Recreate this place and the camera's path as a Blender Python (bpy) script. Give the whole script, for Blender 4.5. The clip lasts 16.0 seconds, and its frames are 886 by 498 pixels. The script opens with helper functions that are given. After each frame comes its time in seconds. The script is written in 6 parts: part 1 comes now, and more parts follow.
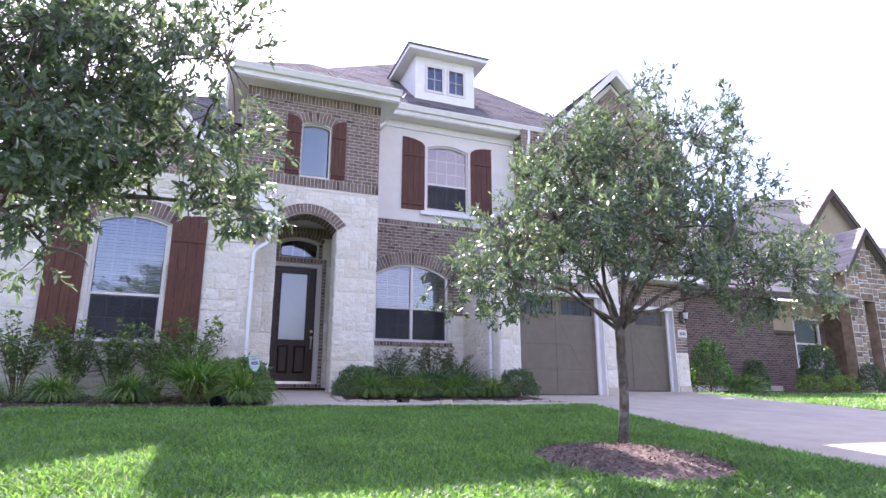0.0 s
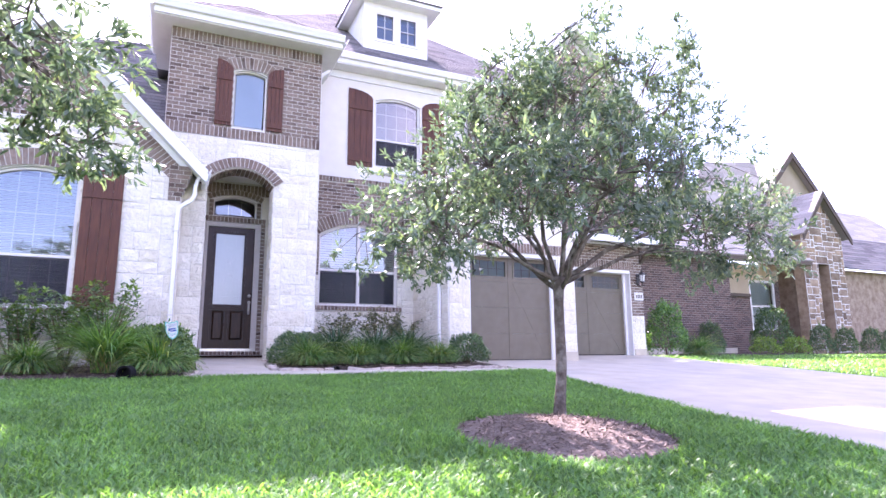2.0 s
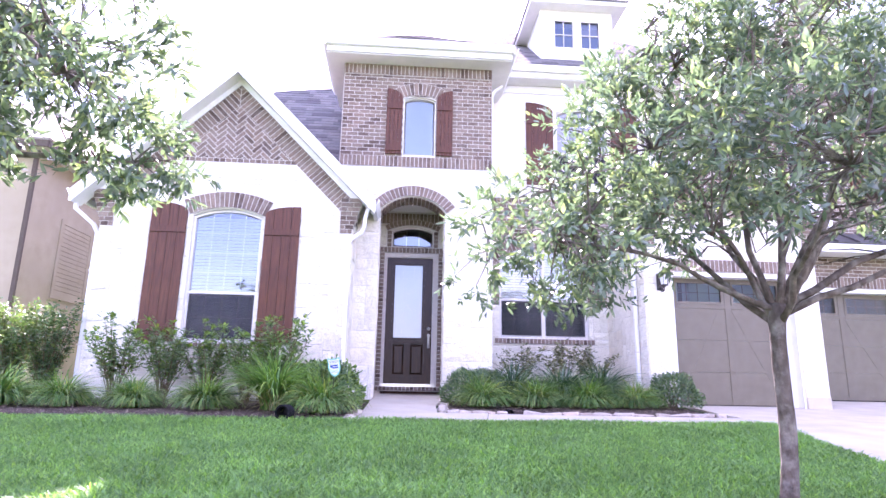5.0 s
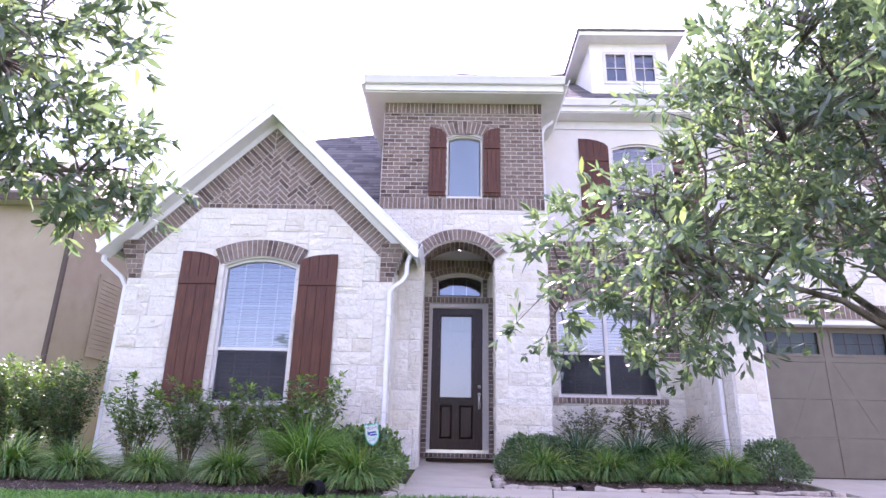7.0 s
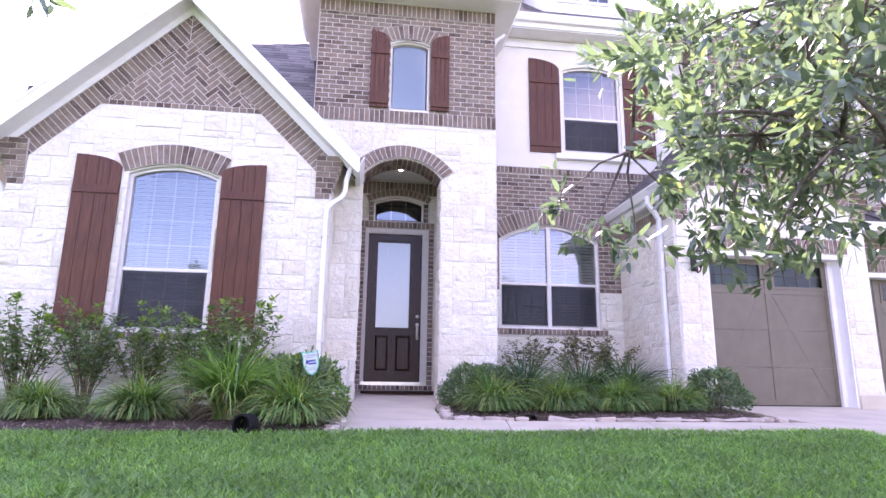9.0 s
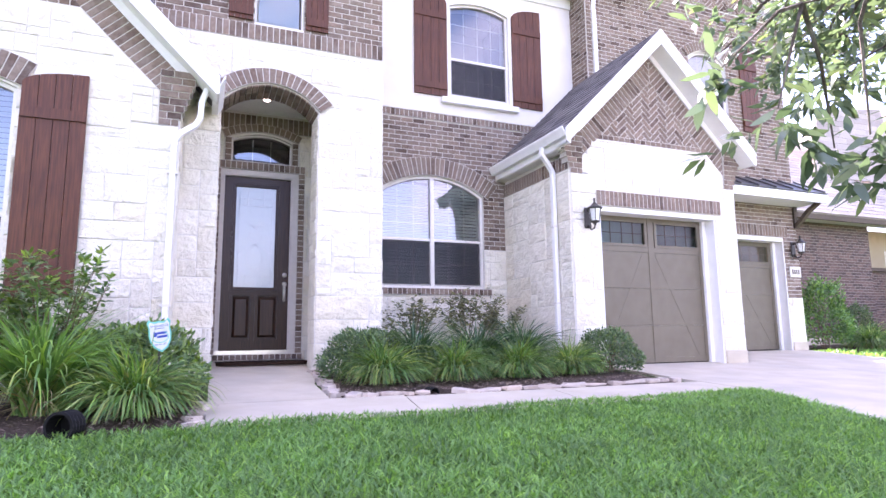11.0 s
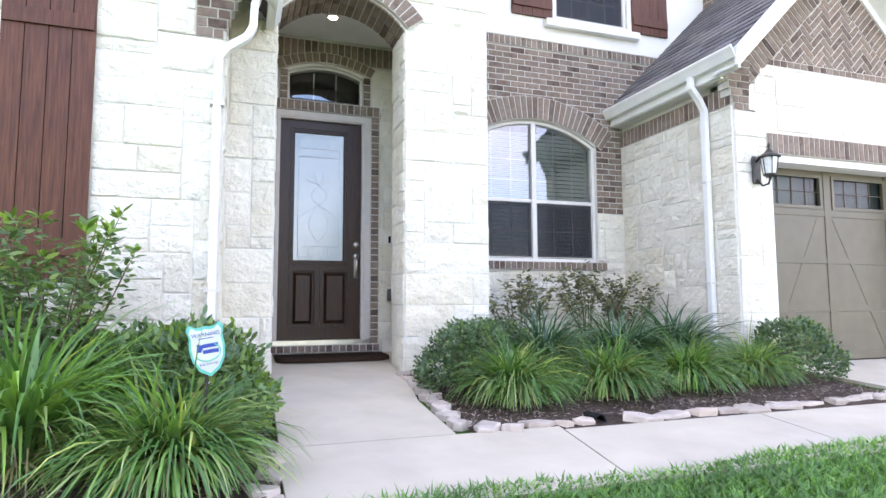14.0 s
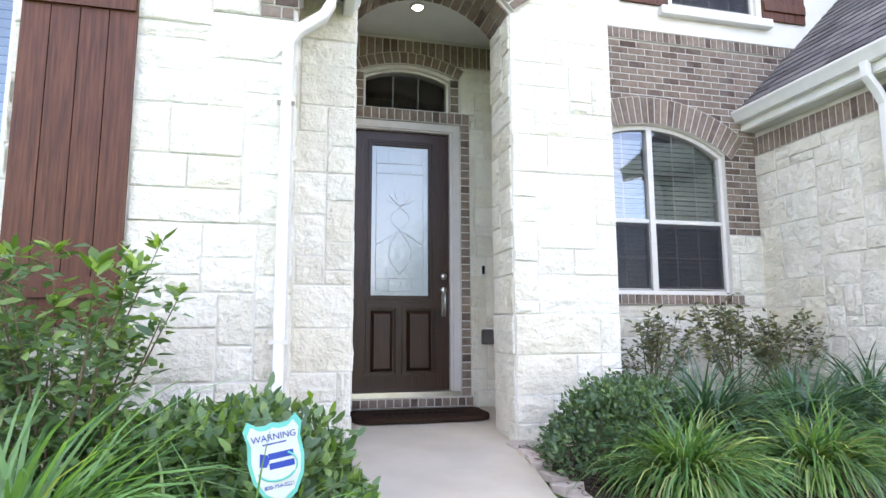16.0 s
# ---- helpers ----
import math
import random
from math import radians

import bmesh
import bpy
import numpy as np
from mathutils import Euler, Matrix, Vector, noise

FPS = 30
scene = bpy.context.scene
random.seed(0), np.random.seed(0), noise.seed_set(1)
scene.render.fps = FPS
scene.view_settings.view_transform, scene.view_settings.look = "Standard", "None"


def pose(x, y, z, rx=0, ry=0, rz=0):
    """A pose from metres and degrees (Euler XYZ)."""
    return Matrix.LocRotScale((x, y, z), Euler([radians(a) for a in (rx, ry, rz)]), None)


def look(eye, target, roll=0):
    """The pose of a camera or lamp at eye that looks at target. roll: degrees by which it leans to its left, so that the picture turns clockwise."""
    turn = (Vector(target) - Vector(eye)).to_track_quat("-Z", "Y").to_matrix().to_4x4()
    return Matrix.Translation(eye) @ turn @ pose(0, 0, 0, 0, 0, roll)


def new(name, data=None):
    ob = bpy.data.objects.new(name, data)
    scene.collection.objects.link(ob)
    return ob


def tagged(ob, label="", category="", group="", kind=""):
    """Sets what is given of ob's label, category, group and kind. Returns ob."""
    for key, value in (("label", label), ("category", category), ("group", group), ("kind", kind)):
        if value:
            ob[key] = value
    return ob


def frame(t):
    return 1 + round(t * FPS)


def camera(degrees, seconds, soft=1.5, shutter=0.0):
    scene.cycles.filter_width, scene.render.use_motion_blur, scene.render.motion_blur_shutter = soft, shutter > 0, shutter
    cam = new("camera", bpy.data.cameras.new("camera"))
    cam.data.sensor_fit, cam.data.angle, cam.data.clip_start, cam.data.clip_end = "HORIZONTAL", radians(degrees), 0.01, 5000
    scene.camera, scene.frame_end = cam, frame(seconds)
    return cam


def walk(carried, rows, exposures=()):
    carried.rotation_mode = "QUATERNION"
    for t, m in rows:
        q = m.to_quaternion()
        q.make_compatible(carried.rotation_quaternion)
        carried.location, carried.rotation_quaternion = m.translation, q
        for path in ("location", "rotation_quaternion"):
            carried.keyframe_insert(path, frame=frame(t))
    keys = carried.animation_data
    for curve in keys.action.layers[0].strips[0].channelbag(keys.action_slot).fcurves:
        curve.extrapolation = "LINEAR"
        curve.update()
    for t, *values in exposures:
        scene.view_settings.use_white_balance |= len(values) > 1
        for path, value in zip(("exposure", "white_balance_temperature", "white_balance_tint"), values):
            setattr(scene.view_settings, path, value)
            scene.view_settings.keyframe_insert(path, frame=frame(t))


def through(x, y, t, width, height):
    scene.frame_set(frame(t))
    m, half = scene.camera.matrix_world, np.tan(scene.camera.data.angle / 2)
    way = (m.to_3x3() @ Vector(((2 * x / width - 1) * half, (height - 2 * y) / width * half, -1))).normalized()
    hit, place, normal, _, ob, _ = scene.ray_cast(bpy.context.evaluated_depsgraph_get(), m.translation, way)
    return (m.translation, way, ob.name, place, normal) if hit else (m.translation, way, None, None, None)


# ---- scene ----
from mathutils import geometry

cam = camera(73.0, 16.0)
PATH = [
    (0, (0.57, 0.075, 1.051), (1.273, 1.888, 1.521), 0.2),
    (0.5, (0.773, 0.147, 1.032), (1.54, 1.948, 1.443), -0.1),
    (1, (0.967, 0.315, 1.052), (1.767, 2.11, 1.424), -0.3),
    (1.5, (1.082, 0.432, 1.075), (1.899, 2.221, 1.438), -0.3),
    (2, (1.247, 0.567, 1.083), (2.055, 2.361, 1.441), -0.4),
    (2.5, (1.398, 0.661, 1.085), (2.092, 2.503, 1.44), -0.3),
    (3, (1.549, 0.794, 1.082), (2.155, 2.67, 1.419), 0.0),
    (3.5, (1.681, 1.004, 1.12), (2.201, 2.906, 1.454), 0.3),
    (4, (1.768, 1.164, 1.171), (2.183, 3.091, 1.511), 0.5),
    (4.5, (1.932, 1.386, 1.231), (2.185, 3.333, 1.611), 0.7),
    (5, (2.142, 1.549, 1.269), (2.267, 3.495, 1.715), 1.1),
    (7.5, (2.16, 2.752, 1.419), (2.122, 4.651, 2.042), 1.2),
    (8, (2.022, 2.928, 1.372), (2.006, 4.845, 1.943), 1.1),
    (8.5, (1.884, 3.061, 1.351), (1.968, 5.002, 1.827), 1.0),
    (9, (1.779, 3.383, 1.324), (2.028, 5.32, 1.754), 0.8),
    (9.5, (1.684, 3.686, 1.316), (2.061, 5.609, 1.717), 0.4),
    (10, (1.644, 3.96, 1.332), (2.202, 5.844, 1.704), 0.3),
    (12.5, (1.347, 5.577, 1.609), (2.151, 7.398, 1.801), -0.5),
    (13, (1.381, 5.92, 1.62), (2.154, 7.756, 1.798), -0.4),
    (13.5, (1.396, 6.258, 1.674), (2.077, 8.13, 1.853), -0.3),
    (14, (1.379, 6.625, 1.71), (2.025, 8.509, 1.886), -0.2),
    (14.5, (1.342, 6.964, 1.754), (1.98, 8.85, 1.938), -0.2),
    (15, (1.368, 7.311, 1.797), (1.979, 9.206, 1.989), -0.3),
    (15.5, (1.305, 7.589, 1.839), (1.814, 9.509, 2.078), -0.3),
    (16, (1.298, 7.844, 1.874), (1.764, 9.771, 2.136), -0.2),
]
EXPOSURES = [(0.0, 1.84, 6000, 42), (1.5, 2.36, 5950, 46), (3.5, 2.92, 5950, 50), (5.0, 3.05, 5950, 53), (7.5, 2.26, 6150, 48), (9.5, 2.74, 6200, 53), (12.5, 2.88, 6450, 31), (16.0, 2.97, 6650, 24)]
walk(cam, [(t, look(eye, target, roll)) for t, eye, target, roll in PATH], EXPOSURES)

# ---- world, sun ----
SUN_ELEVATION, SUN_TURN = radians(43), radians(1.5)
world = bpy.data.worlds.new("sky")
scene.world = world
world.use_nodes = True
wn, wl = world.node_tree.nodes, world.node_tree.links
sky = wn.new("ShaderNodeTexSky")
sky.sky_type, sky.sun_disc = "NISHITA", False
sky.sun_elevation, sky.sun_rotation = SUN_ELEVATION, SUN_TURN
sky.dust_density, sky.air_density = 1.2, 1.0
cl_noise = wn.new("ShaderNodeTexNoise")
cl_noise.inputs["Scale"].default_value, cl_noise.inputs["Detail"].default_value = 2.2, 6
cl_ramp = wn.new("ShaderNodeValToRGB")
cl_ramp.color_ramp.elements[0].position, cl_ramp.color_ramp.elements[1].position = 0.50, 0.66
cl_mix = wn.new("ShaderNodeMixRGB")
cl_mix.inputs["Color2"].default_value = (5.6, 5.9, 6.4, 1)
coord = wn.new("ShaderNodeTexCoord")
wl.new(coord.outputs["Generated"], cl_noise.inputs["Vector"])
wl.new(cl_noise.outputs["Fac"], cl_ramp.inputs["Fac"])
wl.new(cl_ramp.outputs["Color"], cl_mix.inputs["Fac"])
wl.new(sky.outputs["Color"], cl_mix.inputs["Color1"])
wl.new(cl_mix.outputs["Color"], wn["Background"].inputs["Color"])
wn["Background"].inputs["Strength"].default_value = 0.13

sun = new("sun", bpy.data.lights.new("sun", "SUN"))
sun.data.energy, sun.data.angle, sun.data.color = 5.0, radians(0.55), (1.0, 0.94, 0.85)
sun_from = Vector((math.sin(SUN_TURN) * math.cos(SUN_ELEVATION), math.cos(SUN_TURN) * math.cos(SUN_ELEVATION), math.sin(SUN_ELEVATION)))
sun.matrix_world = look(tuple(sun_from * 60), (0, 0, 0))

# ---- materials ----
MAT = {}


def principled(name, rough=0.7, metal=0.0, spec=0.4):
    m = bpy.data.materials.new(name)
    m.use_nodes = True
    n = m.node_tree.nodes
    b = n["Principled BSDF"]
    b.inputs["Roughness"].default_value, b.inputs["Metallic"].default_value = rough, metal
    b.inputs["Specular IOR Level"].default_value = spec
    MAT[name] = m
    return m, n, m.node_tree.links, b


def ramp(n, stops):
    r = n.new("ShaderNodeValToRGB")
    e = r.color_ramp.elements
    while len(e) < len(stops):
        e.new(0.5)
    for k, (p, c) in enumerate(stops):
        e[k].position, e[k].color = p, (*c, 1)
    return r


def noise_tex(n, l, scale, detail=4, rough=0.55, vec=None, stretch=None):
    t = n.new("ShaderNodeTexNoise")
    t.inputs["Scale"].default_value, t.inputs["Detail"].default_value, t.inputs["Roughness"].default_value = scale, detail, rough
    if vec is None:
        vec = n.new("ShaderNodeTexCoord").outputs["Object"]
    if stretch:
        mp = n.new("ShaderNodeMapping")
        mp.inputs["Scale"].default_value = stretch
        l.new(vec, mp.inputs["Vector"])
        vec = mp.outputs["Vector"]
    l.new(vec, t.inputs["Vector"])
    return t


def bump(n, l, b, height, strength=0.3, dist=0.01):
    bp = n.new("ShaderNodeBump")
    bp.inputs["Strength"].default_value, bp.inputs["Distance"].default_value = strength, dist
    l.new(height, bp.inputs["Height"])
    l.new(bp.outputs["Normal"], b.inputs["Normal"])


def piece_random(n, l):
    """One number for each piece, whether it is an object or an island of a joined mesh."""
    o, g = n.new("ShaderNodeObjectInfo"), n.new("ShaderNodeNewGeometry")
    a = n.new("ShaderNodeMath")
    a.operation = "ADD"
    l.new(o.outputs["Random"], a.inputs[0]), l.new(g.outputs["Random Per Island"], a.inputs[1])
    f = n.new("ShaderNodeMath")
    f.operation = "FRACT"
    l.new(a.outputs[0], f.inputs[0])
    return f.outputs[0]


def mixed(name, lo, hi, scale, rough=0.7, metal=0.0, spec=0.4, bumps=(0, 60, 0.004), stain=None, pieces=None, stretch=None):
    """lo to hi by noise; stain: (colour, scale, amount) for a second, larger noise; pieces: stops of colour by piece."""
    m, n, l, b = principled(name, rough, metal, spec)
    where = None
    if pieces:
        tc, ob, add = n.new("ShaderNodeTexCoord"), n.new("ShaderNodeObjectInfo"), n.new("ShaderNodeVectorMath")
        add.operation = "MULTIPLY_ADD"
        l.new(ob.outputs["Random"], add.inputs[0])
        add.inputs[1].default_value = (61, 43, 29)
        l.new(tc.outputs["Object"], add.inputs[2])
        where = add.outputs["Vector"]
    t = noise_tex(n, l, scale, stretch=stretch, vec=where)
    r = ramp(n, [(0.3, lo), (0.7, hi)])
    l.new(t.outputs["Fac"], r.inputs["Fac"])
    out = r.outputs["Color"]
    if pieces:
        pr = ramp(n, pieces)
        l.new(piece_random(n, l), pr.inputs["Fac"])
        mx = n.new("ShaderNodeMixRGB")
        mx.blend_type = "MULTIPLY"
        mx.inputs["Fac"].default_value = 1
        l.new(out, mx.inputs["Color1"]), l.new(pr.outputs["Color"], mx.inputs["Color2"])
        out = mx.outputs["Color"]
    if stain:
        t2 = noise_tex(n, l, stain[1], 5, vec=where)
        r2 = ramp(n, [(0.45, (0, 0, 0)), (0.75, (stain[2],) * 3)])
        l.new(t2.outputs["Fac"], r2.inputs["Fac"])
        mx = n.new("ShaderNodeMixRGB")
        l.new(r2.outputs["Color"], mx.inputs["Fac"])
        l.new(out, mx.inputs["Color1"])
        mx.inputs["Color2"].default_value = (*stain[0], 1)
        out = mx.outputs["Color"]
    l.new(out, b.inputs["Base Color"])
    if bumps[0]:
        t3 = noise_tex(n, l, bumps[1], 6, 0.6, stretch=stretch, vec=where)
        bump(n, l, b, t3.outputs["Fac"], bumps[0], bumps[2])
    return m


WHITE = (1, 1, 1)
mixed("limestone", (0.68, 0.643, 0.54), (0.785, 0.750, 0.65), 5, 0.9, spec=0.2, bumps=(0.9, 13, 0.045),
      stain=((0.58, 0.54, 0.47), 1.7, 0.22), pieces=[(0.0, (0.90, 0.88, 0.84)), (0.35, WHITE), (0.75, (1, 0.99, 0.97)), (1.0, (0.92, 0.89, 0.82))])
mixed("brick_mortar", (0.46, 0.425, 0.37), (0.56, 0.52, 0.46), 40, 0.95, spec=0.1, bumps=(0.4, 150, 0.004))
mixed("mortar", (0.60, 0.575, 0.52), (0.70, 0.67, 0.61), 40, 0.95, spec=0.1, bumps=(0.4, 150, 0.004))
mixed("brick", (0.160, 0.118, 0.090), (0.245, 0.188, 0.148), 22, 0.92, spec=0.15, bumps=(0.5, 90, 0.006),
      stain=((0.36, 0.31, 0.27), 6, 0.35),
      pieces=[(0.0, (0.42, 0.38, 0.38)), (0.12, (0.55, 0.5, 0.5)), (0.22, (0.85, 0.82, 0.82)), (0.6, WHITE), (0.85, (1.15, 1.1, 1.08)), (1.0, (0.75, 0.7, 0.68))])
mixed("brick_grey", (0.15, 0.11, 0.09), (0.23, 0.175, 0.145), 22, 0.92, spec=0.15, bumps=(0.5, 90, 0.006), pieces=[(0, (0.7, 0.68, 0.66)), (0.5, WHITE), (1, (1.15, 1.1, 1.05))])
mixed("stucco", (0.70, 0.66, 0.60), (0.76, 0.72, 0.66), 3, 0.95, spec=0.1, bumps=(0.5, 220, 0.004), stain=((0.62, 0.57, 0.50), 0.8, 0.25))
mixed("tan_stucco", (0.37, 0.305, 0.205), (0.43, 0.36, 0.25), 3, 0.95, spec=0.1, bumps=(0.5, 200, 0.004), stain=((0.28, 0.22, 0.16), 1.5, 0.3))
mixed("white_paint", (0.74, 0.73, 0.70), (0.80, 0.79, 0.76), 6, 0.5, spec=0.4, bumps=(0.12, 60, 0.002), stain=((0.62, 0.60, 0.55), 2.5, 0.2))
mixed("vinyl", (0.62, 0.585, 0.535), (0.67, 0.635, 0.585), 8, 0.35, spec=0.5)
mixed("trim_beige", (0.52, 0.47, 0.42), (0.58, 0.53, 0.48), 10, 0.5, bumps=(0.1, 60, 0.002))
mixed("shingle", (0.125, 0.118, 0.118), (0.20, 0.19, 0.185), 60, 0.95, spec=0.15, bumps=(0.8, 260, 0.004),
      pieces=[(0, (0.62, 0.6, 0.6)), (0.4, WHITE), (0.8, (1.25, 1.2, 1.15)), (1, (0.8, 0.78, 0.8))])
mixed("grey_shingle", (0.36, 0.315, 0.28), (0.47, 0.42, 0.375), 60, 0.95, spec=0.15, bumps=(0.8, 260, 0.004), pieces=[(0, (0.8, 0.8, 0.8)), (1, (1.1, 1.1, 1.1))])
mixed("shutter_red", (0.056, 0.018, 0.008), (0.138, 0.048, 0.022), 3, 0.48, spec=0.3, stretch=(26, 26, 1.2), bumps=(0.45, 4, 0.006), stain=((0.05, 0.016, 0.012), 2, 0.5))
mixed("door_wood", (0.020, 0.0085, 0.005), (0.058, 0.026, 0.014), 3, 0.34, spec=0.28, stretch=(34, 34, 1.1), bumps=(0.15, 5, 0.003))
mixed("garage_paint", (0.118, 0.098, 0.064), (0.142, 0.119, 0.080), 5, 0.45, spec=0.4, bumps=(0.15, 120, 0.002), stain=((0.16, 0.14, 0.10), 1.2, 0.25))
mixed("concrete", (0.445, 0.388, 0.295), (0.535, 0.475, 0.37), 2.2, 0.9, spec=0.2, bumps=(0.35, 220, 0.003), stain=((0.33, 0.305, 0.27), 0.9, 0.5))
mixed("edging_stone", (0.42, 0.355, 0.30), (0.57, 0.50, 0.43), 9, 0.9, spec=0.2, bumps=(0.8, 18, 0.02), pieces=[(0, (0.8, 0.77, 0.74)), (0.5, WHITE), (1, (1.1, 1.02, 0.95))])
mixed("mulch", (0.048, 0.034, 0.027), (0.125, 0.092, 0.072), 45, 0.95, spec=0.1, bumps=(1.0, 70, 0.03))
mixed("mulch_chip", (0.13, 0.10, 0.082), (0.29, 0.235, 0.195), 30, 0.95, spec=0.1, pieces=[(0, (0.5, 0.45, 0.42)), (0.6, WHITE), (1, (1.7, 1.6, 1.5))])
mixed("soil_grass", (0.035, 0.07, 0.016), (0.09, 0.155, 0.036), 14, 0.95, spec=0.1, bumps=(1.0, 90, 0.03), stain=((0.14, 0.125, 0.055), 0.9, 0.35))
mixed("bark", (0.048, 0.039, 0.032), (0.15, 0.125, 0.10), 14, 0.95, spec=0.1, stretch=(1, 1, 0.5), bumps=(1.0, 30, 0.025), stain=((0.33, 0.31, 0.27), 11, 0.7))
mixed("stem", (0.11, 0.075, 0.045), (0.20, 0.15, 0.10), 20, 0.9, spec=0.1)
mixed("black_plastic", (0.006, 0.006, 0.006), (0.012, 0.012, 0.012), 20, 0.7, spec=0.15)
mixed("black_iron", (0.03, 0.026, 0.023), (0.065, 0.058, 0.052), 30, 0.45, 0.3, bumps=(0.3, 90, 0.002))
mixed("dark_wood", (0.07, 0.05, 0.036), (0.12, 0.09, 0.065), 6, 0.8, stretch=(20, 20, 1))
mixed("nickel", (0.55, 0.52, 0.47), (0.66, 0.63, 0.58), 10, 0.28, 1.0)
mixed("mat_fibre", (0.028, 0.016, 0.011), (0.065, 0.040, 0.028), 90, 1.0, spec=0.05, bumps=(1.0, 300, 0.01))
mixed("mat_letter", (0.012, 0.009, 0.008), (0.02, 0.015, 0.012), 60, 1.0, spec=0.05)
mixed("blind", (0.58, 0.60, 0.58), (0.66, 0.68, 0.66), 10, 0.6)
# Dark grey that puts the dimness of rooms behind glass into the colour.
mixed("dim_recess", (0.22, 0.21, 0.20), (0.28, 0.27, 0.26), 3, 0.9)
mixed("roof_metal", (0.10, 0.095, 0.095), (0.15, 0.145, 0.14), 5, 0.45, 0.5)
mixed("sign_white", (0.56, 0.58, 0.52), (0.62, 0.64, 0.58), 10, 0.5)
mixed("sign_teal", (0.10, 0.46, 0.38), (0.14, 0.52, 0.43), 10, 0.5)
mixed("sign_blue", (0.02, 0.05, 0.30), (0.03, 0.07, 0.36), 10, 0.5)
mixed("plaque", (0.60, 0.57, 0.52), (0.68, 0.65, 0.60), 10, 0.8)
mixed("brown_stone", (0.20, 0.145, 0.10), (0.37, 0.295, 0.22), 4, 0.9, spec=0.2, bumps=(0.8, 10, 0.03), pieces=[(0, (0.55, 0.5, 0.45)), (0.5, WHITE), (1, (1.25, 1.15, 1.0))])


def leaf_material(name, lo, hi, gloss=0.35, through=0.35, tint=(1.5, 1.6, 0.5), spec=0.5):
    m, n, l, b = principled(name, gloss, 0, spec)
    r = ramp(n, [(0.0, lo), (0.75, hi), (1.0, tuple(min(1, c * k) for c, k in zip(hi, (1.5, 1.35, 0.9))))])
    l.new(n.new("ShaderNodeNewGeometry").outputs["Random Per Island"], r.inputs["Fac"])
    t = noise_tex(n, l, 1.6, 3)
    mx = n.new("ShaderNodeMixRGB")
    mx.blend_type = "MULTIPLY"
    mx.inputs["Fac"].default_value = 0.6
    r2 = ramp(n, [(0.3, (0.6, 0.6, 0.6)), (0.7, (1.25, 1.25, 1.15))])
    l.new(t.outputs["Fac"], r2.inputs["Fac"])
    l.new(r.outputs["Color"], mx.inputs["Color1"]), l.new(r2.outputs["Color"], mx.inputs["Color2"])
    l.new(mx.outputs["Color"], b.inputs["Base Color"])
    tr = n.new("ShaderNodeBsdfTranslucent")
    tm = n.new("ShaderNodeMixRGB")
    tm.blend_type = "MULTIPLY"
    tm.inputs["Fac"].default_value = 1
    tm.inputs["Color2"].default_value = (*tint, 1)
    l.new(mx.outputs["Color"], tm.inputs["Color1"]), l.new(tm.outputs["Color"], tr.inputs["Color"])
    ms = n.new("ShaderNodeMixShader")
    ms.inputs["Fac"].default_value = through
    l.new(b.outputs["BSDF"], ms.inputs[1]), l.new(tr.outputs["BSDF"], ms.inputs[2])
    l.new(ms.outputs["Shader"], n["Material Output"].inputs["Surface"])


leaf_material("oak_leaf", (0.084, 0.122, 0.090), (0.175, 0.225, 0.165), 0.27, 0.35, (1.1, 1.35, 0.75), 0.8)
leaf_material("shrub_leaf", (0.046, 0.094, 0.050), (0.108, 0.180, 0.092), 0.34)
leaf_material("bright_leaf", (0.09, 0.16, 0.03), (0.18, 0.30, 0.06), 0.45)
leaf_material("strap_leaf", (0.046, 0.125, 0.040), (0.145, 0.285, 0.092), 0.33)
# Next two: brightened strap and shrub greens, missing light at left put into colour.
leaf_material("strap_lifted", (0.066, 0.165, 0.050), (0.19, 0.35, 0.115), 0.36)
leaf_material("shrub_lifted", (0.066, 0.130, 0.060), (0.155, 0.245, 0.110), 0.34)
leaf_material("dark_strap", (0.030, 0.080, 0.046), (0.085, 0.165, 0.095), 0.33, 0.25)
leaf_material("pale_strap", (0.17, 0.25, 0.075), (0.33, 0.40, 0.17), 0.4)
leaf_material("grass_blade", (0.086, 0.182, 0.056), (0.188, 0.350, 0.120), 0.5, 0.45, (1.4, 1.6, 0.6))
leaf_material("airy_leaf", (0.065, 0.130, 0.058), (0.155, 0.250, 0.110), 0.34)
leaf_material("dry_leaf", (0.17, 0.135, 0.085), (0.31, 0.26, 0.17), 0.7, spec=0.2)
leaf_material("red_leaf", (0.09, 0.105, 0.07), (0.20, 0.21, 0.145), 0.34)


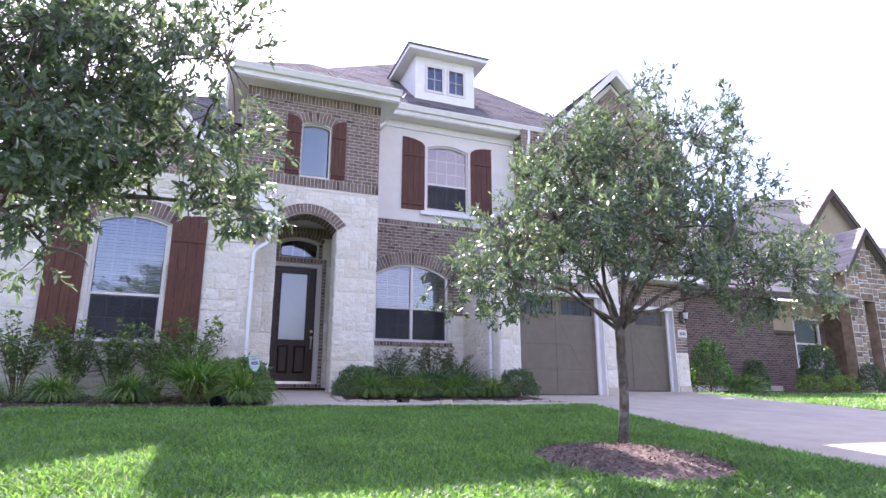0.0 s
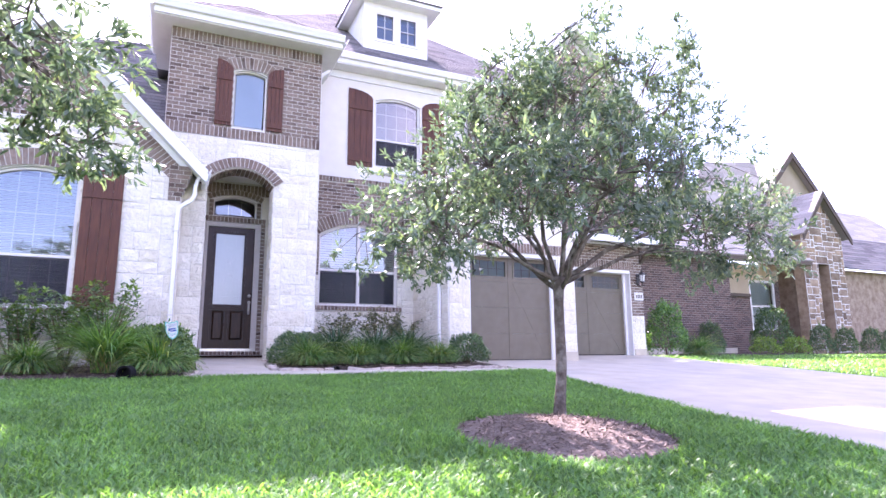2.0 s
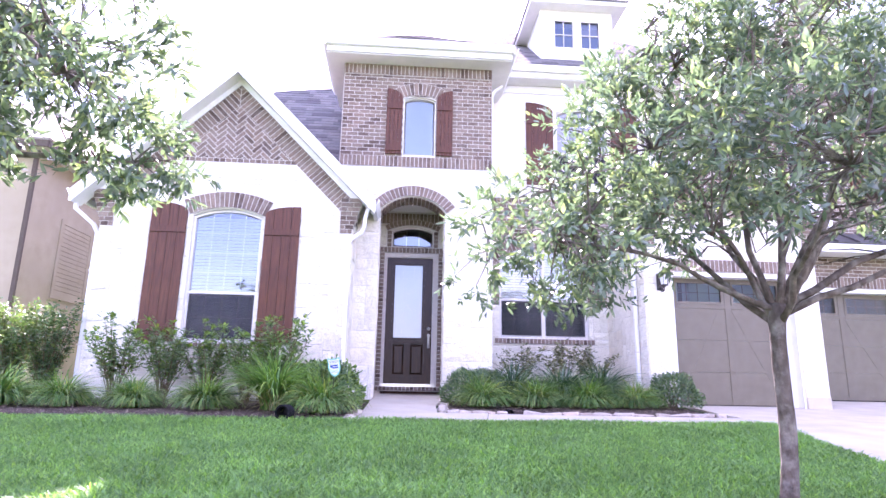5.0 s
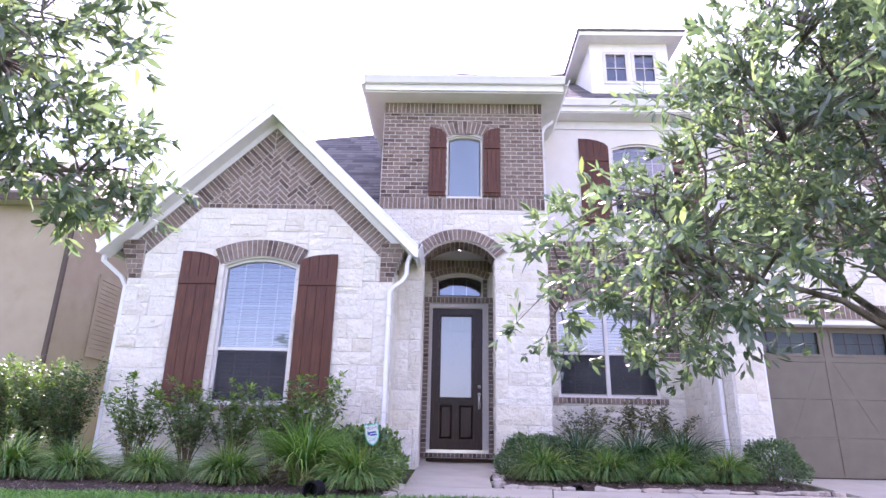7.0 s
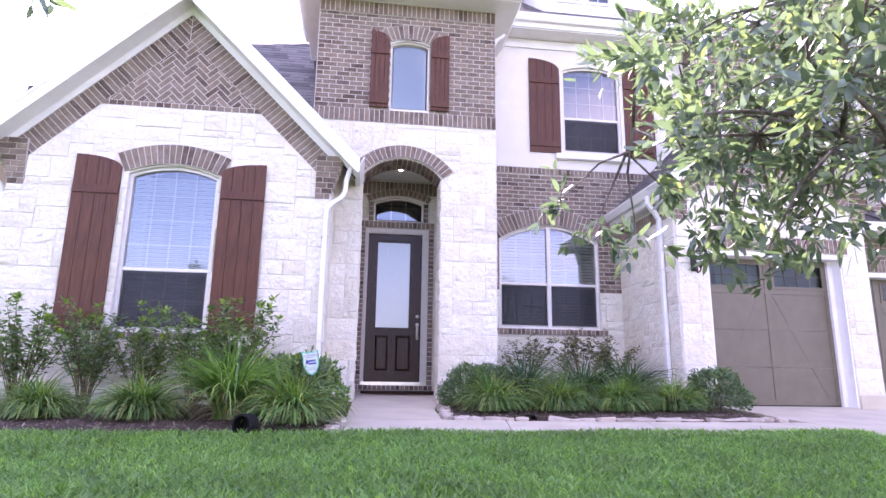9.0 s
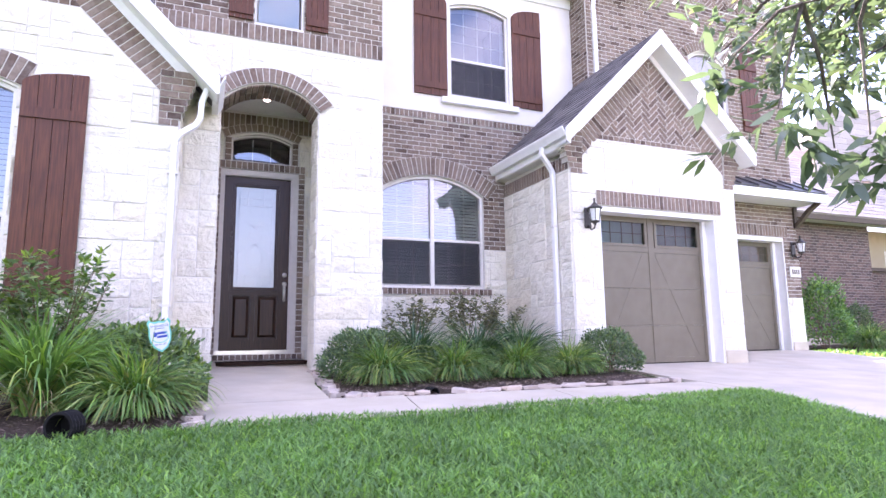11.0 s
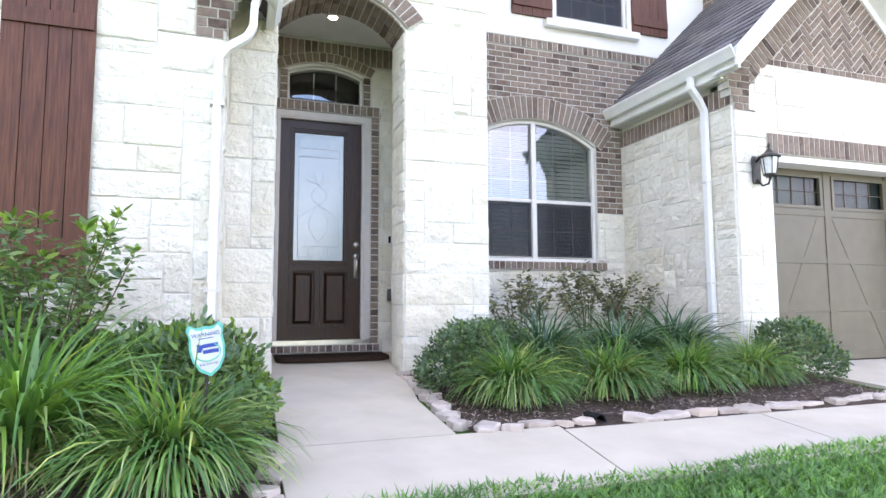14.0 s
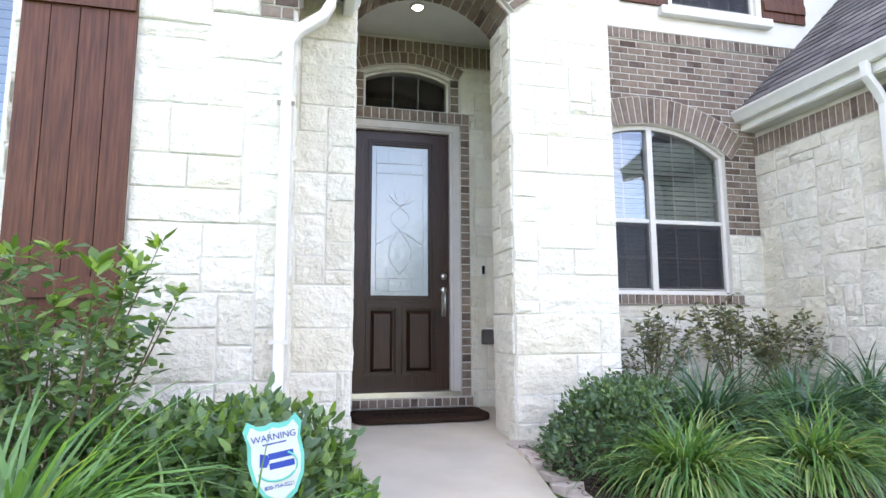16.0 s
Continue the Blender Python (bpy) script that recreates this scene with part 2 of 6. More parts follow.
def glass(name, ior=1.75, tint=(0.9, 0.95, 0.95), rough=0.0, wave=0.0):
    m = bpy.data.materials.new(name)
    m.use_nodes = True
    n, l = m.node_tree.nodes, m.node_tree.links
    n.remove(n["Principled BSDF"])
    gl, tr, fr, mx = n.new("ShaderNodeBsdfGlossy"), n.new("ShaderNodeBsdfTransparent"), n.new("ShaderNodeFresnel"), n.new("ShaderNodeMixShader")
    gl.inputs["Roughness"].default_value = rough
    tr.inputs["Color"].default_value = (*tint, 1)
    fr.inputs["IOR"].default_value = ior
    l.new(fr.outputs["Fac"], mx.inputs["Fac"]), l.new(tr.outputs["BSDF"], mx.inputs[1]), l.new(gl.outputs["BSDF"], mx.inputs[2])
    if wave:
        bp = n.new("ShaderNodeBump")
        bp.inputs["Strength"].default_value, bp.inputs["Distance"].default_value = wave, 0.02
        l.new(noise_tex(n, l, 2.5, 2).outputs["Fac"], bp.inputs["Height"])
        l.new(bp.outputs["Normal"], gl.inputs["Normal"])
    l.new(mx.outputs["Shader"], n["Material Output"].inputs["Surface"])
    MAT[name] = m


glass("pane_glass", 2.6, (0.78, 0.88, 0.87), 0.0, 0.08)
glass("dark_glass", 1.45, (0.5, 0.73, 0.71), 0.0, 0.08)
m, n, l, b = principled("frosted_glass", 0.10, 0, 1.0)
b.inputs["Base Color"].default_value = (0.40, 0.46, 0.46, 1)
bump(n, l, b, noise_tex(n, l, 9, 4).outputs["Fac"], 0.25, 0.02)
mixed("came_metal", (0.34, 0.36, 0.36), (0.46, 0.48, 0.48), 30, 0.3, 0.6)
m, n, l, b = principled("lamp_glow", 0.3)
b.inputs["Emission Color"].default_value, b.inputs["Emission Strength"].default_value = (1, 0.9, 0.75, 1), 1.6

# ---- mesh helpers ----
FRONT = lambda y: Matrix(((1, 0, 0, 0), (0, 0, -1, y), (0, 1, 0, 0), (0, 0, 0, 1)))  # u = x, v = z, outwards -y
LEFTSIDE = lambda x: Matrix(((0, 0, -1, x), (-1, 0, 0, 0), (0, 1, 0, 0), (0, 0, 0, 1)))  # u = -y, v = z, outwards -x
RIGHTSIDE = lambda x: Matrix(((0, 0, 1, x), (1, 0, 0, 0), (0, 1, 0, 0), (0, 0, 0, 1)))  # u = y, v = z, outwards +x


def finish(name, bm, material, smooth=False):
    me = bpy.data.meshes.new(name)
    bm.to_mesh(me)
    bm.free()
    me.materials.append(MAT[material])
    if smooth:
        me.shade_smooth()
    return new(name, me)


def part(name, bm, material, parent, label="", smooth=False):
    if name == "pane":
        # one reflecting surface only, so that glass stays clear at a slant
        bm.normal_update()
        bmesh.ops.delete(bm, geom=[f for f in bm.faces if f.normal.y > -0.5], context="FACES")
    ob = finish(name, bm, material, smooth)
    ob.parent = parent
    if label:
        ob["label"] = label
    return ob


def empty(name, at=(0, 0, 0), turn=0.0):
    ob = new(name)
    ob.empty_display_size = 0.1
    ob.matrix_world = pose(*at, 0, 0, turn)
    return ob


def box(bm, lo, hi, m=None, bevel=0.0):
    made = bmesh.ops.create_cube(bm, size=1)["verts"]
    c = [(a + b) / 2 for a, b in zip(lo, hi)]
    s = [b - a for a, b in zip(lo, hi)]
    bmesh.ops.scale(bm, vec=s, verts=made)
    bmesh.ops.translate(bm, vec=c, verts=made)
    if bevel:
        edges = list({e for v in made for e in v.link_edges})
        r = bmesh.ops.bevel(bm, geom=edges, offset=bevel, segments=1, affect="EDGES")
        made = list({v for f in r["faces"] for v in f.verts} | {v for v in made if v.is_valid})
    if m is not None:
        bmesh.ops.transform(bm, matrix=m, verts=made)
    return made


def boxed(lo, hi, m=None, bevel=0.0):
    bm = bmesh.new()
    box(bm, lo, hi, m, bevel)
    return bm


def tube(bm, points, radii, sides=8):
    """A round tube along points."""
    rings, pts = [], [Vector(p) for p in points]
    for k, p in enumerate(pts):
        d = (pts[min(k + 1, len(pts) - 1)] - pts[max(k - 1, 0)]).normalized()
        a = d.cross(Vector((0.31, 0.22, 0.93)) if abs(d.z) < 0.9 else Vector((1, 0, 0))).normalized()
        b = d.cross(a)
        r = radii[k] if hasattr(radii, "__len__") else radii
        rings.append([bm.verts.new(p + r * (math.cos(t) * a + math.sin(t) * b)) for t in (2 * math.pi * i / sides for i in range(sides))])
    for q, r in zip(rings, rings[1:]):
        for i in range(sides):
            bm.faces.new((q[i], q[(i + 1) % sides], r[(i + 1) % sides], r[i]))
    bm.faces.new(rings[0][::-1]), bm.faces.new(rings[-1])


def sweep(bm, points, w, h, across=Vector((1, 0, 0))):
    """A w x h bar along points, with w laid along across."""
    rings, pts = [], [Vector(p) for p in points]
    for k, p in enumerate(pts):
        d = (pts[min(k + 1, len(pts) - 1)] - pts[max(k - 1, 0)]).normalized()
        b = d.cross(across).normalized()
        rings.append([bm.verts.new(p + across * sx * w / 2 + b * sy * h / 2) for sx, sy in ((-1, -1), (1, -1), (1, 1), (-1, 1))])
    for q, r in zip(rings, rings[1:]):
        for i in range(4):
            bm.faces.new((q[i], q[(i + 1) % 4], r[(i + 1) % 4], r[i]))
    bm.faces.new(rings[0][::-1]), bm.faces.new(rings[-1])
    bmesh.ops.recalc_face_normals(bm, faces=bm.faces)


def prism(bm, loops, d0, d1, m):
    """A flat plate with holes: loops of (u, v), the first the outline, from depth d0 to d1, laid by m."""
    tris = geometry.tessellate_polygon([[Vector((u, v, 0)) for u, v in lp] for lp in loops])
    flat = [p for lp in loops for p in lp]
    front = [bm.verts.new(m @ Vector((u, v, d1))) for u, v in flat]
    back = [bm.verts.new(m @ Vector((u, v, d0))) for u, v in flat]
    for a, b, c in tris:
        for q in ((front[a], front[b], front[c]), (back[c], back[b], back[a])):
            try:
                bm.faces.new(q)
            except ValueError:
                pass
    at = 0
    for lp in loops:
        k = len(lp)
        for i in range(k):
            j = (i + 1) % k
            bm.faces.new((front[at + i], front[at + j], back[at + j], back[at + i]))
        at += k
    bmesh.ops.recalc_face_normals(bm, faces=bm.faces)
    return bm


def arc(x0, x1, zs, zt, count=14):
    """Points of a flat arch from (x1, zs) over (mid, zt) to (x0, zs)."""
    w, h = (x1 - x0) / 2, zt - zs
    r = (w * w + h * h) / (2 * h)
    half = math.asin(w / r)
    return [((x0 + x1) / 2 + r * math.sin(half - 2 * half * k / count), zt - r + r * math.cos(half - 2 * half * k / count)) for k in range(count + 1)]


def opening(x0, x1, z0, zs, zt):
    return [(x0, z0), (x1, z0)] + (arc(x0, x1, zs, zt) if zt > zs else [(x1, zs), (x0, zs)])


def rect(x0, z0, x1, z1):
    return [(x0, z0), (x1, z0), (x1, z1), (x0, z1)]


def clip(poly, region):
    """poly cut to the convex, anticlockwise region."""
    for (ax, ay), (bx, by) in zip(region, region[1:] + region[:1]):
        inside = lambda p: (bx - ax) * (p[1] - ay) - (by - ay) * (p[0] - ax) >= -1e-9
        made = []
        for p, q in zip(poly, poly[1:] + poly[:1]):
            if inside(p):
                made.append(p)
            if inside(p) != inside(q):
                dx, dy = q[0] - p[0], q[1] - p[1]
                t = ((bx - ax) * (ay - p[1]) - (by - ay) * (ax - p[0])) / ((bx - ax) * dy - (by - ay) * dx)
                made.append((p[0] + t * dx, p[1] + t * dy))
        poly = made
        if len(poly) < 3:
            return []
    return poly


def area(p):
    return 0.5 * sum(a[0] * b[1] - b[0] * a[1] for a, b in zip(p, p[1:] + p[:1]))


def cut_holes(rects, holes):
    """Rectangles (x0, z0, x1, z1) with rectangular holes taken out."""
    for hx0, hz0, hx1, hz1 in holes:
        out = []
        for x0, z0, x1, z1 in rects:
            if hx1 <= x0 or hx0 >= x1 or hz1 <= z0 or hz0 >= z1:
                out.append((x0, z0, x1, z1))
                continue
            if z0 < hz0:
                out.append((x0, z0, x1, hz0))
            if hz1 < z1:
                out.append((x0, hz1, x1, z1))
            lo, hi = max(z0, hz0), min(z1, hz1)
            if x0 < hx0:
                out.append((x0, lo, hx0, hi))
            if hx1 < x1:
                out.append((hx1, lo, x1, hi))
        rects = out
    return [r for r in rects if r[2] - r[0] > 0.025 and r[3] - r[1] > 0.025]


def ashlar(x0, z0, x1, z1, rng, cell=0.098):
    """Rough-coursed stone blocks of many sizes that fill a rectangle."""
    nx, nz = math.ceil((x1 - x0) / cell), math.ceil((z1 - z0) / cell)
    used, out = np.zeros((nz, nx), bool), []
    sizes = [(5, 3), (6, 3), (4, 3), (5, 2), (4, 2), (3, 2), (3, 3), (7, 3), (2, 1), (3, 1), (2, 2), (4, 2), (6, 2)]
    for j in range(nz):
        for i in range(nx):
            if used[j, i]:
                continue
            free = 0
            while i + free < nx and not used[j, i + free] and free < 8:
                free += 1
            w, h = rng.choice(sizes)
            w = min(w, free)
            if free - w == 1:
                w = free
            if w <= 1:
                h = min(h, 2)
            h = min(h, nz - j)
            used[j:j + h, i:i + w] = True
            jx, jz = (rng.uniform(-0.012, 0.012) for _ in "ab")
            out.append((x0 + i * cell, z0 + j * cell, min(x1, x0 + (i + w) * cell), min(z1, z0 + (j + h) * cell)))
    return out


def courses(x0, z0, x1, z1, w=0.205, h=0.0755):
    """Running-bond bricks that fill a rectangle."""
    out, k, z = [], 0, z0
    while z < z1 - 0.01:
        x = x0 - (w / 2 if k % 2 else 0)
        while x < x1 - 0.005:
            out.append((max(x0, x), z, min(x1, x + w), min(z1, z + h)))
            x += w
        z, k = z + h, k + 1
    return out


def soldiers(x0, z0, x1, z1, pitch=0.0765):
    count = max(1, round((x1 - x0) / pitch))
    p = (x1 - x0) / count
    return [rect(x0 + i * p, z0, x0 + (i + 1) * p, z1) for i in range(count)]


def stacked(x0, z0, x1, z1, pitch=0.0765):
    count = max(1, round((z1 - z0) / pitch))
    p = (z1 - z0) / count
    return [rect(x0, z0 + i * p, x1, z0 + (i + 1) * p) for i in range(count)]


def voussoirs(x0, x1, zs, zt, ring, pitch=0.078):
    """Bricks on edge over a flat arch; ring: their height."""
    w, h = (x1 - x0) / 2, zt - zs
    r = (w * w + h * h) / (2 * h)
    half, cx, cz = math.asin(w / r), (x0 + x1) / 2, zt - r
    count = round(2 * half * (r + ring / 2) / pitch)
    at = lambda a, q: (cx + q * math.sin(a), cz + q * math.cos(a))
    out = []
    for k in range(count):
        a, b = -half + 2 * half * k / count, -half + 2 * half * (k + 1) / count
        out.append([at(a, r), at(b, r), at(b, r + ring), at(a, r + ring)])
    return out


def herringbone(region, w=0.0735):
    """Bricks laid in a zigzag at 45 degrees, cut to a convex region."""
    us, vs = [p[0] for p in region], [p[1] for p in region]
    cu, cv = (min(us) + max(us)) / 2, min(vs)
    reach = int((max(us) - min(us) + max(vs) - min(vs)) / w) + 4
    s, out = math.sqrt(0.5), []
    for i in range(-reach, reach):
        for j in range(-reach, reach):
            k = (i - j) % 6
            if k == 0:
                q = rect(i * w, j * w, (i + 3) * w, (j + 1) * w)
            elif k == 5:
                q = rect(i * w, j * w, (i + 1) * w, (j + 3) * w)
            else:
                continue
            q = [(cu + s * (x - y), cv + s * (x + y)) for x, y in q]
            q = clip(q, region)
            if len(q) > 2 and area(q) > 0.0008:
                out.append(q)
    return out


def shrunk(poly, gap):
    """A convex, anticlockwise polygon drawn in by gap on each side."""
    lines = []
    for (ax, ay), (bx, by) in zip(poly, poly[1:] + poly[:1]):
        d = math.hypot(bx - ax, by - ay)
        if d < 1e-6:
            continue
        nx, ny = -(by - ay) / d, (bx - ax) / d
        lines.append((ax + nx * gap, ay + ny * gap, bx - ax, by - ay))
    out = []
    for (ax, ay, dx, dy), (bx, by, ex, ey) in zip(lines[-1:] + lines[:-1], lines):
        det = dx * ey - dy * ex
        if abs(det) < 1e-9:
            return []
        t = ((bx - ax) * ey - (by - ay) * ex) / det
        out.append((ax + t * dx, ay + t * dy))
    return out if area(out) > 0 and area(out) < area(poly) else []


def split_face(vs, top, thick, rng):
    """A rough, split front: a grid of points over the face, each at its own depth."""
    (a, b), (c, d) = top[0], top[2]
    nu, nv = 4, 3
    fs = [(i, (i + 1) % 4, 4 + (i + 1) % 4, 4 + i) for i in range(4)]
    at = {}
    for j in range(nv + 1):
        for i in range(nu + 1):
            rim = i in (0, nu) or j in (0, nv)
            du, dv = (0, 0) if rim else (rng.uniform(-0.1, 0.1) * (c - a), rng.uniform(-0.12, 0.12) * (d - b))
            at[i, j] = len(vs)
            vs.append((a + (c - a) * i / nu + du, b + (d - b) * j / nv + dv, thick + (rng.uniform(-0.006, 0.002) if rim else rng.uniform(-0.002, 0.011))))
    for j in range(nv):
        for i in range(nu):
            fs.append((at[i, j], at[i + 1, j], at[i + 1, j + 1], at[i, j + 1]))
    for edge, (p, q) in (([at[i, 0] for i in range(nu + 1)], (4, 5)), ([at[nu, j] for j in range(nv + 1)], (5, 6)), ([at[i, nv] for i in range(nu, -1, -1)], (6, 7)), ([at[0, j] for j in range(nv, -1, -1)], (7, 4))):
        fs.append((p, q, *edge[::-1]))
    return vs, fs


def piece_mesh(poly, thick, bevel, tilt, low=0.0, split=None):
    """Vertices and faces of one bevelled block on a wall, round its own middle."""
    cu, cv = sum(p[0] for p in poly) / len(poly), sum(p[1] for p in poly) / len(poly)
    base = [(u - cu, v - cv) for u, v in poly]
    top = shrunk(base, bevel) or base
    k = len(base)
    if len(top) != k:
        top = base
    vs = [(u, v, low) for u, v in base] + [(u, v, thick - bevel) for u, v in base]
    if split and k == 4:
        return (cu, cv), *split_face(vs, top, thick, split)
    vs += [(u, v, thick + tilt[0] * u + tilt[1] * v) for u, v in top]
    fs = [tuple(range(2 * k, 3 * k))]
    for i in range(k):
        j = (i + 1) % k
        fs += [(i, j, k + j, k + i), (k + i, k + j, 2 * k + j, 2 * k + i)]
    return (cu, cv), vs, fs


PIECES = {}


def lay(parent, m, polys, thick, material, name, gap=0.006, bevel=0.004, rough=0.0, limit=300, joined=False, first=None, low=0.0, bedding=None):
    """Lays blocks on a wall. Up to limit of them are objects of their own; the rest are one mesh."""
    rng = random.Random(len(polys) * 7 + len(name))
    if bedding is None:
        bedding = thick - (0.011 if name == "stone" else 0.006)
    mv, mf = [], []
    for p in polys:
        o, k = len(mv), len(p)
        mv += [tuple(m @ Vector((u, v, low))) for u, v in p] + [tuple(m @ Vector((u, v, bedding))) for u, v in p]
        mf += [tuple(range(o + k, o + 2 * k))] + [(o + i, o + (i + 1) % k, o + k + (i + 1) % k, o + k + i) for i in range(k)]
    if mv and bedding > low + 0.002:
        me = bpy.data.meshes.new("mortar")
        me.from_pydata(mv, [], mf)
        me.materials.append(MAT["mortar" if name == "stone" else "brick_mortar"])
        new("mortar", me).parent = parent
    polys = [q for p in polys if (q := shrunk(p, gap))]
    if first:
        polys.sort(key=first)
    rest_v, rest_f = [], []
    for k, p in enumerate(polys):
        t = thick + rng.uniform(-1, 1) * rough
        tilt = (rng.uniform(-1, 1) * rough, rng.uniform(-1, 1) * rough)
        single = not joined and k < limit
        if single and not rough:
            tilt = (0, 0)
        (cu, cv), vs, fs = piece_mesh(p, t, bevel, tilt, low, rng if name == "stone" else None)
        if single:
            key = (material, tuple((round(a, 3), round(b, 3), round(c, 3)) for a, b, c in vs))
            if key not in PIECES:
                me = bpy.data.meshes.new(name)
                me.from_pydata(vs, [], fs)
                me.materials.append(MAT[material])
                PIECES[key] = me
            ob = new(name, PIECES[key])
            ob.parent = parent
            ob.matrix_local = m @ Matrix.Translation((cu, cv, 0))
        else:
            o = len(rest_v)
            rest_v += [tuple(m @ Vector((a + cu, b + cv, c))) for a, b, c in vs]
            rest_f += [tuple(i + o for i in f) for f in fs]
    if rest_v:
        me = bpy.data.meshes.new(name + "s")
        me.from_pydata(rest_v, [], rest_f)
        me.materials.append(MAT[material])
        ob = tagged(new(name + "_courses", me), kind="stuff")
        ob.parent = parent


def plate(name, loops, d0, d1, m, material, label, kind="structure", parent=None, category=""):
    ob = finish(name, prism(bmesh.new(), loops, d0, d1, m), material)
    if parent:
        ob.parent = parent
        if label:
            ob["label"] = label
        return ob
    return tagged(ob, label, category, kind=kind)


# ---- ground ----
def grade(y):
    return float(np.interp(y, [-6, -3, 0, 5, 9.2, 10.0, 12.6, 13.3, 40], [-0.05, 0.0, 0.12, 0.50, 0.83, 0.87, 1.065, 1.12, 1.12]))


def sheet(bm, xs, ys, lift, under=0.1):
    """A slab that follows the grade: xs (left, right) given at each y."""
    top = [[bm.verts.new((x, y, grade(y) + lift)) for x in row] for row, y in zip(xs, ys)]
    low = [[bm.verts.new((x, y, grade(y) + lift - under)) for x in row] for row, y in zip(xs, ys)]
    for a, b in zip(range(len(ys)), range(1, len(ys))):
        for i in range(len(xs[0]) - 1):
            bm.faces.new((top[a][i], top[a][i + 1], top[b][i + 1], top[b][i]))
        bm.faces.new((top[a][0], top[b][0], low[b][0], low[a][0]))
        bm.faces.new((top[b][-1], top[a][-1], low[a][-1], low[b][-1]))
    for r, s in ((top[0], low[0]), (low[-1], top[-1])):
        for i in range(len(r) - 1):
            bm.faces.new((s[i], s[i + 1], r[i + 1], r[i]))
    bmesh.ops.recalc_face_normals(bm, faces=bm.faces)


bm = bmesh.new()
ys = [-150, -60, -30, -12, -6, -4.5, -3, -1.5, 0, 2.5, 5, 7, 9.2, 10, 11, 12, 12.9, 20, 40, 120, 400]
xs = [-400, -120, -40, -20, -10, -5, 0, 5, 10, 20, 40, 120, 400]
grid = [[bm.verts.new((x, y, grade(y))) for x in xs] for y in ys]
for a, b in zip(grid, grid[1:]):
    for i in range(len(xs) - 1):
        bm.faces.new((a[i], a[i + 1], b[i + 1], b[i]))
tagged(finish("ground", bm, "soil_grass"), "green lawn ground rising gently to the house", "ground", kind="structure")

# Driveway: its lawn edge runs down to the street.
drive_y = [-14, -6, -3, 0, 2.5, 4.0, 5.4, 6.6, 8.0, 8.9, 9.5, 10.2, 11.0, 12.95]


def drive_left(y):
    return float(np.interp(y, [-14, 3.7, 5.4, 6.6, 8.0, 9.0, 9.5, 10.2, 13], [6.0, 6.0, 6.15, 6.4, 6.65, 6.9, 7.0, 6.95, 6.75]))


bm = bmesh.new()
sheet(bm, [(drive_left(y), 9.4, 12.6) for y in drive_y], drive_y, 0.03)
tagged(finish("driveway", bm, "concrete"), "pale concrete driveway in front of two garage doors", "driveway", kind="structure")

# Walk: slabs with joints along the front bed and up to the door.
walk_ob = empty("walkway", (0, 0, 0))
tagged(walk_ob, "pale concrete walkway of jointed slabs to the front door", "walkway", kind="structure")
for a, b in ((1.60, 3.355), (3.367, 4.955), (4.967, 6.97)):
    bm = bmesh.new()
    ends = [9.12, 9.5, 9.9, 10.12 if a < 2 else 10.05]
    sheet(bm, [(a - (0.16 * (10.05 - y) if a > 2 else 0), b - (0.16 * (10.05 - y) if b < 6 else 0)) for y in ends], ends, 0.03)
    part("slab", bm, "concrete", walk_ob)
bm = bmesh.new()
sheet(bm, [(1.62, 2.66), (1.64, 2.68), (1.66, 2.84), (1.66, 2.84), (1.45, 3.1), (1.45, 3.1)], [10.13, 11.0, 11.95, 12.45, 12.46, 13.3], 0.03)
part("slab", bm, "concrete", walk_ob)

# ---- house walls ----
YA, YP, YM, YG, YU = 11.40, 12.03, 13.40, 11.47, 12.90
LOW = 0.7
rng = random.Random(4)


def gable_outline(x0, x1, cx, apex):
    return [(x0, LOW), (x1, LOW), (x1, apex - (x1 - cx)), (cx, apex), (x0, apex - (cx - x0))]


def stones(parent, m, area_rects, holes, region=None, material="limestone", limit=300, thick=0.023, cell=0.098):
    polys = []
    for r in area_rects:
        for q in cut_holes(ashlar(*r, rng, cell), holes):
            p = rect(*q)
            if region:
                p = clip(p, region)
            if len(p) > 2 and area(p) > 0.0015:
                polys.append(p)
    lay(parent, m, polys, thick, material, "stone", 0.004, 0.007, 0.006, limit)


def bricks(parent, m, area_rect, holes, region=None, material="brick", limit=300, joined=False, thick=0.014):
    polys = []
    for q in cut_holes(courses(*area_rect), holes):
        p = rect(*q)
        if region:
            p = clip(p, region)
        if len(p) > 2 and area(p) > 0.0008:
            polys.append(p)
    lay(parent, m, polys, thick, material, "brick", 0.0062, 0.003, 0.0, limit, joined)


def rake_bricks(cx, apex, x0, x1, band):
    """Bricks set square to both slopes of a 45 degree gable."""
    out, s = [], math.sqrt(0.5)
    for side, end in ((1, x1 - cx), (-1, cx - x0)):
        count = int(end / s / 0.0765)
        for k in range(count):
            a, b = k * 0.0765 * s, (k + 1) * 0.0765 * s
            q = [(cx + side * a, apex - a), (cx + side * b, apex - b), (cx + side * (b - band * s), apex - b - band * s), (cx + side * (a - band * s), apex - a - band * s)]
            if side * (q[3][0] - cx) < 0:
                q = clip(q if area(q) > 0 else q[::-1], rect(cx, 0, cx + 9, 20) if side > 0 else rect(cx - 9, 0, cx, 20))
            if len(q) > 2:
                out.append(q if area(q) > 0 else q[::-1])
    return out


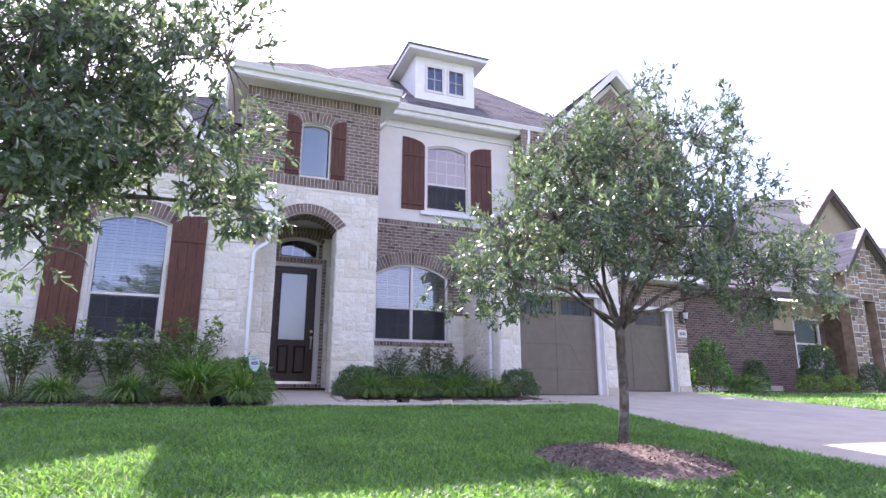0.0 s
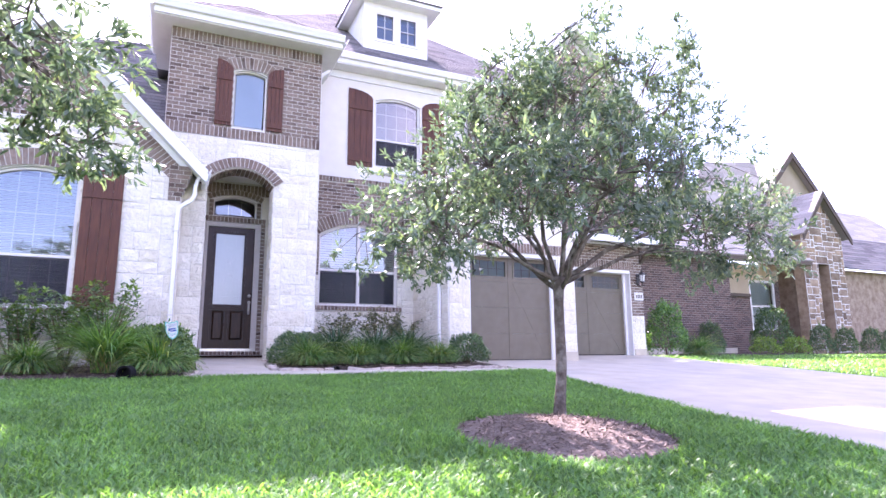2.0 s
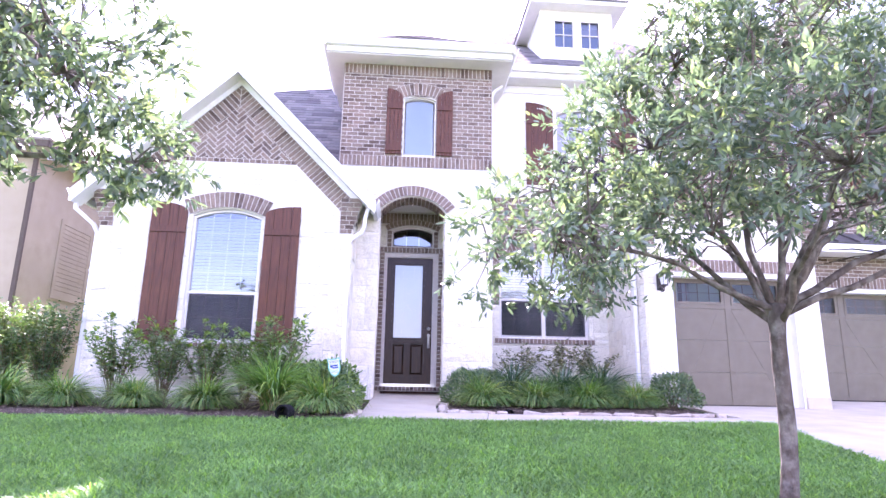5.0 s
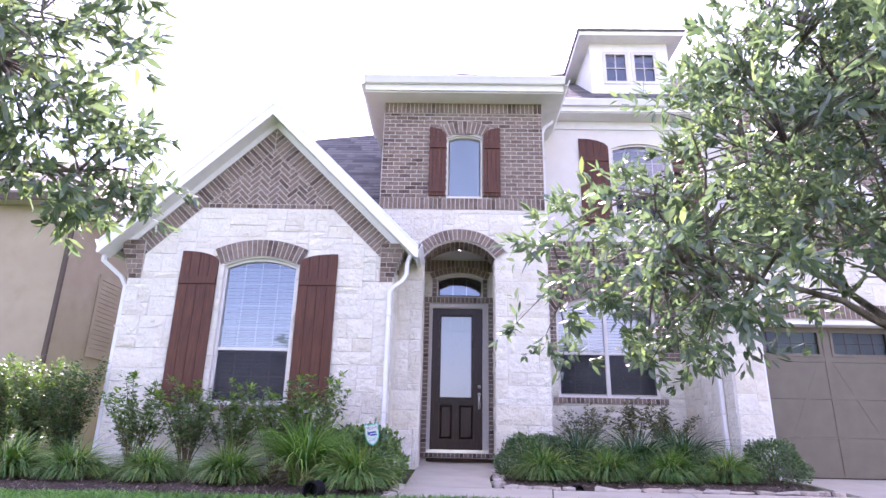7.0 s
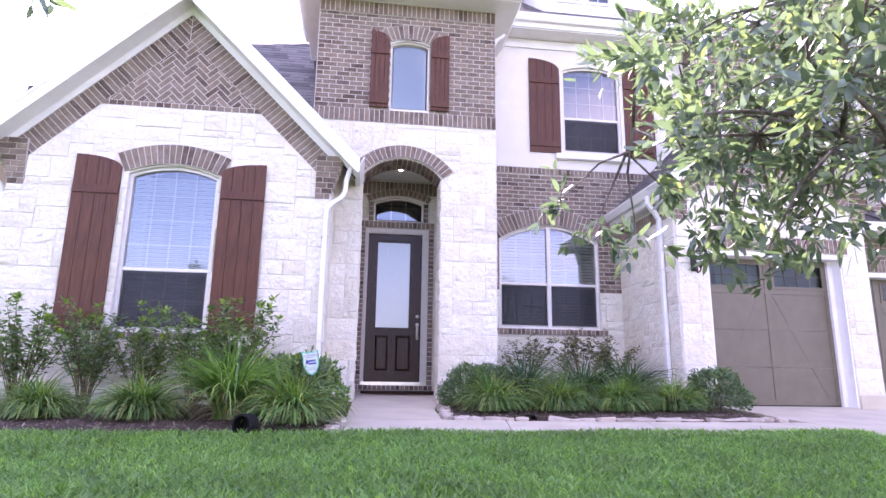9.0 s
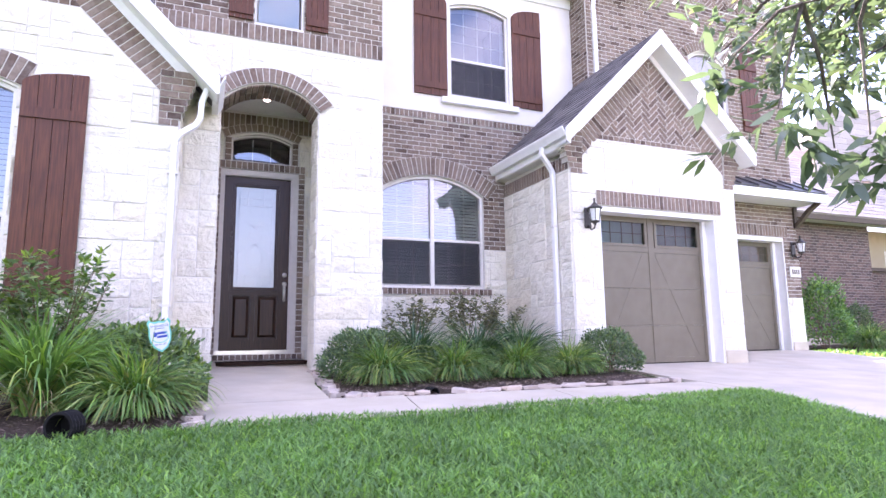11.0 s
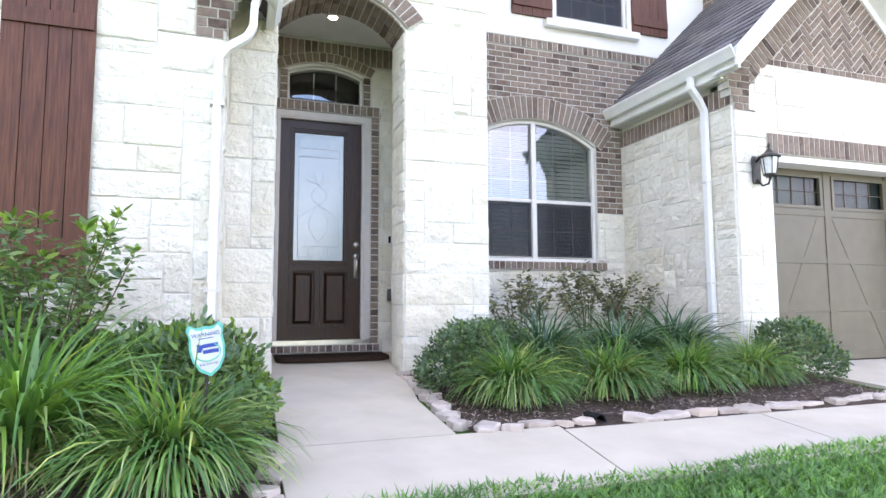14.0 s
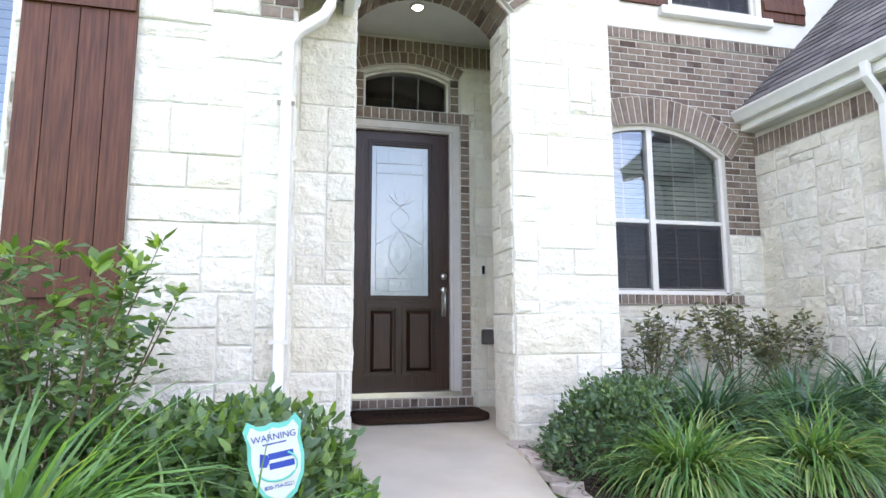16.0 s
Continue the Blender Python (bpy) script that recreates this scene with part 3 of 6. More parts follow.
def gable_front(name, y, x0, x1, cx, apex, flat_z, holes, label):
    """A stone front with a herringbone gable, a band along the slopes and corbels."""
    m = FRONT(y)
    wall = plate(name, [gable_outline(x0, x1, cx, apex)] + [opening(*h) for h in holes], -0.3, 0.0, m, "mortar", label)
    inner = apex - 0.40
    dx = inner - flat_z
    region = [(x0, LOW), (x1, LOW), (x1, inner - (x1 - cx)), (cx + dx, flat_z), (cx - dx, flat_z), (x0, inner - (cx - x0))]
    cor = 3.73 if cx < 0 else 3.72
    rects = [(h[0], h[2] - 0.02, h[1], h[4]) for h in holes]
    edge = [(x0, cor, x0 + 0.2, 9), (x1 - 0.2, cor, x1, 9)]
    stones(wall, m, [(x0, LOW, x1, flat_z)], rects + edge, region)
    tri = [(cx - dx + 0.02, flat_z + 0.075), (cx + dx - 0.02, flat_z + 0.075), (cx, inner + 0.03)]
    lay(wall, m, herringbone(tri), 0.014, "brick", "brick", 0.0062, 0.003)
    lay(wall, m, soldiers(cx - dx, flat_z, cx + dx, flat_z + 0.075, 0.1), 0.02, "brick", "brick", 0.0062, 0.003)
    lay(wall, m, [q for q in rake_bricks(cx, apex, x0 - 0.1, x1 + 0.1, 0.285)], 0.022, "brick", "brick", 0.0062, 0.003)
    for s, end in ((-1, cx - x0), (1, x1 - cx)):
        bm = prism(bmesh.new(), [[(cx, apex + 0.16), (cx + s * (end + 0.1), apex + 0.06 - end), (cx + s * (end + 0.1), apex - 0.11 - end), (cx, apex - 0.01)][::s]], 0.001, 0.04, m)
        tagged(finish("trim_frieze", bm, "white_paint"), "white frieze board under the gable soffit", "trim", kind="structure")
    for side, xe in ((-1, x0), (1, x1)):
        step = 0.0
        for k in range(8):
            z = cor + k * 0.0765
            step = 0.025 * k
            a, b = (xe - 0.2, xe + step) if side > 0 else (xe - step, xe + 0.2)
            cut = a + (b - a) * (0.36 if k % 2 else 0.62)
            lay(wall, m, [rect(a, z, cut, z + 0.0765), rect(cut, z, b, z + 0.0765)], 0.028 + 0.006 * k, "brick", "brick", 0.005, 0.003, low=-0.11)
    return wall


def roof_plane(name, corners, label, parent=None, thick=0.05, rows=True, exposure=0.14, material="shingle", limit=0, width=0.31):
    """A shingled slope. corners: two along the eave, then those of the top edge, anticlockwise seen from outside."""
    p = [Vector(c) for c in corners]
    u = (p[1] - p[0]).normalized()
    n = u.cross(p[2] - p[1]).normalized()
    v = n.cross(u)
    m = Matrix((u, v, n)).transposed().to_4x4()
    m.translation = p[0]
    inv = m.inverted()
    out = [tuple((inv @ q)[:2]) for q in p]
    base = finish(name, prism(bmesh.new(), [out], -thick, 0.0, m), material)
    if parent:
        base.parent = parent
    else:
        tagged(base, label, "roof", kind="structure")
    if rows:
        rr = random.Random(len(name))
        us, vs = [q[0] for q in out], [q[1] for q in out]
        polys, z, k = [], min(vs), 0
        while z < max(vs):
            x = min(us) - rr.uniform(0, width)
            while x < max(us):
                w = width * rr.choice((0.6, 0.85, 1.0, 1.2))
                q = clip(rect(x, z, x + w, z + exposure), out)
                if len(q) > 2 and area(q) > 0.002:
                    polys.append(q)
                x += w
            z, k = z + exposure, k + 1
        lay_rows(base, m, polys, exposure, material, limit)
    return base


def lay_rows(base, m, polys, exposure, material, limit):
    """Shingles: thin tabs, thick at the butt."""
    vs, fs = [], []
    r = random.Random(9)
    for k, p in enumerate(polys):
        q = shrunk(p, 0.0015)
        if not q:
            continue
        lo = min(c[1] for c in q)
        h = 0.009 + r.uniform(0, 0.004)
        top = [(a, b, max(0.001, h * (1 - 0.85 * (b - lo) / exposure))) for a, b in q]
        if k < limit:
            cu, cv = q[0]
            me = bpy.data.meshes.new("shingle")
            n = len(q)
            me.from_pydata([(a - cu, b - cv, 0) for a, b in q] + [(a - cu, b - cv, c) for a, b, c in top], [],
                           [tuple(range(n, 2 * n))] + [(i, (i + 1) % n, n + (i + 1) % n, n + i) for i in range(n)])
            me.materials.append(MAT[material])
            ob = new("shingle", me)
            ob.parent = base
            ob.matrix_local = m @ Matrix.Translation((cu, cv, 0))
            continue
        o, n = len(vs), len(q)
        vs += [tuple(m @ Vector((a, b, 0))) for a, b in q] + [tuple(m @ Vector(c)) for c in top]
        fs += [tuple(range(o + n, o + 2 * n))] + [(o + i, o + (i + 1) % n, o + n + (i + 1) % n, o + n + i) for i in range(n)]
    if vs:
        me = bpy.data.meshes.new("shingles")
        me.from_pydata(vs, [], fs)
        me.materials.append(MAT[material])
        ob = tagged(new("shingle_layer", me), kind="stuff")
        ob.parent = base


def gable_roof(name, y0, y1, cx, apex, half, label, limit=0):
    """Two slopes of 45 degrees from y0 back to y1, with rake boards at the front."""
    low = apex - half
    left = roof_plane(name, [(cx - half, y1, low), (cx - half, y0, low), (cx, y0, apex), (cx, y1, apex)], label, limit=limit)
    roof_plane(name, [(cx + half, y0, low), (cx + half, y1, low), (cx, y1, apex), (cx, y0, apex)], label)
    for side in (-1, 1):
        bm = bmesh.new()
        s = side
        prism(bm, [[(cx, apex - 0.045), (cx + s * half, low - 0.045), (cx + s * half, low - 0.19), (cx + s * (half - 0.03), low - 0.20), (cx, apex - 0.235)][::s]], 0, 0.035, FRONT(y0 + 0.03))
        prism(bm, [[(cx, apex + 0.0), (cx + s * half, low + 0.0), (cx + s * half, low - 0.05), (cx, apex - 0.05)][::s]], 0, 0.055, FRONT(y0 + 0.04))
        tagged(finish("trim_rake_board", bm, "white_paint"), "white painted rake board on the gable", "trim", kind="structure")
        bm = bmesh.new()
        prism(bm, [[(cx, apex - 0.19), (cx + s * (half - 0.02), low - 0.17), (cx + s * (half - 0.02), low - 0.19), (cx, apex - 0.215)][::s]], -0.32, 0.0, FRONT(y0 + 0.03))
        tagged(finish("trim_soffit", bm, "white_paint"), "white soffit under the gable overhang", "trim", kind="structure")
    return left


def gutter(name, a, b, label="white metal gutter along the eave"):
    """An open trough along the line a-b, facing the left of its course."""
    a, b = Vector(a), Vector(b)
    d = (b - a).normalized()
    out = Vector((0, 0, 1)).cross(d) * -1
    prof = [(0, 0), (0.0, -0.12), (0.07, -0.12), (0.10, -0.06), (0.125, -0.02), (0.125, 0.0), (0.11, 0.0), (0.09, -0.05), (0.065, -0.105), (0.012, -0.105), (0.012, 0)]
    bm = bmesh.new()
    rings = [[bm.verts.new(q + out * x + Vector((0, 0, z))) for x, z in prof] for q in (a, b)]
    k = len(prof)
    for i in range(k):
        bm.faces.new((rings[0][i], rings[0][(i + 1) % k], rings[1][(i + 1) % k], rings[1][i]))
    bm.faces.new(rings[0]), bm.faces.new(rings[1][::-1])
    bmesh.ops.recalc_face_normals(bm, faces=bm.faces)
    return tagged(finish(name, bm, "white_paint"), label, "gutter")


def downspout(points, across, straps, label="white metal downspout fixed to the wall"):
    ob = empty("downspout", points[-1])
    inv = ob.matrix_world.inverted()
    bm = bmesh.new()
    sweep(bm, [inv @ Vector(p) for p in points], 0.075, 0.06, Vector(across))
    bmesh.ops.bevel(bm, geom=list(bm.edges), offset=0.006, segments=1, affect="EDGES")
    part("pipe", bm, "white_paint", ob)
    for z in straps:
        x, y = points[-2][0], points[-2][1]
        part("strap", boxed((-0.05, -0.04, -0.012), (0.05, 0.04, 0.012), inv @ Matrix.Translation((x, y, z))), "vinyl", ob)
    return tagged(ob, label, "downspout")


# left wing with its gable
WIN_A = (-1.39, -0.25, 1.88, 3.955, 4.085)
wall_a = gable_front("wall_left_gable", YA, -2.86, 1.23, -0.815, 6.36, 4.91, [WIN_A], "white limestone gable wall with herringbone brick top")
lay(wall_a, FRONT(YA), voussoirs(-1.44, -0.21, 3.965, 4.105, 0.275), 0.045, "brick", "brick", 0.0062, 0.003)
lay(wall_a, FRONT(YA), soldiers(-1.48, 1.78, -0.15, 1.87), 0.05, "brick", "brick", 0.0062, 0.003)
gable_roof("roof_left_gable", 11.08, 15.2, -0.815, 6.68, 2.44, "dark shingled gable roof")
for x, m in ((-2.86, LEFTSIDE), (1.23, RIGHTSIDE)):
    u0, u1 = (-17.0, -YA) if x < 0 else (YA, 12.03)
    w = plate("wall_wing_side", [rect(u0, LOW, u1, 4.35)], -0.3, 0, m(x), "mortar", "limestone side wall of the left wing")
    stones(w, m(x), [(max(u0, -13.4) if x < 0 else u0, LOW, u1, 4.0)], [], limit=80)
    lay(w, m(x), soldiers(max(u0, -13.4) if x < 0 else u0, 4.0, u1, 4.2), 0.03, "brick", "brick")
gutter("gutter", (1.56, 11.09, 4.26), (1.56, 12.03, 4.26)).data.transform(Matrix.Identity(4))
gutter("gutter", (-3.19, 14.0, 4.26), (-3.19, 11.09, 4.26))
downspout([(1.50, 11.30, 4.16), (1.45, 11.32, 4.0), (1.445, 11.32, 3.83), (1.40, 11.325, 3.745), (1.255, 11.335, 3.64), (1.203, 11.34, 3.56), (1.198, 11.34, 3.45), (1.198, 11.34, 1.1), (1.198, 11.22, 0.98)], (0, 1, 0), (3.2, 1.8))

downspout([(-3.24, 11.30, 4.16), (-3.24, 11.30, 3.98), (-3.0, 11.46, 3.76), (-2.935, 11.5, 3.62), (-2.935, 11.5, 1.1), (-2.935, 11.38, 0.98)], (0, 1, 0), (3.0, 1.8))

# entry tower
WIN_C, ENTRY = (2.02, 2.63, 5.44, 6.55, 6.62), (1.66, 2.85, LOW, 4.33, 4.625)
tower = plate("wall_tower", [rect(0.88, LOW, 3.70, 7.55), opening(*WIN_C), [(1.66, LOW + 0.01), (2.85, LOW + 0.01)] + arc(1.66, 2.85, 4.33, 4.625)], -0.46, 0.0, FRONT(YP), "mortar",
              "entry tower wall, limestone below and brown brick above")
stones(tower, FRONT(YP), [(0.88, LOW, 3.70, 5.19)], [(1.66, 0, 2.85, 4.625)], limit=220)
lay(tower, FRONT(YP), soldiers(0.88, 5.19, 3.70, 5.40), 0.03, "brick", "brick")
bricks(tower, FRONT(YP), (0.88, 5.40, 3.70, 7.04), [(2.02, 5.3, 2.63, 6.62)])
lay(tower, FRONT(YP), soldiers(0.88, 7.04, 3.70, 7.25), 0.03, "brick", "brick")
lay(tower, FRONT(YP), voussoirs(1.64, 2.87, 4.33, 4.635, 0.195), 0.055, "brick", "brick", low=-0.3)
lay(tower, FRONT(YP), voussoirs(1.98, 2.67, 6.56, 6.65, 0.24), 0.03, "brick", "brick")
lay(tower, FRONT(YP), voussoirs(1.665, 2.845, 4.30, 4.60, 0.035), -0.002, "brick", "brick", 0.0062, 0.002, low=-0.215, bedding=-9)
lay(tower, FRONT(YP), voussoirs(1.665, 2.845, 4.30, 4.60, 0.035), -0.222, "brick", "brick", 0.0062, 0.002, low=-0.44, bedding=-9)
side = plate("wall_tower_side", [rect(-16, LOW, -YP, 7.55)], -0.3, 0, LEFTSIDE(0.88), "mortar", "brick side wall of the entry tower")
bricks(side, LEFTSIDE(0.88), (-13.6, 5.0, -YP, 7.25), [], joined=True)
plate("wall_tower_side", [rect(12.49, LOW, 13.40, 7.55)], -0.3, 0, RIGHTSIDE(3.70), "mortar", "limestone side wall of the entry tower")
stones(bpy.data.objects["wall_tower_side.001"], RIGHTSIDE(3.70), [(YP + 0.02, LOW, 13.4, 5.19)], [], limit=40)
for x, m, u in ((2.85, LEFTSIDE, (-12.49, -12.03)), (1.66, RIGHTSIDE, (12.03, 12.49))):
    stones(tower, m(x), [(u[0], LOW, u[1], 4.33)], [], limit=60, thick=0.012)

# entry back wall, porch sides and ceiling
DOOR, TRANSOM = (1.735, 2.81, 1.25, 3.865, 3.865), (1.86, 2.71, 3.995, 4.32, 4.42)
entry = plate("wall_entry", [rect(1.2, LOW, 3.4, 5.0), opening(*DOOR[:4], DOOR[3]), opening(*TRANSOM)], -0.2, 0, FRONT(YM), "mortar", "limestone wall around the front door")
stones(entry, FRONT(YM), [(1.2, LOW, 3.4, 4.47)], [(1.63, 0, 2.905, 3.98), (1.75, 3.9, 2.82, 4.6)], limit=90)
lay(entry, FRONT(YM), soldiers(1.2, 4.47, 3.4, 4.70), 0.035, "brick", "brick")
for a, b in ((1.635, 1.735), (2.81, 2.905)):
    lay(entry, FRONT(YM), stacked(a, 1.17, b, 3.87), 0.04, "brick", "brick")
lay(entry, FRONT(YM), soldiers(1.635, 3.87, 2.905, 3.985), 0.042, "brick", "brick")
for a, b in ((1.77, 1.86), (2.71, 2.80)):
    lay(entry, FRONT(YM), stacked(a, 3.99, b, 4.33), 0.038, "brick", "brick")
lay(entry, FRONT(YM), voussoirs(1.77, 2.80, 4.325, 4.45, 0.12), 0.045, "brick", "brick")
lay(entry, FRONT(YM), soldiers(1.635, 1.165, 2.905, 1.245), 0.11, "brick", "brick")
for x, m, u in ((1.36, RIGHTSIDE, (12.49, 13.4)), (3.18, LEFTSIDE, (-13.4, -12.49))):
    w = plate("wall_porch_side", [rect(u[0], LOW, u[1], 5.0)], -0.1, 0, m(x), "mortar", "limestone side wall of the porch")
    stones(w, m(x), [(u[0], LOW, u[1], 4.7)], [], limit=60)
tagged(finish("ceiling_porch", boxed((1.2, 12.49, 4.74), (3.4, 13.40, 4.84)), "white_paint"), "flat white porch ceiling", "ceiling", kind="structure")

# main wall
WIN_B, WIN_D = (4.06, 5.86, 2.22, 3.76, 4.05), (5.28, 6.41, 5.46, 7.09, 7.205)
main = plate("wall_main", [rect(3.70, LOW, 7.75, 7.90), opening(*WIN_B), opening(*WIN_D)], -0.3, 0, FRONT(YM), "mortar", "brick and limestone front wall")
stones(main, FRONT(YM), [(3.70, LOW, 6.28, 2.87)], [(4.06, 2.10, 5.86, 9), (3.96, 2.10, 5.97, 2.225)], limit=120)
bricks(main, FRONT(YM), (3.70, 2.87, 7.0, 5.00), [(4.06, 2, 5.86, 4.05)])
lay(main, FRONT(YM), soldiers(3.70, 5.00, 7.3, 5.12, 0.0765), 0.03, "brick", "brick")
lay(main, FRONT(YM), voussoirs(3.98, 5.94, 3.72, 4.055, 0.30, 0.08), 0.03, "brick", "brick")
lay(main, FRONT(YM), soldiers(3.96, 2.11, 5.97, 2.215), 0.05, "brick", "brick")
upper = plate("wall_stucco", [rect(3.70, 5.12, 7.75, 7.90), opening(*WIN_D)], 0.001, 0.035, FRONT(YM), "stucco", "cream stucco upper wall")

# garage wing
GAR_1, GAR_2 = (6.74, 8.92, LOW, 3.28, 3.28), (9.80, 12.22, LOW, 3.32, 3.32)
wall_g = gable_front("wall_garage_gable", YG, 6.28, 9.36, 7.80, 5.70, 4.27, [(6.74, 8.92, LOW + 0.01, 3.28, 3.28)], "white limestone garage wall with herringbone brick gable")
lay(wall_g, FRONT(YG), soldiers(6.69, 3.285, 9.03, 3.505), 0.045, "brick", "brick")
gable_roof("roof_garage_gable", 11.15, 13.4, 7.80, 6.02, 1.76, "dark grey shingled garage roof", limit=260)
side_g = plate("wall_garage_side", [rect(-YM, LOW, -YG, 4.2)], -0.3, 0, LEFTSIDE(6.28), "mortar", "limestone garage side wall")
stones(side_g, LEFTSIDE(6.28), [(-YM, LOW, -YG, 3.78)], [], limit=150)
lay(side_g, LEFTSIDE(6.28), soldiers(-YM, 3.78, -YG, 3.99), 0.03, "brick", "brick")
gutter("gutter", (6.10, 13.40, 4.27), (6.10, 11.16, 4.27))
tagged(finish("trim_fascia", boxed((6.10, 11.2, 4.06), (6.14, 13.4, 4.26)), "white_paint"), "white fascia under the gutter", "trim", kind="structure")
tagged(finish("trim_soffit", boxed((6.12, 11.47, 4.05), (6.30, 13.4, 4.07)), "white_paint"), "white soffit under the eave", "trim", kind="structure")
downspout([(6.04, 11.80, 4.16), (6.04, 11.80, 4.04), (6.14, 11.80, 3.92), (6.21, 11.80, 3.80), (6.21, 11.80, 1.16), (6.10, 11.80, 1.06)], (0, 1, 0), (3.0, 1.9))
plate("wall_garage_return", [rect(YG, LOW, YU, 4.3)], -0.3, 0, RIGHTSIDE(9.36), "mortar", "limestone return wall between the garages")

# second garage wall and the brick storey above
WIN_U = (10.1, 11.05, 5.55, 6.75, 6.95)
wall_u = plate("wall_second_garage", [[(7.75, LOW), (12.62, LOW), (12.62, 7.85), (10.68, 9.72), (8.6, 7.75), (7.75, 7.7)], opening(9.80, 12.22, LOW + 0.01, 3.32, 3.32), opening(*WIN_U)], -0.3, 0, FRONT(YU), "mortar",
               "brown brick wall over the second garage door")
stones(wall_u, FRONT(YU), [(9.36, LOW, 12.62, 2.13)], [(9.80, 0, 12.22, 4)], limit=40)
lay(wall_u, FRONT(YU), soldiers(9.6, 3.33, 12.35, 3.56), 0.03, "brick", "brick")
bricks(wall_u, FRONT(YU), (9.36, 2.13, 12.62, 4.35), [(9.80, 0, 12.22, 3.56)])
bricks(wall_u, FRONT(YU), (7.75, 4.35, 12.62, 7.9), [(10.1, 5.5, 11.05, 6.95)], joined=True)
lay(wall_u, FRONT(YU), voussoirs(10.05, 11.1, 6.76, 6.97, 0.2), 0.03, "brick", "brick")
lay(wall_u, FRONT(YU), herringbone([(9.0, 7.92), (12.4, 7.92), (10.68, 9.58)]), 0.014, "brick", "brick", joined=True)
side_u = plate("wall_upper_side", [rect(-13.4, 4.3, -YU, 7.7)], -0.3, 0, LEFTSIDE(7.75), "mortar", "brick side wall of the upper storey")
bricks(side_u, LEFTSIDE(7.75), (-13.4, 4.3, -YU, 7.7), [])
plate("wall_right_side", [rect(YU, LOW, 24, 8.0)], -0.3, 0, RIGHTSIDE(12.62), "brick_grey", "brick side wall of the house")
gable_roof("roof_upper_gable", 12.6, 17.0, 10.68, 10.06, 2.3, "dark shingled upper gable roof")
roof_plane("roof_pent", [(9.5, 12.25, 4.12), (12.75, 12.25, 4.12), (12.75, 12.9, 4.48), (9.5, 12.9, 4.48)], "dark metal pent roof over the second garage door", rows=False, material="roof_metal")
tagged(finish("trim_pent_fascia", boxed((9.5, 12.25, 3.93), (12.75, 12.29, 4.09)), "white_paint"), "white fascia of the pent roof", "trim", kind="structure")
tagged(finish("trim_pent_soffit", boxed((9.5, 12.29, 3.97), (12.73, 12.88, 4.0)), "white_paint"), "white soffit of the pent roof", "trim", kind="structure")
for k in range(8):
    x = 9.6 + k * 0.44
    bm = bmesh.new()
    sweep(bm, [(x, 12.25, 4.14), (x, 12.89, 4.50)], 0.02, 0.03)
    ob = finish("seam", bm, "roof_metal")
    ob.parent = bpy.data.objects["roof_pent"]

# back of the house, closing it
for nm, lo, hi in (("wall_back", (-2.86, 23.7, LOW), (12.62, 24.0, 7.7)), ("wall_left_back", (0.58, 16.0, LOW), (0.88, 23.7, 7.7)), ("wall_wing_back", (-2.86, 16.7, LOW), (0.58, 17.0, 4.3))):
    tagged(finish(nm, boxed(lo, hi), "brick_grey"), "plain brick wall closing the house", "wall", kind="structure")

# roofs
EAVE = 7.50
roof_plane("roof_tower", [(0.55, 11.6, EAVE), (4.05, 11.6, EAVE), (2.30, 13.3, EAVE + 1.25)], "shingled hip roof of the entry tower")
roof_plane("roof_tower", [(0.55, 16.5, EAVE), (0.55, 11.6, EAVE), (2.30, 13.3, EAVE + 1.25), (2.30, 16.5, EAVE + 1.25)], "shingled hip roof of the entry tower")
roof_plane("roof_tower", [(4.05, 11.6, EAVE), (4.05, 14.7, EAVE), (2.30, 14.7, EAVE + 1.25), (2.30, 13.3, EAVE + 1.25)], "shingled hip roof of the entry tower")
TOP = 7.92
roof_plane("roof_main", [(0.55, 12.95, TOP), (10.95, 12.95, TOP), (7.35, 18.5, TOP + 4.52), (5.95, 18.5, TOP + 4.52)], "grey shingled main roof", exposure=0.2, width=0.6)
roof_plane("roof_main", [(0.55, 24.2, TOP), (0.55, 12.95, TOP), (5.95, 18.5, TOP + 4.52)], "grey shingled main roof", rows=False)
roof_plane("roof_main", [(10.95, 12.95, TOP), (12.9, 24.2, TOP), (7.35, 18.5, TOP + 4.52)], "grey shingled main roof", rows=False)
roof_plane("roof_main", [(12.9, 24.2, TOP), (0.55, 24.2, TOP), (5.95, 18.5, TOP + 4.52), (7.35, 18.5, TOP + 4.52)], "grey shingled main roof", rows=False)
roof_plane("roof_wing", [(-3.2, 12.3, 4.3), (0.9, 12.3, 4.3), (0.9, 16.25, 9.0), (-1.3, 15.95, 8.45)], "grey shingled roof of the left wing")
roof_plane("roof_wing", [(-3.2, 20.0, 4.3), (-3.2, 12.3, 4.3), (-1.3, 15.95, 8.45)], "grey shingled roof of the left wing", rows=False)
for a, b in (((0.55, 11.62, EAVE), (4.05, 11.62, EAVE)), ((0.57, 13.6, EAVE), (0.57, 11.6, EAVE)), ((4.03, 11.6, EAVE), (4.03, 13.36, EAVE)), ((3.72, 12.97, TOP), (8.6, 12.97, TOP))):
    gutter("gutter", a, b)
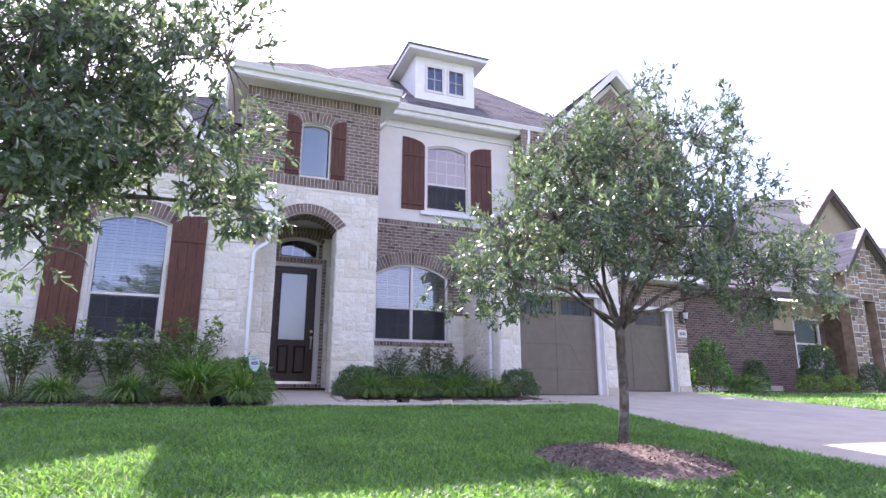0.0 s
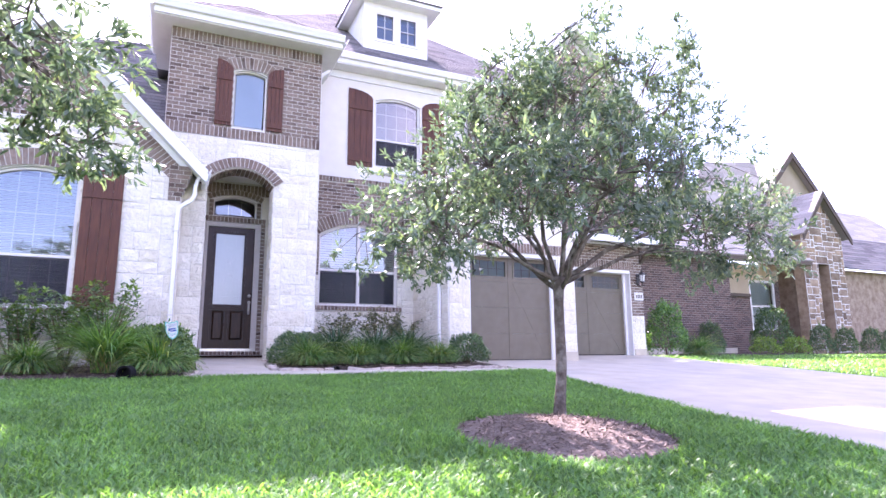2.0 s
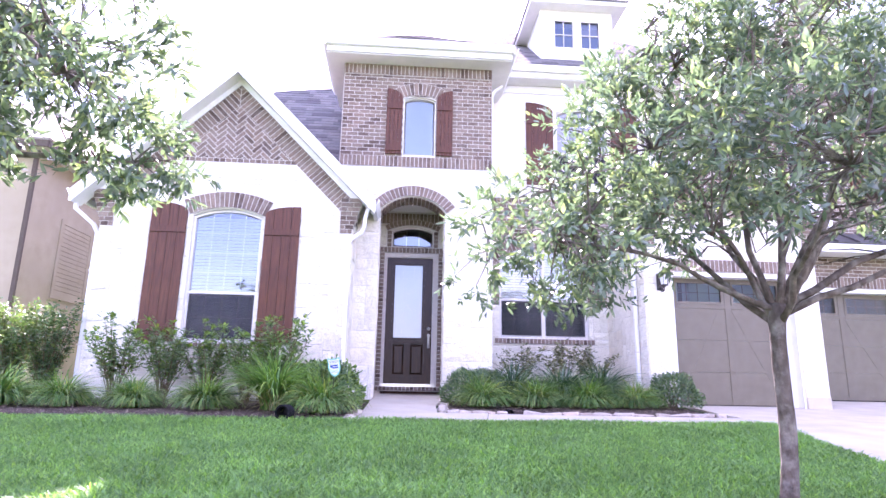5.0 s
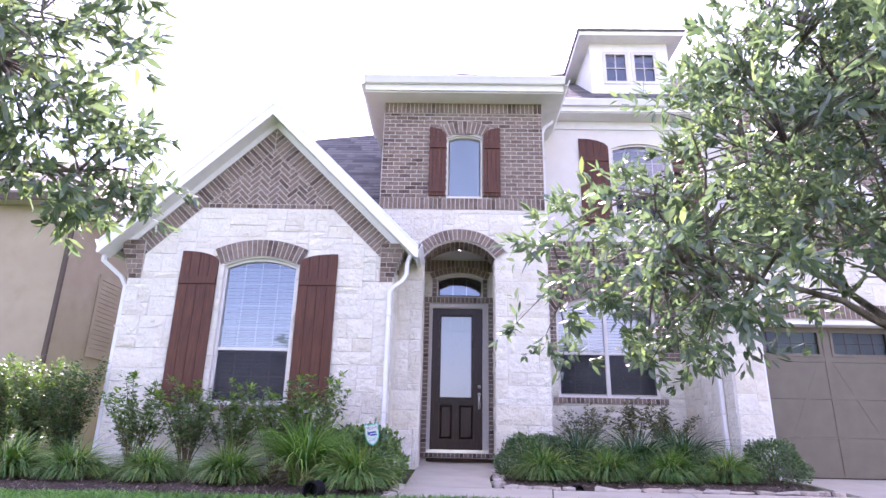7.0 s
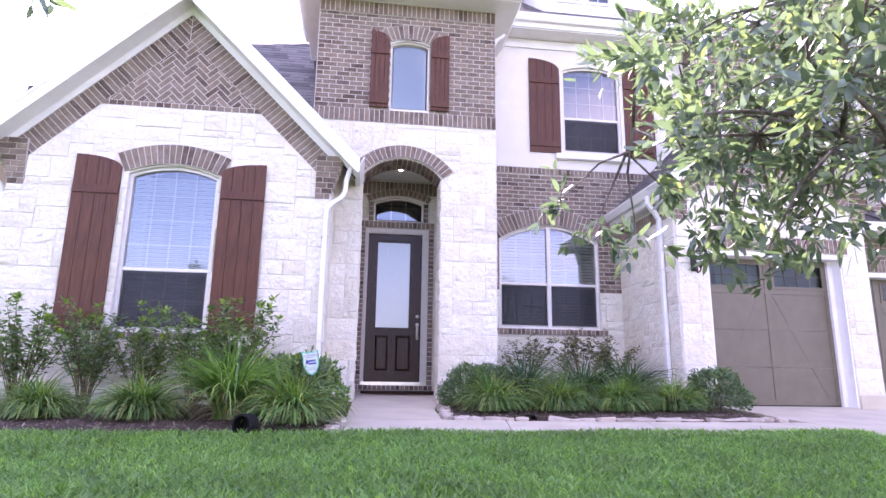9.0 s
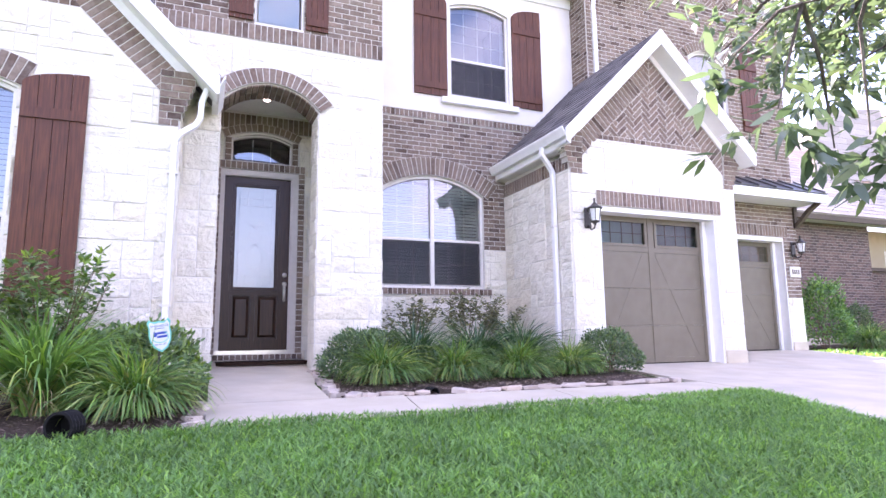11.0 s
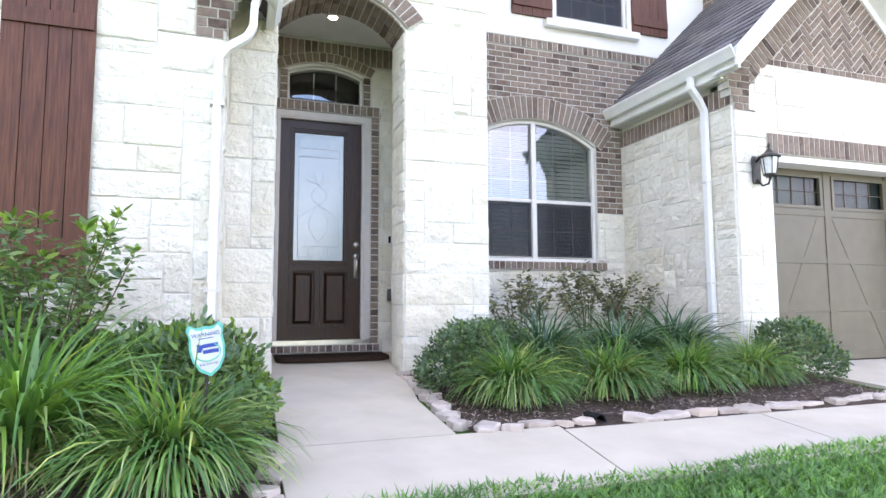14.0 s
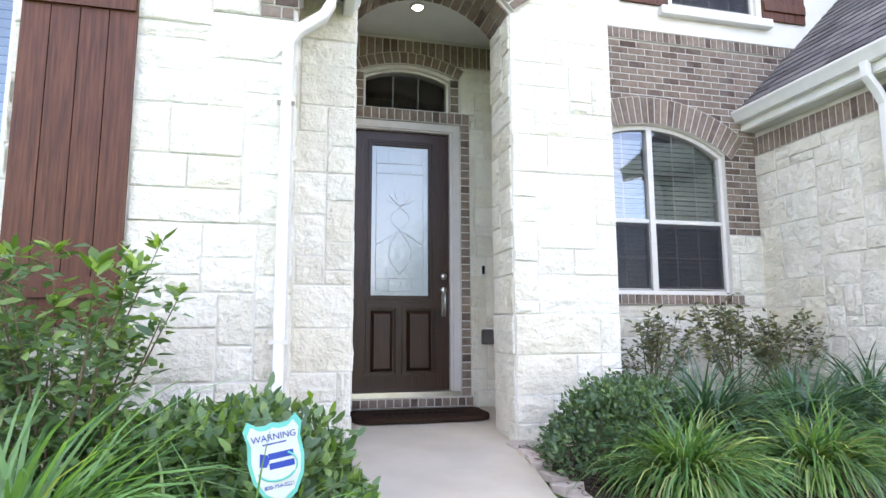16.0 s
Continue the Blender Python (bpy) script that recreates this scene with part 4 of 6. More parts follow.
for lo, hi in (((0.57, 11.62, 7.27), (4.03, 11.65, 7.46)), ((0.57, 11.66, 7.25), (4.03, 12.03, 7.28)), ((0.57, 11.65, 7.27), (0.60, 14.0, 7.46)), ((0.6, 12.03, 7.25), (0.88, 14.0, 7.28)),
               ((4.0, 11.65, 7.27), (4.03, 13.36, 7.46)), ((3.70, 12.03, 7.25), (4.0, 13.36, 7.28)), ((3.7, 12.97, 7.70), (8.6, 13.0, 7.88)), ((3.7, 13.0, 7.68), (8.6, 13.4, 7.71))):
    tagged(finish("trim_eave", boxed(lo, hi), "white_paint"), "white boxed eave trim", "trim", kind="structure")
tagged(finish("trim_frieze", boxed((4.04, 13.33, 7.50), (7.75, 13.362, 7.67)), "white_paint"), "white frieze board under the eave", "trim", kind="structure")
downspout([(3.98, 12.6, 7.36), (3.98, 12.6, 7.22), (3.82, 12.5, 7.05), (3.76, 12.45, 6.9), (3.76, 12.45, 5.2), (3.76, 12.40, 5.1)], (0, 1, 0), (6.4,))
downspout([(7.95, 12.90, 7.82), (7.95, 12.90, 7.6), (7.9, 12.87, 7.35), (7.9, 12.86, 7.1), (7.9, 12.86, 6.05), (7.9, 12.80, 5.95)], (1, 0, 0), (6.5,))

# dormer
dormer = empty("dormer", (5.96, 13.9, 8.3))
tagged(dormer, "white dormer with two windows on the main roof", "dormer", kind="structure")
DI = dormer.matrix_world.inverted()
W1, W2 = (5.43, 5.92, 8.98, 9.72, 9.72), (6.06, 6.54, 8.98, 9.72, 9.72)
bm = prism(bmesh.new(), [rect(5.12, 8.2, 6.84, 10.0), opening(*W1), opening(*W2)], -0.1, 0, DI @ FRONT(13.9))
part("face", bm, "white_paint", dormer)
part("cheek", boxed((5.12, 14.0, 8.2), (5.2, 16.2, 10.0), DI), "white_paint", dormer)
part("cheek", boxed((6.76, 14.0, 8.2), (6.84, 16.2, 10.0), DI), "white_paint", dormer)
part("eave_board", boxed((4.84, 13.6, 9.98), (7.12, 16.4, 10.12), DI), "white_paint", dormer)
for w in (W1, W2):
    a, b, c, d, _ = w
    bm = prism(bmesh.new(), [rect(a - 0.04, c - 0.04, b + 0.04, d + 0.04), rect(a + 0.03, c + 0.03, b - 0.03, d - 0.03)], -0.02, 0.02, DI @ FRONT(13.9))
    fr = part("window_frame", bm, "vinyl", dormer)
    part("pane", boxed((a, 13.93, c), (b, 13.935, d), DI), "pane_glass", fr)
    part("muntin", boxed(((a + b) / 2 - 0.008, 13.905, c), ((a + b) / 2 + 0.008, 13.925, d), DI), "vinyl", fr)
    part("muntin", boxed((a, 13.905, (c + d) / 2 - 0.008), (b, 13.925, (c + d) / 2 + 0.008), DI), "vinyl", fr)
# Dark grey sheet for the dimness behind the dormer panes.
part("backing", boxed((5.2, 14.6, 8.2), (6.76, 14.65, 10.0), DI), "dim_recess", dormer)
for c in ([(4.80, 13.56, 10.12), (7.16, 13.56, 10.12), (5.98, 14.75, 10.75)], [(4.80, 17, 10.12), (4.80, 13.56, 10.12), (5.98, 14.75, 10.75), (5.98, 17, 10.75)], [(7.16, 13.56, 10.12), (7.16, 17, 10.12), (5.98, 17, 10.75), (5.98, 14.75, 10.75)]):
    ob = roof_plane("roof", c, "", rows=False)
    ob.parent, ob.matrix_parent_inverse = dormer, DI
    del ob["category"], ob["kind"]

# ---- windows, doors and fittings ----
m, n, l, b = principled("insect_screen", 0.8)
b.inputs["Base Color"].default_value = (0.03, 0.03, 0.035, 1)
tr, mx = n.new("ShaderNodeBsdfTransparent"), n.new("ShaderNodeMixShader")
mx.inputs["Fac"].default_value = 0.55
l.new(tr.outputs["BSDF"], mx.inputs[1]), l.new(b.outputs["BSDF"], mx.inputs[2])
l.new(mx.outputs["Shader"], n["Material Output"].inputs["Surface"])


def inset(loop, d):
    return shrunk(loop, d) or loop


def lower_half(ob, m, a, b, z0, mid, screen):
    low = part("lower_sash", prism(bmesh.new(), [rect(a, z0 + 0.05, b, mid - 0.028), rect(a + 0.03, z0 + 0.08, b - 0.03, mid - 0.058)], -0.115, -0.07, m), "vinyl", ob)
    part("pane", prism(bmesh.new(), [rect(a + 0.02, z0 + 0.07, b - 0.02, mid - 0.03)], -0.098, -0.094, m), "pane_glass", low)
    if screen:
        part("insect_screen", prism(bmesh.new(), [rect(a + 0.01, z0 + 0.06, b - 0.01, mid - 0.03)], -0.064, -0.062, m), "insect_screen", low, "dark insect screen")


def window(name, y, hole, mid, cols, rows_up, rows_low, label, double=False, shade=0.0, screen=True, slats=True):
    """A vinyl sash window in an arched hole, with panes, bars, blinds and a dark box for the room behind. shade: part
    covered by a white blind.
    """
    x0, x1, z0, zs, zt = hole
    ob = tagged(empty(name, ((x0 + x1) / 2, y, z0)), label, "window", kind="structure")
    m = ob.matrix_world.inverted() @ FRONT(y)
    outer = opening(x0, x1, z0, zs, zt)
    inner = inset(outer, 0.04 if mid > z0 else 0.022)
    frame_ob = part("window_frame", prism(bmesh.new(), [outer, inner], -0.13, -0.045, m), "vinyl", ob)
    halves = [(x0 + 0.04, (x0 + x1) / 2 - 0.03), ((x0 + x1) / 2 + 0.03, x1 - 0.04)] if double else [(x0 + 0.04, x1 - 0.04)]
    if double:
        c = (x0 + x1) / 2
        part("mullion", prism(bmesh.new(), [rect(c - 0.032, z0 + 0.03, c + 0.032, zt - 0.035)], -0.125, -0.04, m), "vinyl", ob)
    for a, b in halves:
        if mid > z0:
            lower_half(ob, m, a, b, z0, mid, screen)
        if mid > z0:
            part("meeting_rail", prism(bmesh.new(), [rect(a, mid - 0.022, b, mid + 0.022)], -0.12, -0.055, m), "vinyl", ob)
        up = clip(inset(outer, 0.05), rect(a - 0.005, mid + 0.02, b + 0.005, zt + 1))
        part("pane", prism(bmesh.new(), [up], -0.088, -0.084, m), "pane_glass", ob)
        top = max(q[1] for q in up)
        for k in range(1, cols):
            x = a + (b - a) * k / cols
            hi = max((q[1] for q in up if abs(q[0] - x) < (x1 - x0) / 9), default=top) - 0.01
            part("muntin", prism(bmesh.new(), [rect(x - 0.007, mid + 0.02, x + 0.007, hi)], -0.097, -0.092, m), "vinyl", ob)
            if rows_low:
                part("muntin", prism(bmesh.new(), [rect(x - 0.008, z0 + 0.07, x + 0.008, mid - 0.05)], -0.093, -0.089, m), "vinyl", ob)
        for k in range(1, rows_up):
            z = mid + (zs - mid) * 1.05 * k / rows_up
            part("muntin", prism(bmesh.new(), [rect(a, z - 0.007, b, z + 0.007)], -0.0975, -0.0915, m), "vinyl", ob)
        for k in range(1, rows_low):
            z = z0 + (mid - z0) * k / rows_low
            part("muntin", prism(bmesh.new(), [rect(a, z - 0.006, b, z + 0.006)], -0.0935, -0.0885, m), "vinyl", ob)
        if slats:
            me = None
            z = z0 + 0.08
            while z < zt - 0.1:
                if me is None:
                    slat = part("slat", boxed((a, -0.022, -0.0015), (b, 0.022, 0.0015), pose(0, 0, 0, -52)), "blind", ob)
                    me = slat.data
                else:
                    slat = new("slat", me)
                    slat.parent = ob
                slat.matrix_local = ob.matrix_world.inverted() @ Matrix.Translation((0, y + 0.165, z))
                z += 0.055
    if shade:
        part("roller_shade", prism(bmesh.new(), [rect(x0 + 0.03, z0 + (zt - z0) * (1 - shade), x1 - 0.03, zt)], -0.19, -0.185, m), "vinyl", ob, "white drawn shade")
    # Shallow stand-in box, coloured dark so the room looks dim.
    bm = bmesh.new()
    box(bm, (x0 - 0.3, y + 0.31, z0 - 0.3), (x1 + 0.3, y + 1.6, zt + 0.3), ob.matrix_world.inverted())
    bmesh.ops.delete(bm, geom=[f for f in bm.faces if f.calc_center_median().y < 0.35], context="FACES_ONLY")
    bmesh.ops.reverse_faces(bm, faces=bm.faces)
    part("room", bm, "dim_recess", ob, "shallow dark grey box for the dim room behind the glass")
    return ob


window("window_1", YA, WIN_A, 2.685, 4, 4, 2, "tall arched white vinyl window with blinds")
window("window_2", YM, WIN_B, 3.0, 3, 3, 2, "wide arched double window with white frames and blinds", double=True)
window("window_3", YP, WIN_C, 5.42, 1, 1, 0, "narrow arched window with a drawn white shade", shade=1.0, screen=False, slats=False)
window("window_4", YM - 0.035, WIN_D, 6.15, 4, 3, 2, "arched upper window with white frame", slats=False)
window("window_5", YU, WIN_U, 6.15, 3, 3, 2, "arched upper window in the brick wall")
tr_ob = window("window_6", YM, TRANSOM, 3.97, 3, 1, 0, "dark arched transom window over the front door", screen=False, slats=False)
tagged(finish("trim_sill", boxed((5.10, 13.27, 5.30), (6.55, 13.365, 5.40), bevel=0.01), "white_paint"), "white sill band under the upper window", "trim", kind="structure")


def shutter(y, x0, x1, z0, z_out, z_in, outer_left, label):
    """Board and batten; the top curves down towards the window."""
    ob = tagged(empty("shutter", ((x0 + x1) / 2, y, z0)), label, "shutter", "window shutters")
    m = ob.matrix_world.inverted() @ FRONT(y)
    w = (x1 - x0) / 4

    def top(x):
        t = (x - x0) / (x1 - x0) if outer_left else (x1 - x) / (x1 - x0)
        return z_in + (z_out - z_in) * math.sqrt(max(0, 1 - t ** 2.2))

    for k in range(4):
        a, b = x0 + k * w + 0.003, x0 + (k + 1) * w - 0.003
        part("board", prism(bmesh.new(), [[(a, z0), (b, z0)] + [(b + (a - b) * i / 5, top(b + (a - b) * i / 5)) for i in range(6)]], 0.005, 0.032, m), "shutter_red", ob)
    h = z_in - z0
    for f in (0.10, 0.86):
        bm = prism(bmesh.new(), [rect(x0 + 0.01, z0 + f * h - 0.055, x1 - 0.01, z0 + f * h + 0.055)], 0.03, 0.052, m)
        part("batten", bm, "shutter_red", ob)
    return ob


red = "dark red-brown board and batten wooden shutter beside the window"
shutter(YA - 0.03, -2.05, -1.47, 1.88, 4.17, 4.0, True, red)
shutter(YA - 0.03, -0.205, 0.375, 1.88, 4.15, 4.0, False, red)
shutter(YP - 0.015, 1.70, 2.0, 5.44, 6.75, 6.55, True, red)
shutter(YP - 0.015, 2.65, 2.95, 5.44, 6.75, 6.55, False, red)
shutter(YM - 0.036, 4.63, 5.22, 5.42, 7.29, 7.08, True, red)
shutter(YM - 0.036, 6.47, 7.06, 5.42, 7.29, 7.08, False, red)
shutter(YU - 0.015, 11.40, 11.86, 5.42, 7.25, 7.0, False, red)

# front door
door = tagged(empty("door_1", (2.27, YM, 1.25)), "dark stained wooden front door with a tall leaded glass pane", "door", kind="structure")
DM = door.matrix_world.inverted() @ FRONT(YM)
part("door_frame", prism(bmesh.new(), [[(1.735, 1.25), (1.79, 1.25), (1.79, 3.775), (2.708, 3.775), (2.708, 1.25), (2.81, 1.25), (2.81, 3.865), (1.735, 3.865)]], -0.15, 0.012, DM), "trim_beige", door, "beige painted door frame")
part("door_frame", prism(bmesh.new(), [[(1.75, 1.25), (1.775, 1.25), (1.775, 3.79), (2.735, 3.79), (2.735, 1.25), (2.76, 1.25), (2.76, 3.82), (1.75, 3.82)]], 0.012, 0.028, DM), "trim_beige", door)
part("threshold", prism(bmesh.new(), [rect(1.74, 1.245, 2.80, 1.295)], -0.15, 0.05, DM), "nickel", door, "metal threshold")
leaf = part("leaf", prism(bmesh.new(), [rect(1.79, 1.297, 2.708, 3.775), rect(1.955, 2.18, 2.505, 3.63), rect(1.925, 1.44, 2.205, 2.075), rect(2.265, 1.44, 2.575, 2.075)], -0.085, -0.04, DM), "door_wood", door)
for grow, d in ((-0.018, -0.030), (0.012, -0.018), (0.052, -0.028)):
    part("moulding", prism(bmesh.new(), [rect(1.925 - grow * 0.6, 2.15 - grow * 0.6, 2.535 + grow * 0.6, 3.66 + grow * 0.6), rect(1.94 - grow * 0.6, 2.165 - grow * 0.6, 2.52 + grow * 0.6, 3.645 + grow * 0.6)], -0.04, d, DM), "door_wood", leaf)
part("glass", prism(bmesh.new(), [rect(1.95, 2.175, 2.51, 3.635)], -0.07, -0.06, DM), "frosted_glass", leaf, "frosted leaded glass")
for a, b in ((1.925, 2.205), (2.265, 2.575)):
    part("panel_rim", prism(bmesh.new(), [rect(a - 0.012, 1.428, b + 0.012, 2.087), rect(a + 0.010, 1.450, b - 0.010, 2.065)], -0.041, -0.024, DM), "door_wood", leaf)
    part("panel_rim", prism(bmesh.new(), [rect(a + 0.001, 1.441, b - 0.001, 2.074), rect(a + 0.020, 1.460, b - 0.020, 2.055)], -0.08, -0.044, DM), "door_wood", leaf)
    part("panel_field", prism(bmesh.new(), [rect(a - 0.001, 1.439, b + 0.001, 2.076)], -0.083, -0.075, DM), "door_wood", leaf)
    bm = bmesh.new()
    (cu, cv), vs, fs = piece_mesh(rect(a + 0.036, 1.476, b - 0.036, 2.039), 0.034, 0.030, (0, 0))
    vv = [bm.verts.new(DM @ Vector((p + cu, q + cv, r - 0.077))) for p, q, r in vs]
    for f in fs:
        bm.faces.new([vv[i] for i in f])
    part("raised_panel", bm, "door_wood", leaf)
# leading of the glass
bm = bmesh.new()
gl = lambda pts, r=0.0024: tube(bm, [DM @ Vector((x, z, -0.056)) for x, z in pts], r, 5)
gl([(2.0, 2.22), (2.46, 2.22), (2.46, 3.59), (2.0, 3.59), (2.0, 2.22)], 0.0024)
gl([(2.0, 2.34), (2.46, 2.34)]), gl([(2.0, 3.46), (2.46, 3.46)]), gl([(2.0, 3.36), (2.46, 3.36)])
gl([(2.12, 3.36), (2.12, 3.59)]), gl([(2.34, 3.36), (2.34, 3.59)]), gl([(2.12, 2.22), (2.12, 2.34)]), gl([(2.34, 2.22), (2.34, 2.34)])
for s in (-1, 1):
    for w, h in ((0.05, 0.14), (0.10, 0.12), (0.13, 0.07)):
        gl([(2.23 + s * w * math.sin(t * 1.5) * (1.0 if t < 0.8 else 1.05), 3.04 + h * t) for t in [i / 6 for i in range(7)]])
    gl([(2.23 + s * 0.09 * math.sin(math.pi * t), 3.03 - 0.22 * t) for t in [i / 8 for i in range(9)]])
    gl([(2.23 + s * 0.11 * math.sin(math.pi * t), 2.80 - 0.42 * t) for t in [i / 8 for i in range(9)]])
    gl([(2.23, 2.81), (2.23 + s * 0.23, 2.66)])
part("leading", bm, "came_metal", leaf, "dark metal leading in a leaf pattern")
handle = part("handleset", boxed((2.632, 1.985, -0.038), (2.672, 2.25, -0.028), DM, 0.004), "nickel", leaf, "brushed nickel handle set")
bm = bmesh.new()
tube(bm, [DM @ Vector(p) for p in ((2.652, 2.20, -0.03), (2.652, 2.205, 0.01), (2.652, 2.17, 0.03), (2.652, 2.09, 0.034), (2.652, 2.02, 0.012), (2.652, 2.00, -0.03))], [0.014, 0.013, 0.011, 0.011, 0.012, 0.014], 8)
part("grip", bm, "nickel", handle, smooth=True)
for z in (2.365, 2.232):
    bm = bmesh.new()
    tube(bm, [DM @ Vector(p) for p in ((2.652, z, -0.04), (2.652, z, -0.025), (2.652, z, -0.012))], [0.034, 0.034, 0.024], 16)
    part("deadbolt" if z > 2.3 else "rose", bm, "nickel", leaf, smooth=True)

# fittings by the door
bell = tagged(empty("doorbell", (3.03, 13.37, 2.36)), "slim black and white video doorbell on the stone", "doorbell")
part("body", boxed((-0.022, -0.022, 0), (0.022, 0.0, 0.12), bevel=0.006), "vinyl", bell)
part("lens", boxed((-0.014, -0.026, 0.03), (0.014, -0.02, 0.11), bevel=0.002), "black_plastic", bell)
outlet = tagged(empty("outlet_cover", (3.06, 13.37, 1.72)), "grey weatherproof outlet cover on the stone wall", "outlet")
part("cover", boxed((-0.055, -0.07, 0), (0.055, 0.0, 0.13), bevel=0.008), "roof_metal", outlet)
part("hinge", boxed((-0.05, -0.055, 0.13), (0.05, -0.01, 0.14)), "roof_metal", outlet)
light = tagged(empty("porch_light", (2.27, 12.80, 4.74)), "round lit recessed ceiling light in the porch", "ceiling light")
bm = bmesh.new()
tube(bm, [(0, 0, 0.0), (0, 0, -0.008), (0, 0, -0.012)], [0.075, 0.073, 0.062], 24)
part("rim", bm, "vinyl", light, smooth=True)
bm = bmesh.new()
tube(bm, [(0, 0, -0.011), (0, 0, -0.020)], [0.05, 0.042], 24)
part("diffuser", bm, "lamp_glow", light)
mat = tagged(empty("doormat", (2.335, 12.99, grade(12.99) + 0.035)), "dark brown coir doormat with faded letters at the threshold", "doormat")
bm = bmesh.new()
prism(bm, [[(-0.58, 0.27), (-0.58, -0.10)] + [(-0.58 + 0.16 * (1 - math.cos(k * math.pi / 12)), -0.10 - 0.17 * math.sin(k * math.pi / 12)) for k in range(1, 7)] + [(0.58 - 0.16 * (1 - math.cos(k * math.pi / 12)), -0.10 - 0.17 * math.sin(k * math.pi / 12)) for k in range(6, 0, -1)] + [(0.58, -0.10), (0.58, 0.27)]], -0.012, 0.026, Matrix.Identity(4))
part("pad", bm, "mat_fibre", mat)
for k in range(14):
    part("letter", boxed((-0.40 + k * 0.058, -0.05, 0.024), (-0.40 + k * 0.058 + 0.036, 0.03, 0.0285)), "mat_letter", mat)


# garage doors
def garage_door(name, x0, x1, y, z0, z1, wall_y, hole, label):
    ob = tagged(empty(name, ((x0 + x1) / 2, y, z0)), label, "garage door", kind="structure")
    m = ob.matrix_world.inverted() @ FRONT(y)
    h, w = (z1 - z0) / 4, x1 - x0
    cx = (x0 + x1) / 2
    for k in range(4):
        a, b = z0 + k * h + 0.0012, z0 + (k + 1) * h - 0.0012
        loops = [rect(x0, a, x1, b)]
        wins = []
        if k == 3:
            wins = [(x0 + 0.05 * w, cx - 0.05 * w), (cx + 0.05 * w, x1 - 0.05 * w)]
            loops += [rect(p, a + 0.11, q, b - 0.09) for p, q in wins]
        sec = part("section", prism(bmesh.new(), loops, -0.05, 0.0, m), "garage_paint", ob)
        for p, q in wins:
            part("pane", prism(bmesh.new(), [rect(p, a + 0.11, q, b - 0.09)], -0.03, -0.025, m), "dark_glass", sec)
            part("window_frame", prism(bmesh.new(), [rect(p - 0.03, a + 0.08, q + 0.03, b - 0.06), rect(p + 0.01, a + 0.12, q - 0.01, b - 0.10)], 0.0, 0.014, m), "garage_paint", sec)
            for i in range(1, 4):
                x = p + (q - p) * i / 4
                part("muntin", prism(bmesh.new(), [rect(x - 0.004, a + 0.11, x + 0.004, b - 0.09)], -0.024, -0.014, m), "garage_paint", sec)
            part("muntin", prism(bmesh.new(), [rect(p, (a + b) / 2 + 0.006, q, (a + b) / 2 + 0.014)], -0.0235, -0.0145, m), "garage_paint", sec)
        part("rail", prism(bmesh.new(), [rect(x0 + 0.002, a + 0.001, x1 - 0.002, a + 0.075)], 0.0, 0.007, m), "garage_paint", sec)
    for p, q in ((x0 + 0.003, x0 + 0.09), (cx - 0.05, cx + 0.05), (x1 - 0.09, x1 - 0.003)):
        part("stile", prism(bmesh.new(), [rect(p, z0 + 0.005, q, z1 - 0.005)], 0.0, 0.010, m), "garage_paint", ob)
    for s in (-1, 1):
        far = x1 - 0.1 if s > 0 else x0 + 0.1
        q = [(cx + s * 0.06, z0 + 3 * h - 0.02), (cx + s * 0.17, z0 + 3 * h - 0.02), (far, z0 + 0.10), (far - s * 0.12, z0 + 0.10)]
        part("brace", prism(bmesh.new(), [q[::-1] if area(q) < 0 else q], 0.0, 0.004, m), "garage_paint", ob)
    part("bottom_seal", prism(bmesh.new(), [rect(x0, z0 - 0.02, x1, z0 + 0.002)], -0.045, -0.005, m), "black_plastic", ob)
    hx0, hx1, _, hz, _ = hole
    d = y - wall_y
    jamb = prism(bmesh.new(), [[(hx0, z0 - 0.03), (x0 + 0.02, z0 - 0.03), (x0 + 0.02, z1 - 0.02), (x1 - 0.02, z1 - 0.02), (x1 - 0.02, z0 - 0.03), (hx1, z0 - 0.03), (hx1, hz), (hx0, hz)]], -0.1, -0.052, m)
    part("back_frame", jamb, "white_paint", ob)
    for p, q in ((hx0 + 0.002, hx0 + 0.022), (hx1 - 0.022, hx1 - 0.002)):
        part("jamb", prism(bmesh.new(), [rect(p, z0 - 0.03, q, hz - 0.002)], -0.05, d + 0.012, m), "white_paint", ob, "white painted jamb")
    part("head_trim", prism(bmesh.new(), [rect(hx0 + 0.023, hz - 0.075, hx1 - 0.023, hz - 0.002)], -0.05, d + 0.01, m), "white_paint", ob, "white painted head trim")
    for p, q in ((hx0 + 0.023, hx0 + 0.095), (hx1 - 0.095, hx1 - 0.023)):
        part("stop", prism(bmesh.new(), [rect(p, z0 - 0.03, q, hz - 0.076)], -0.045, 0.06, m), "white_paint", ob)
    return ob


garage_door("door_2", 6.80, 8.86, YG + 0.22, grade(11.6) + 0.05, 3.22, YG, GAR_1, "olive-brown carriage style garage door with small panes")
garage_door("door_3", 9.87, 12.15, YU + 0.22, grade(12.9) + 0.05, 3.26, YU, GAR_2, "olive-brown second garage door with small panes")
for p, q, y in ((8.93, 9.36, YG), (12.23, 12.62, YU)):
    tagged(finish("trim_plinth", boxed((p, y - 0.045, LOW), (q, y - 0.001, 1.20 if y < 12 else 1.28), bevel=0.01), "concrete"), "bare concrete plinth at the foot of the pier", "plinth", kind="structure")


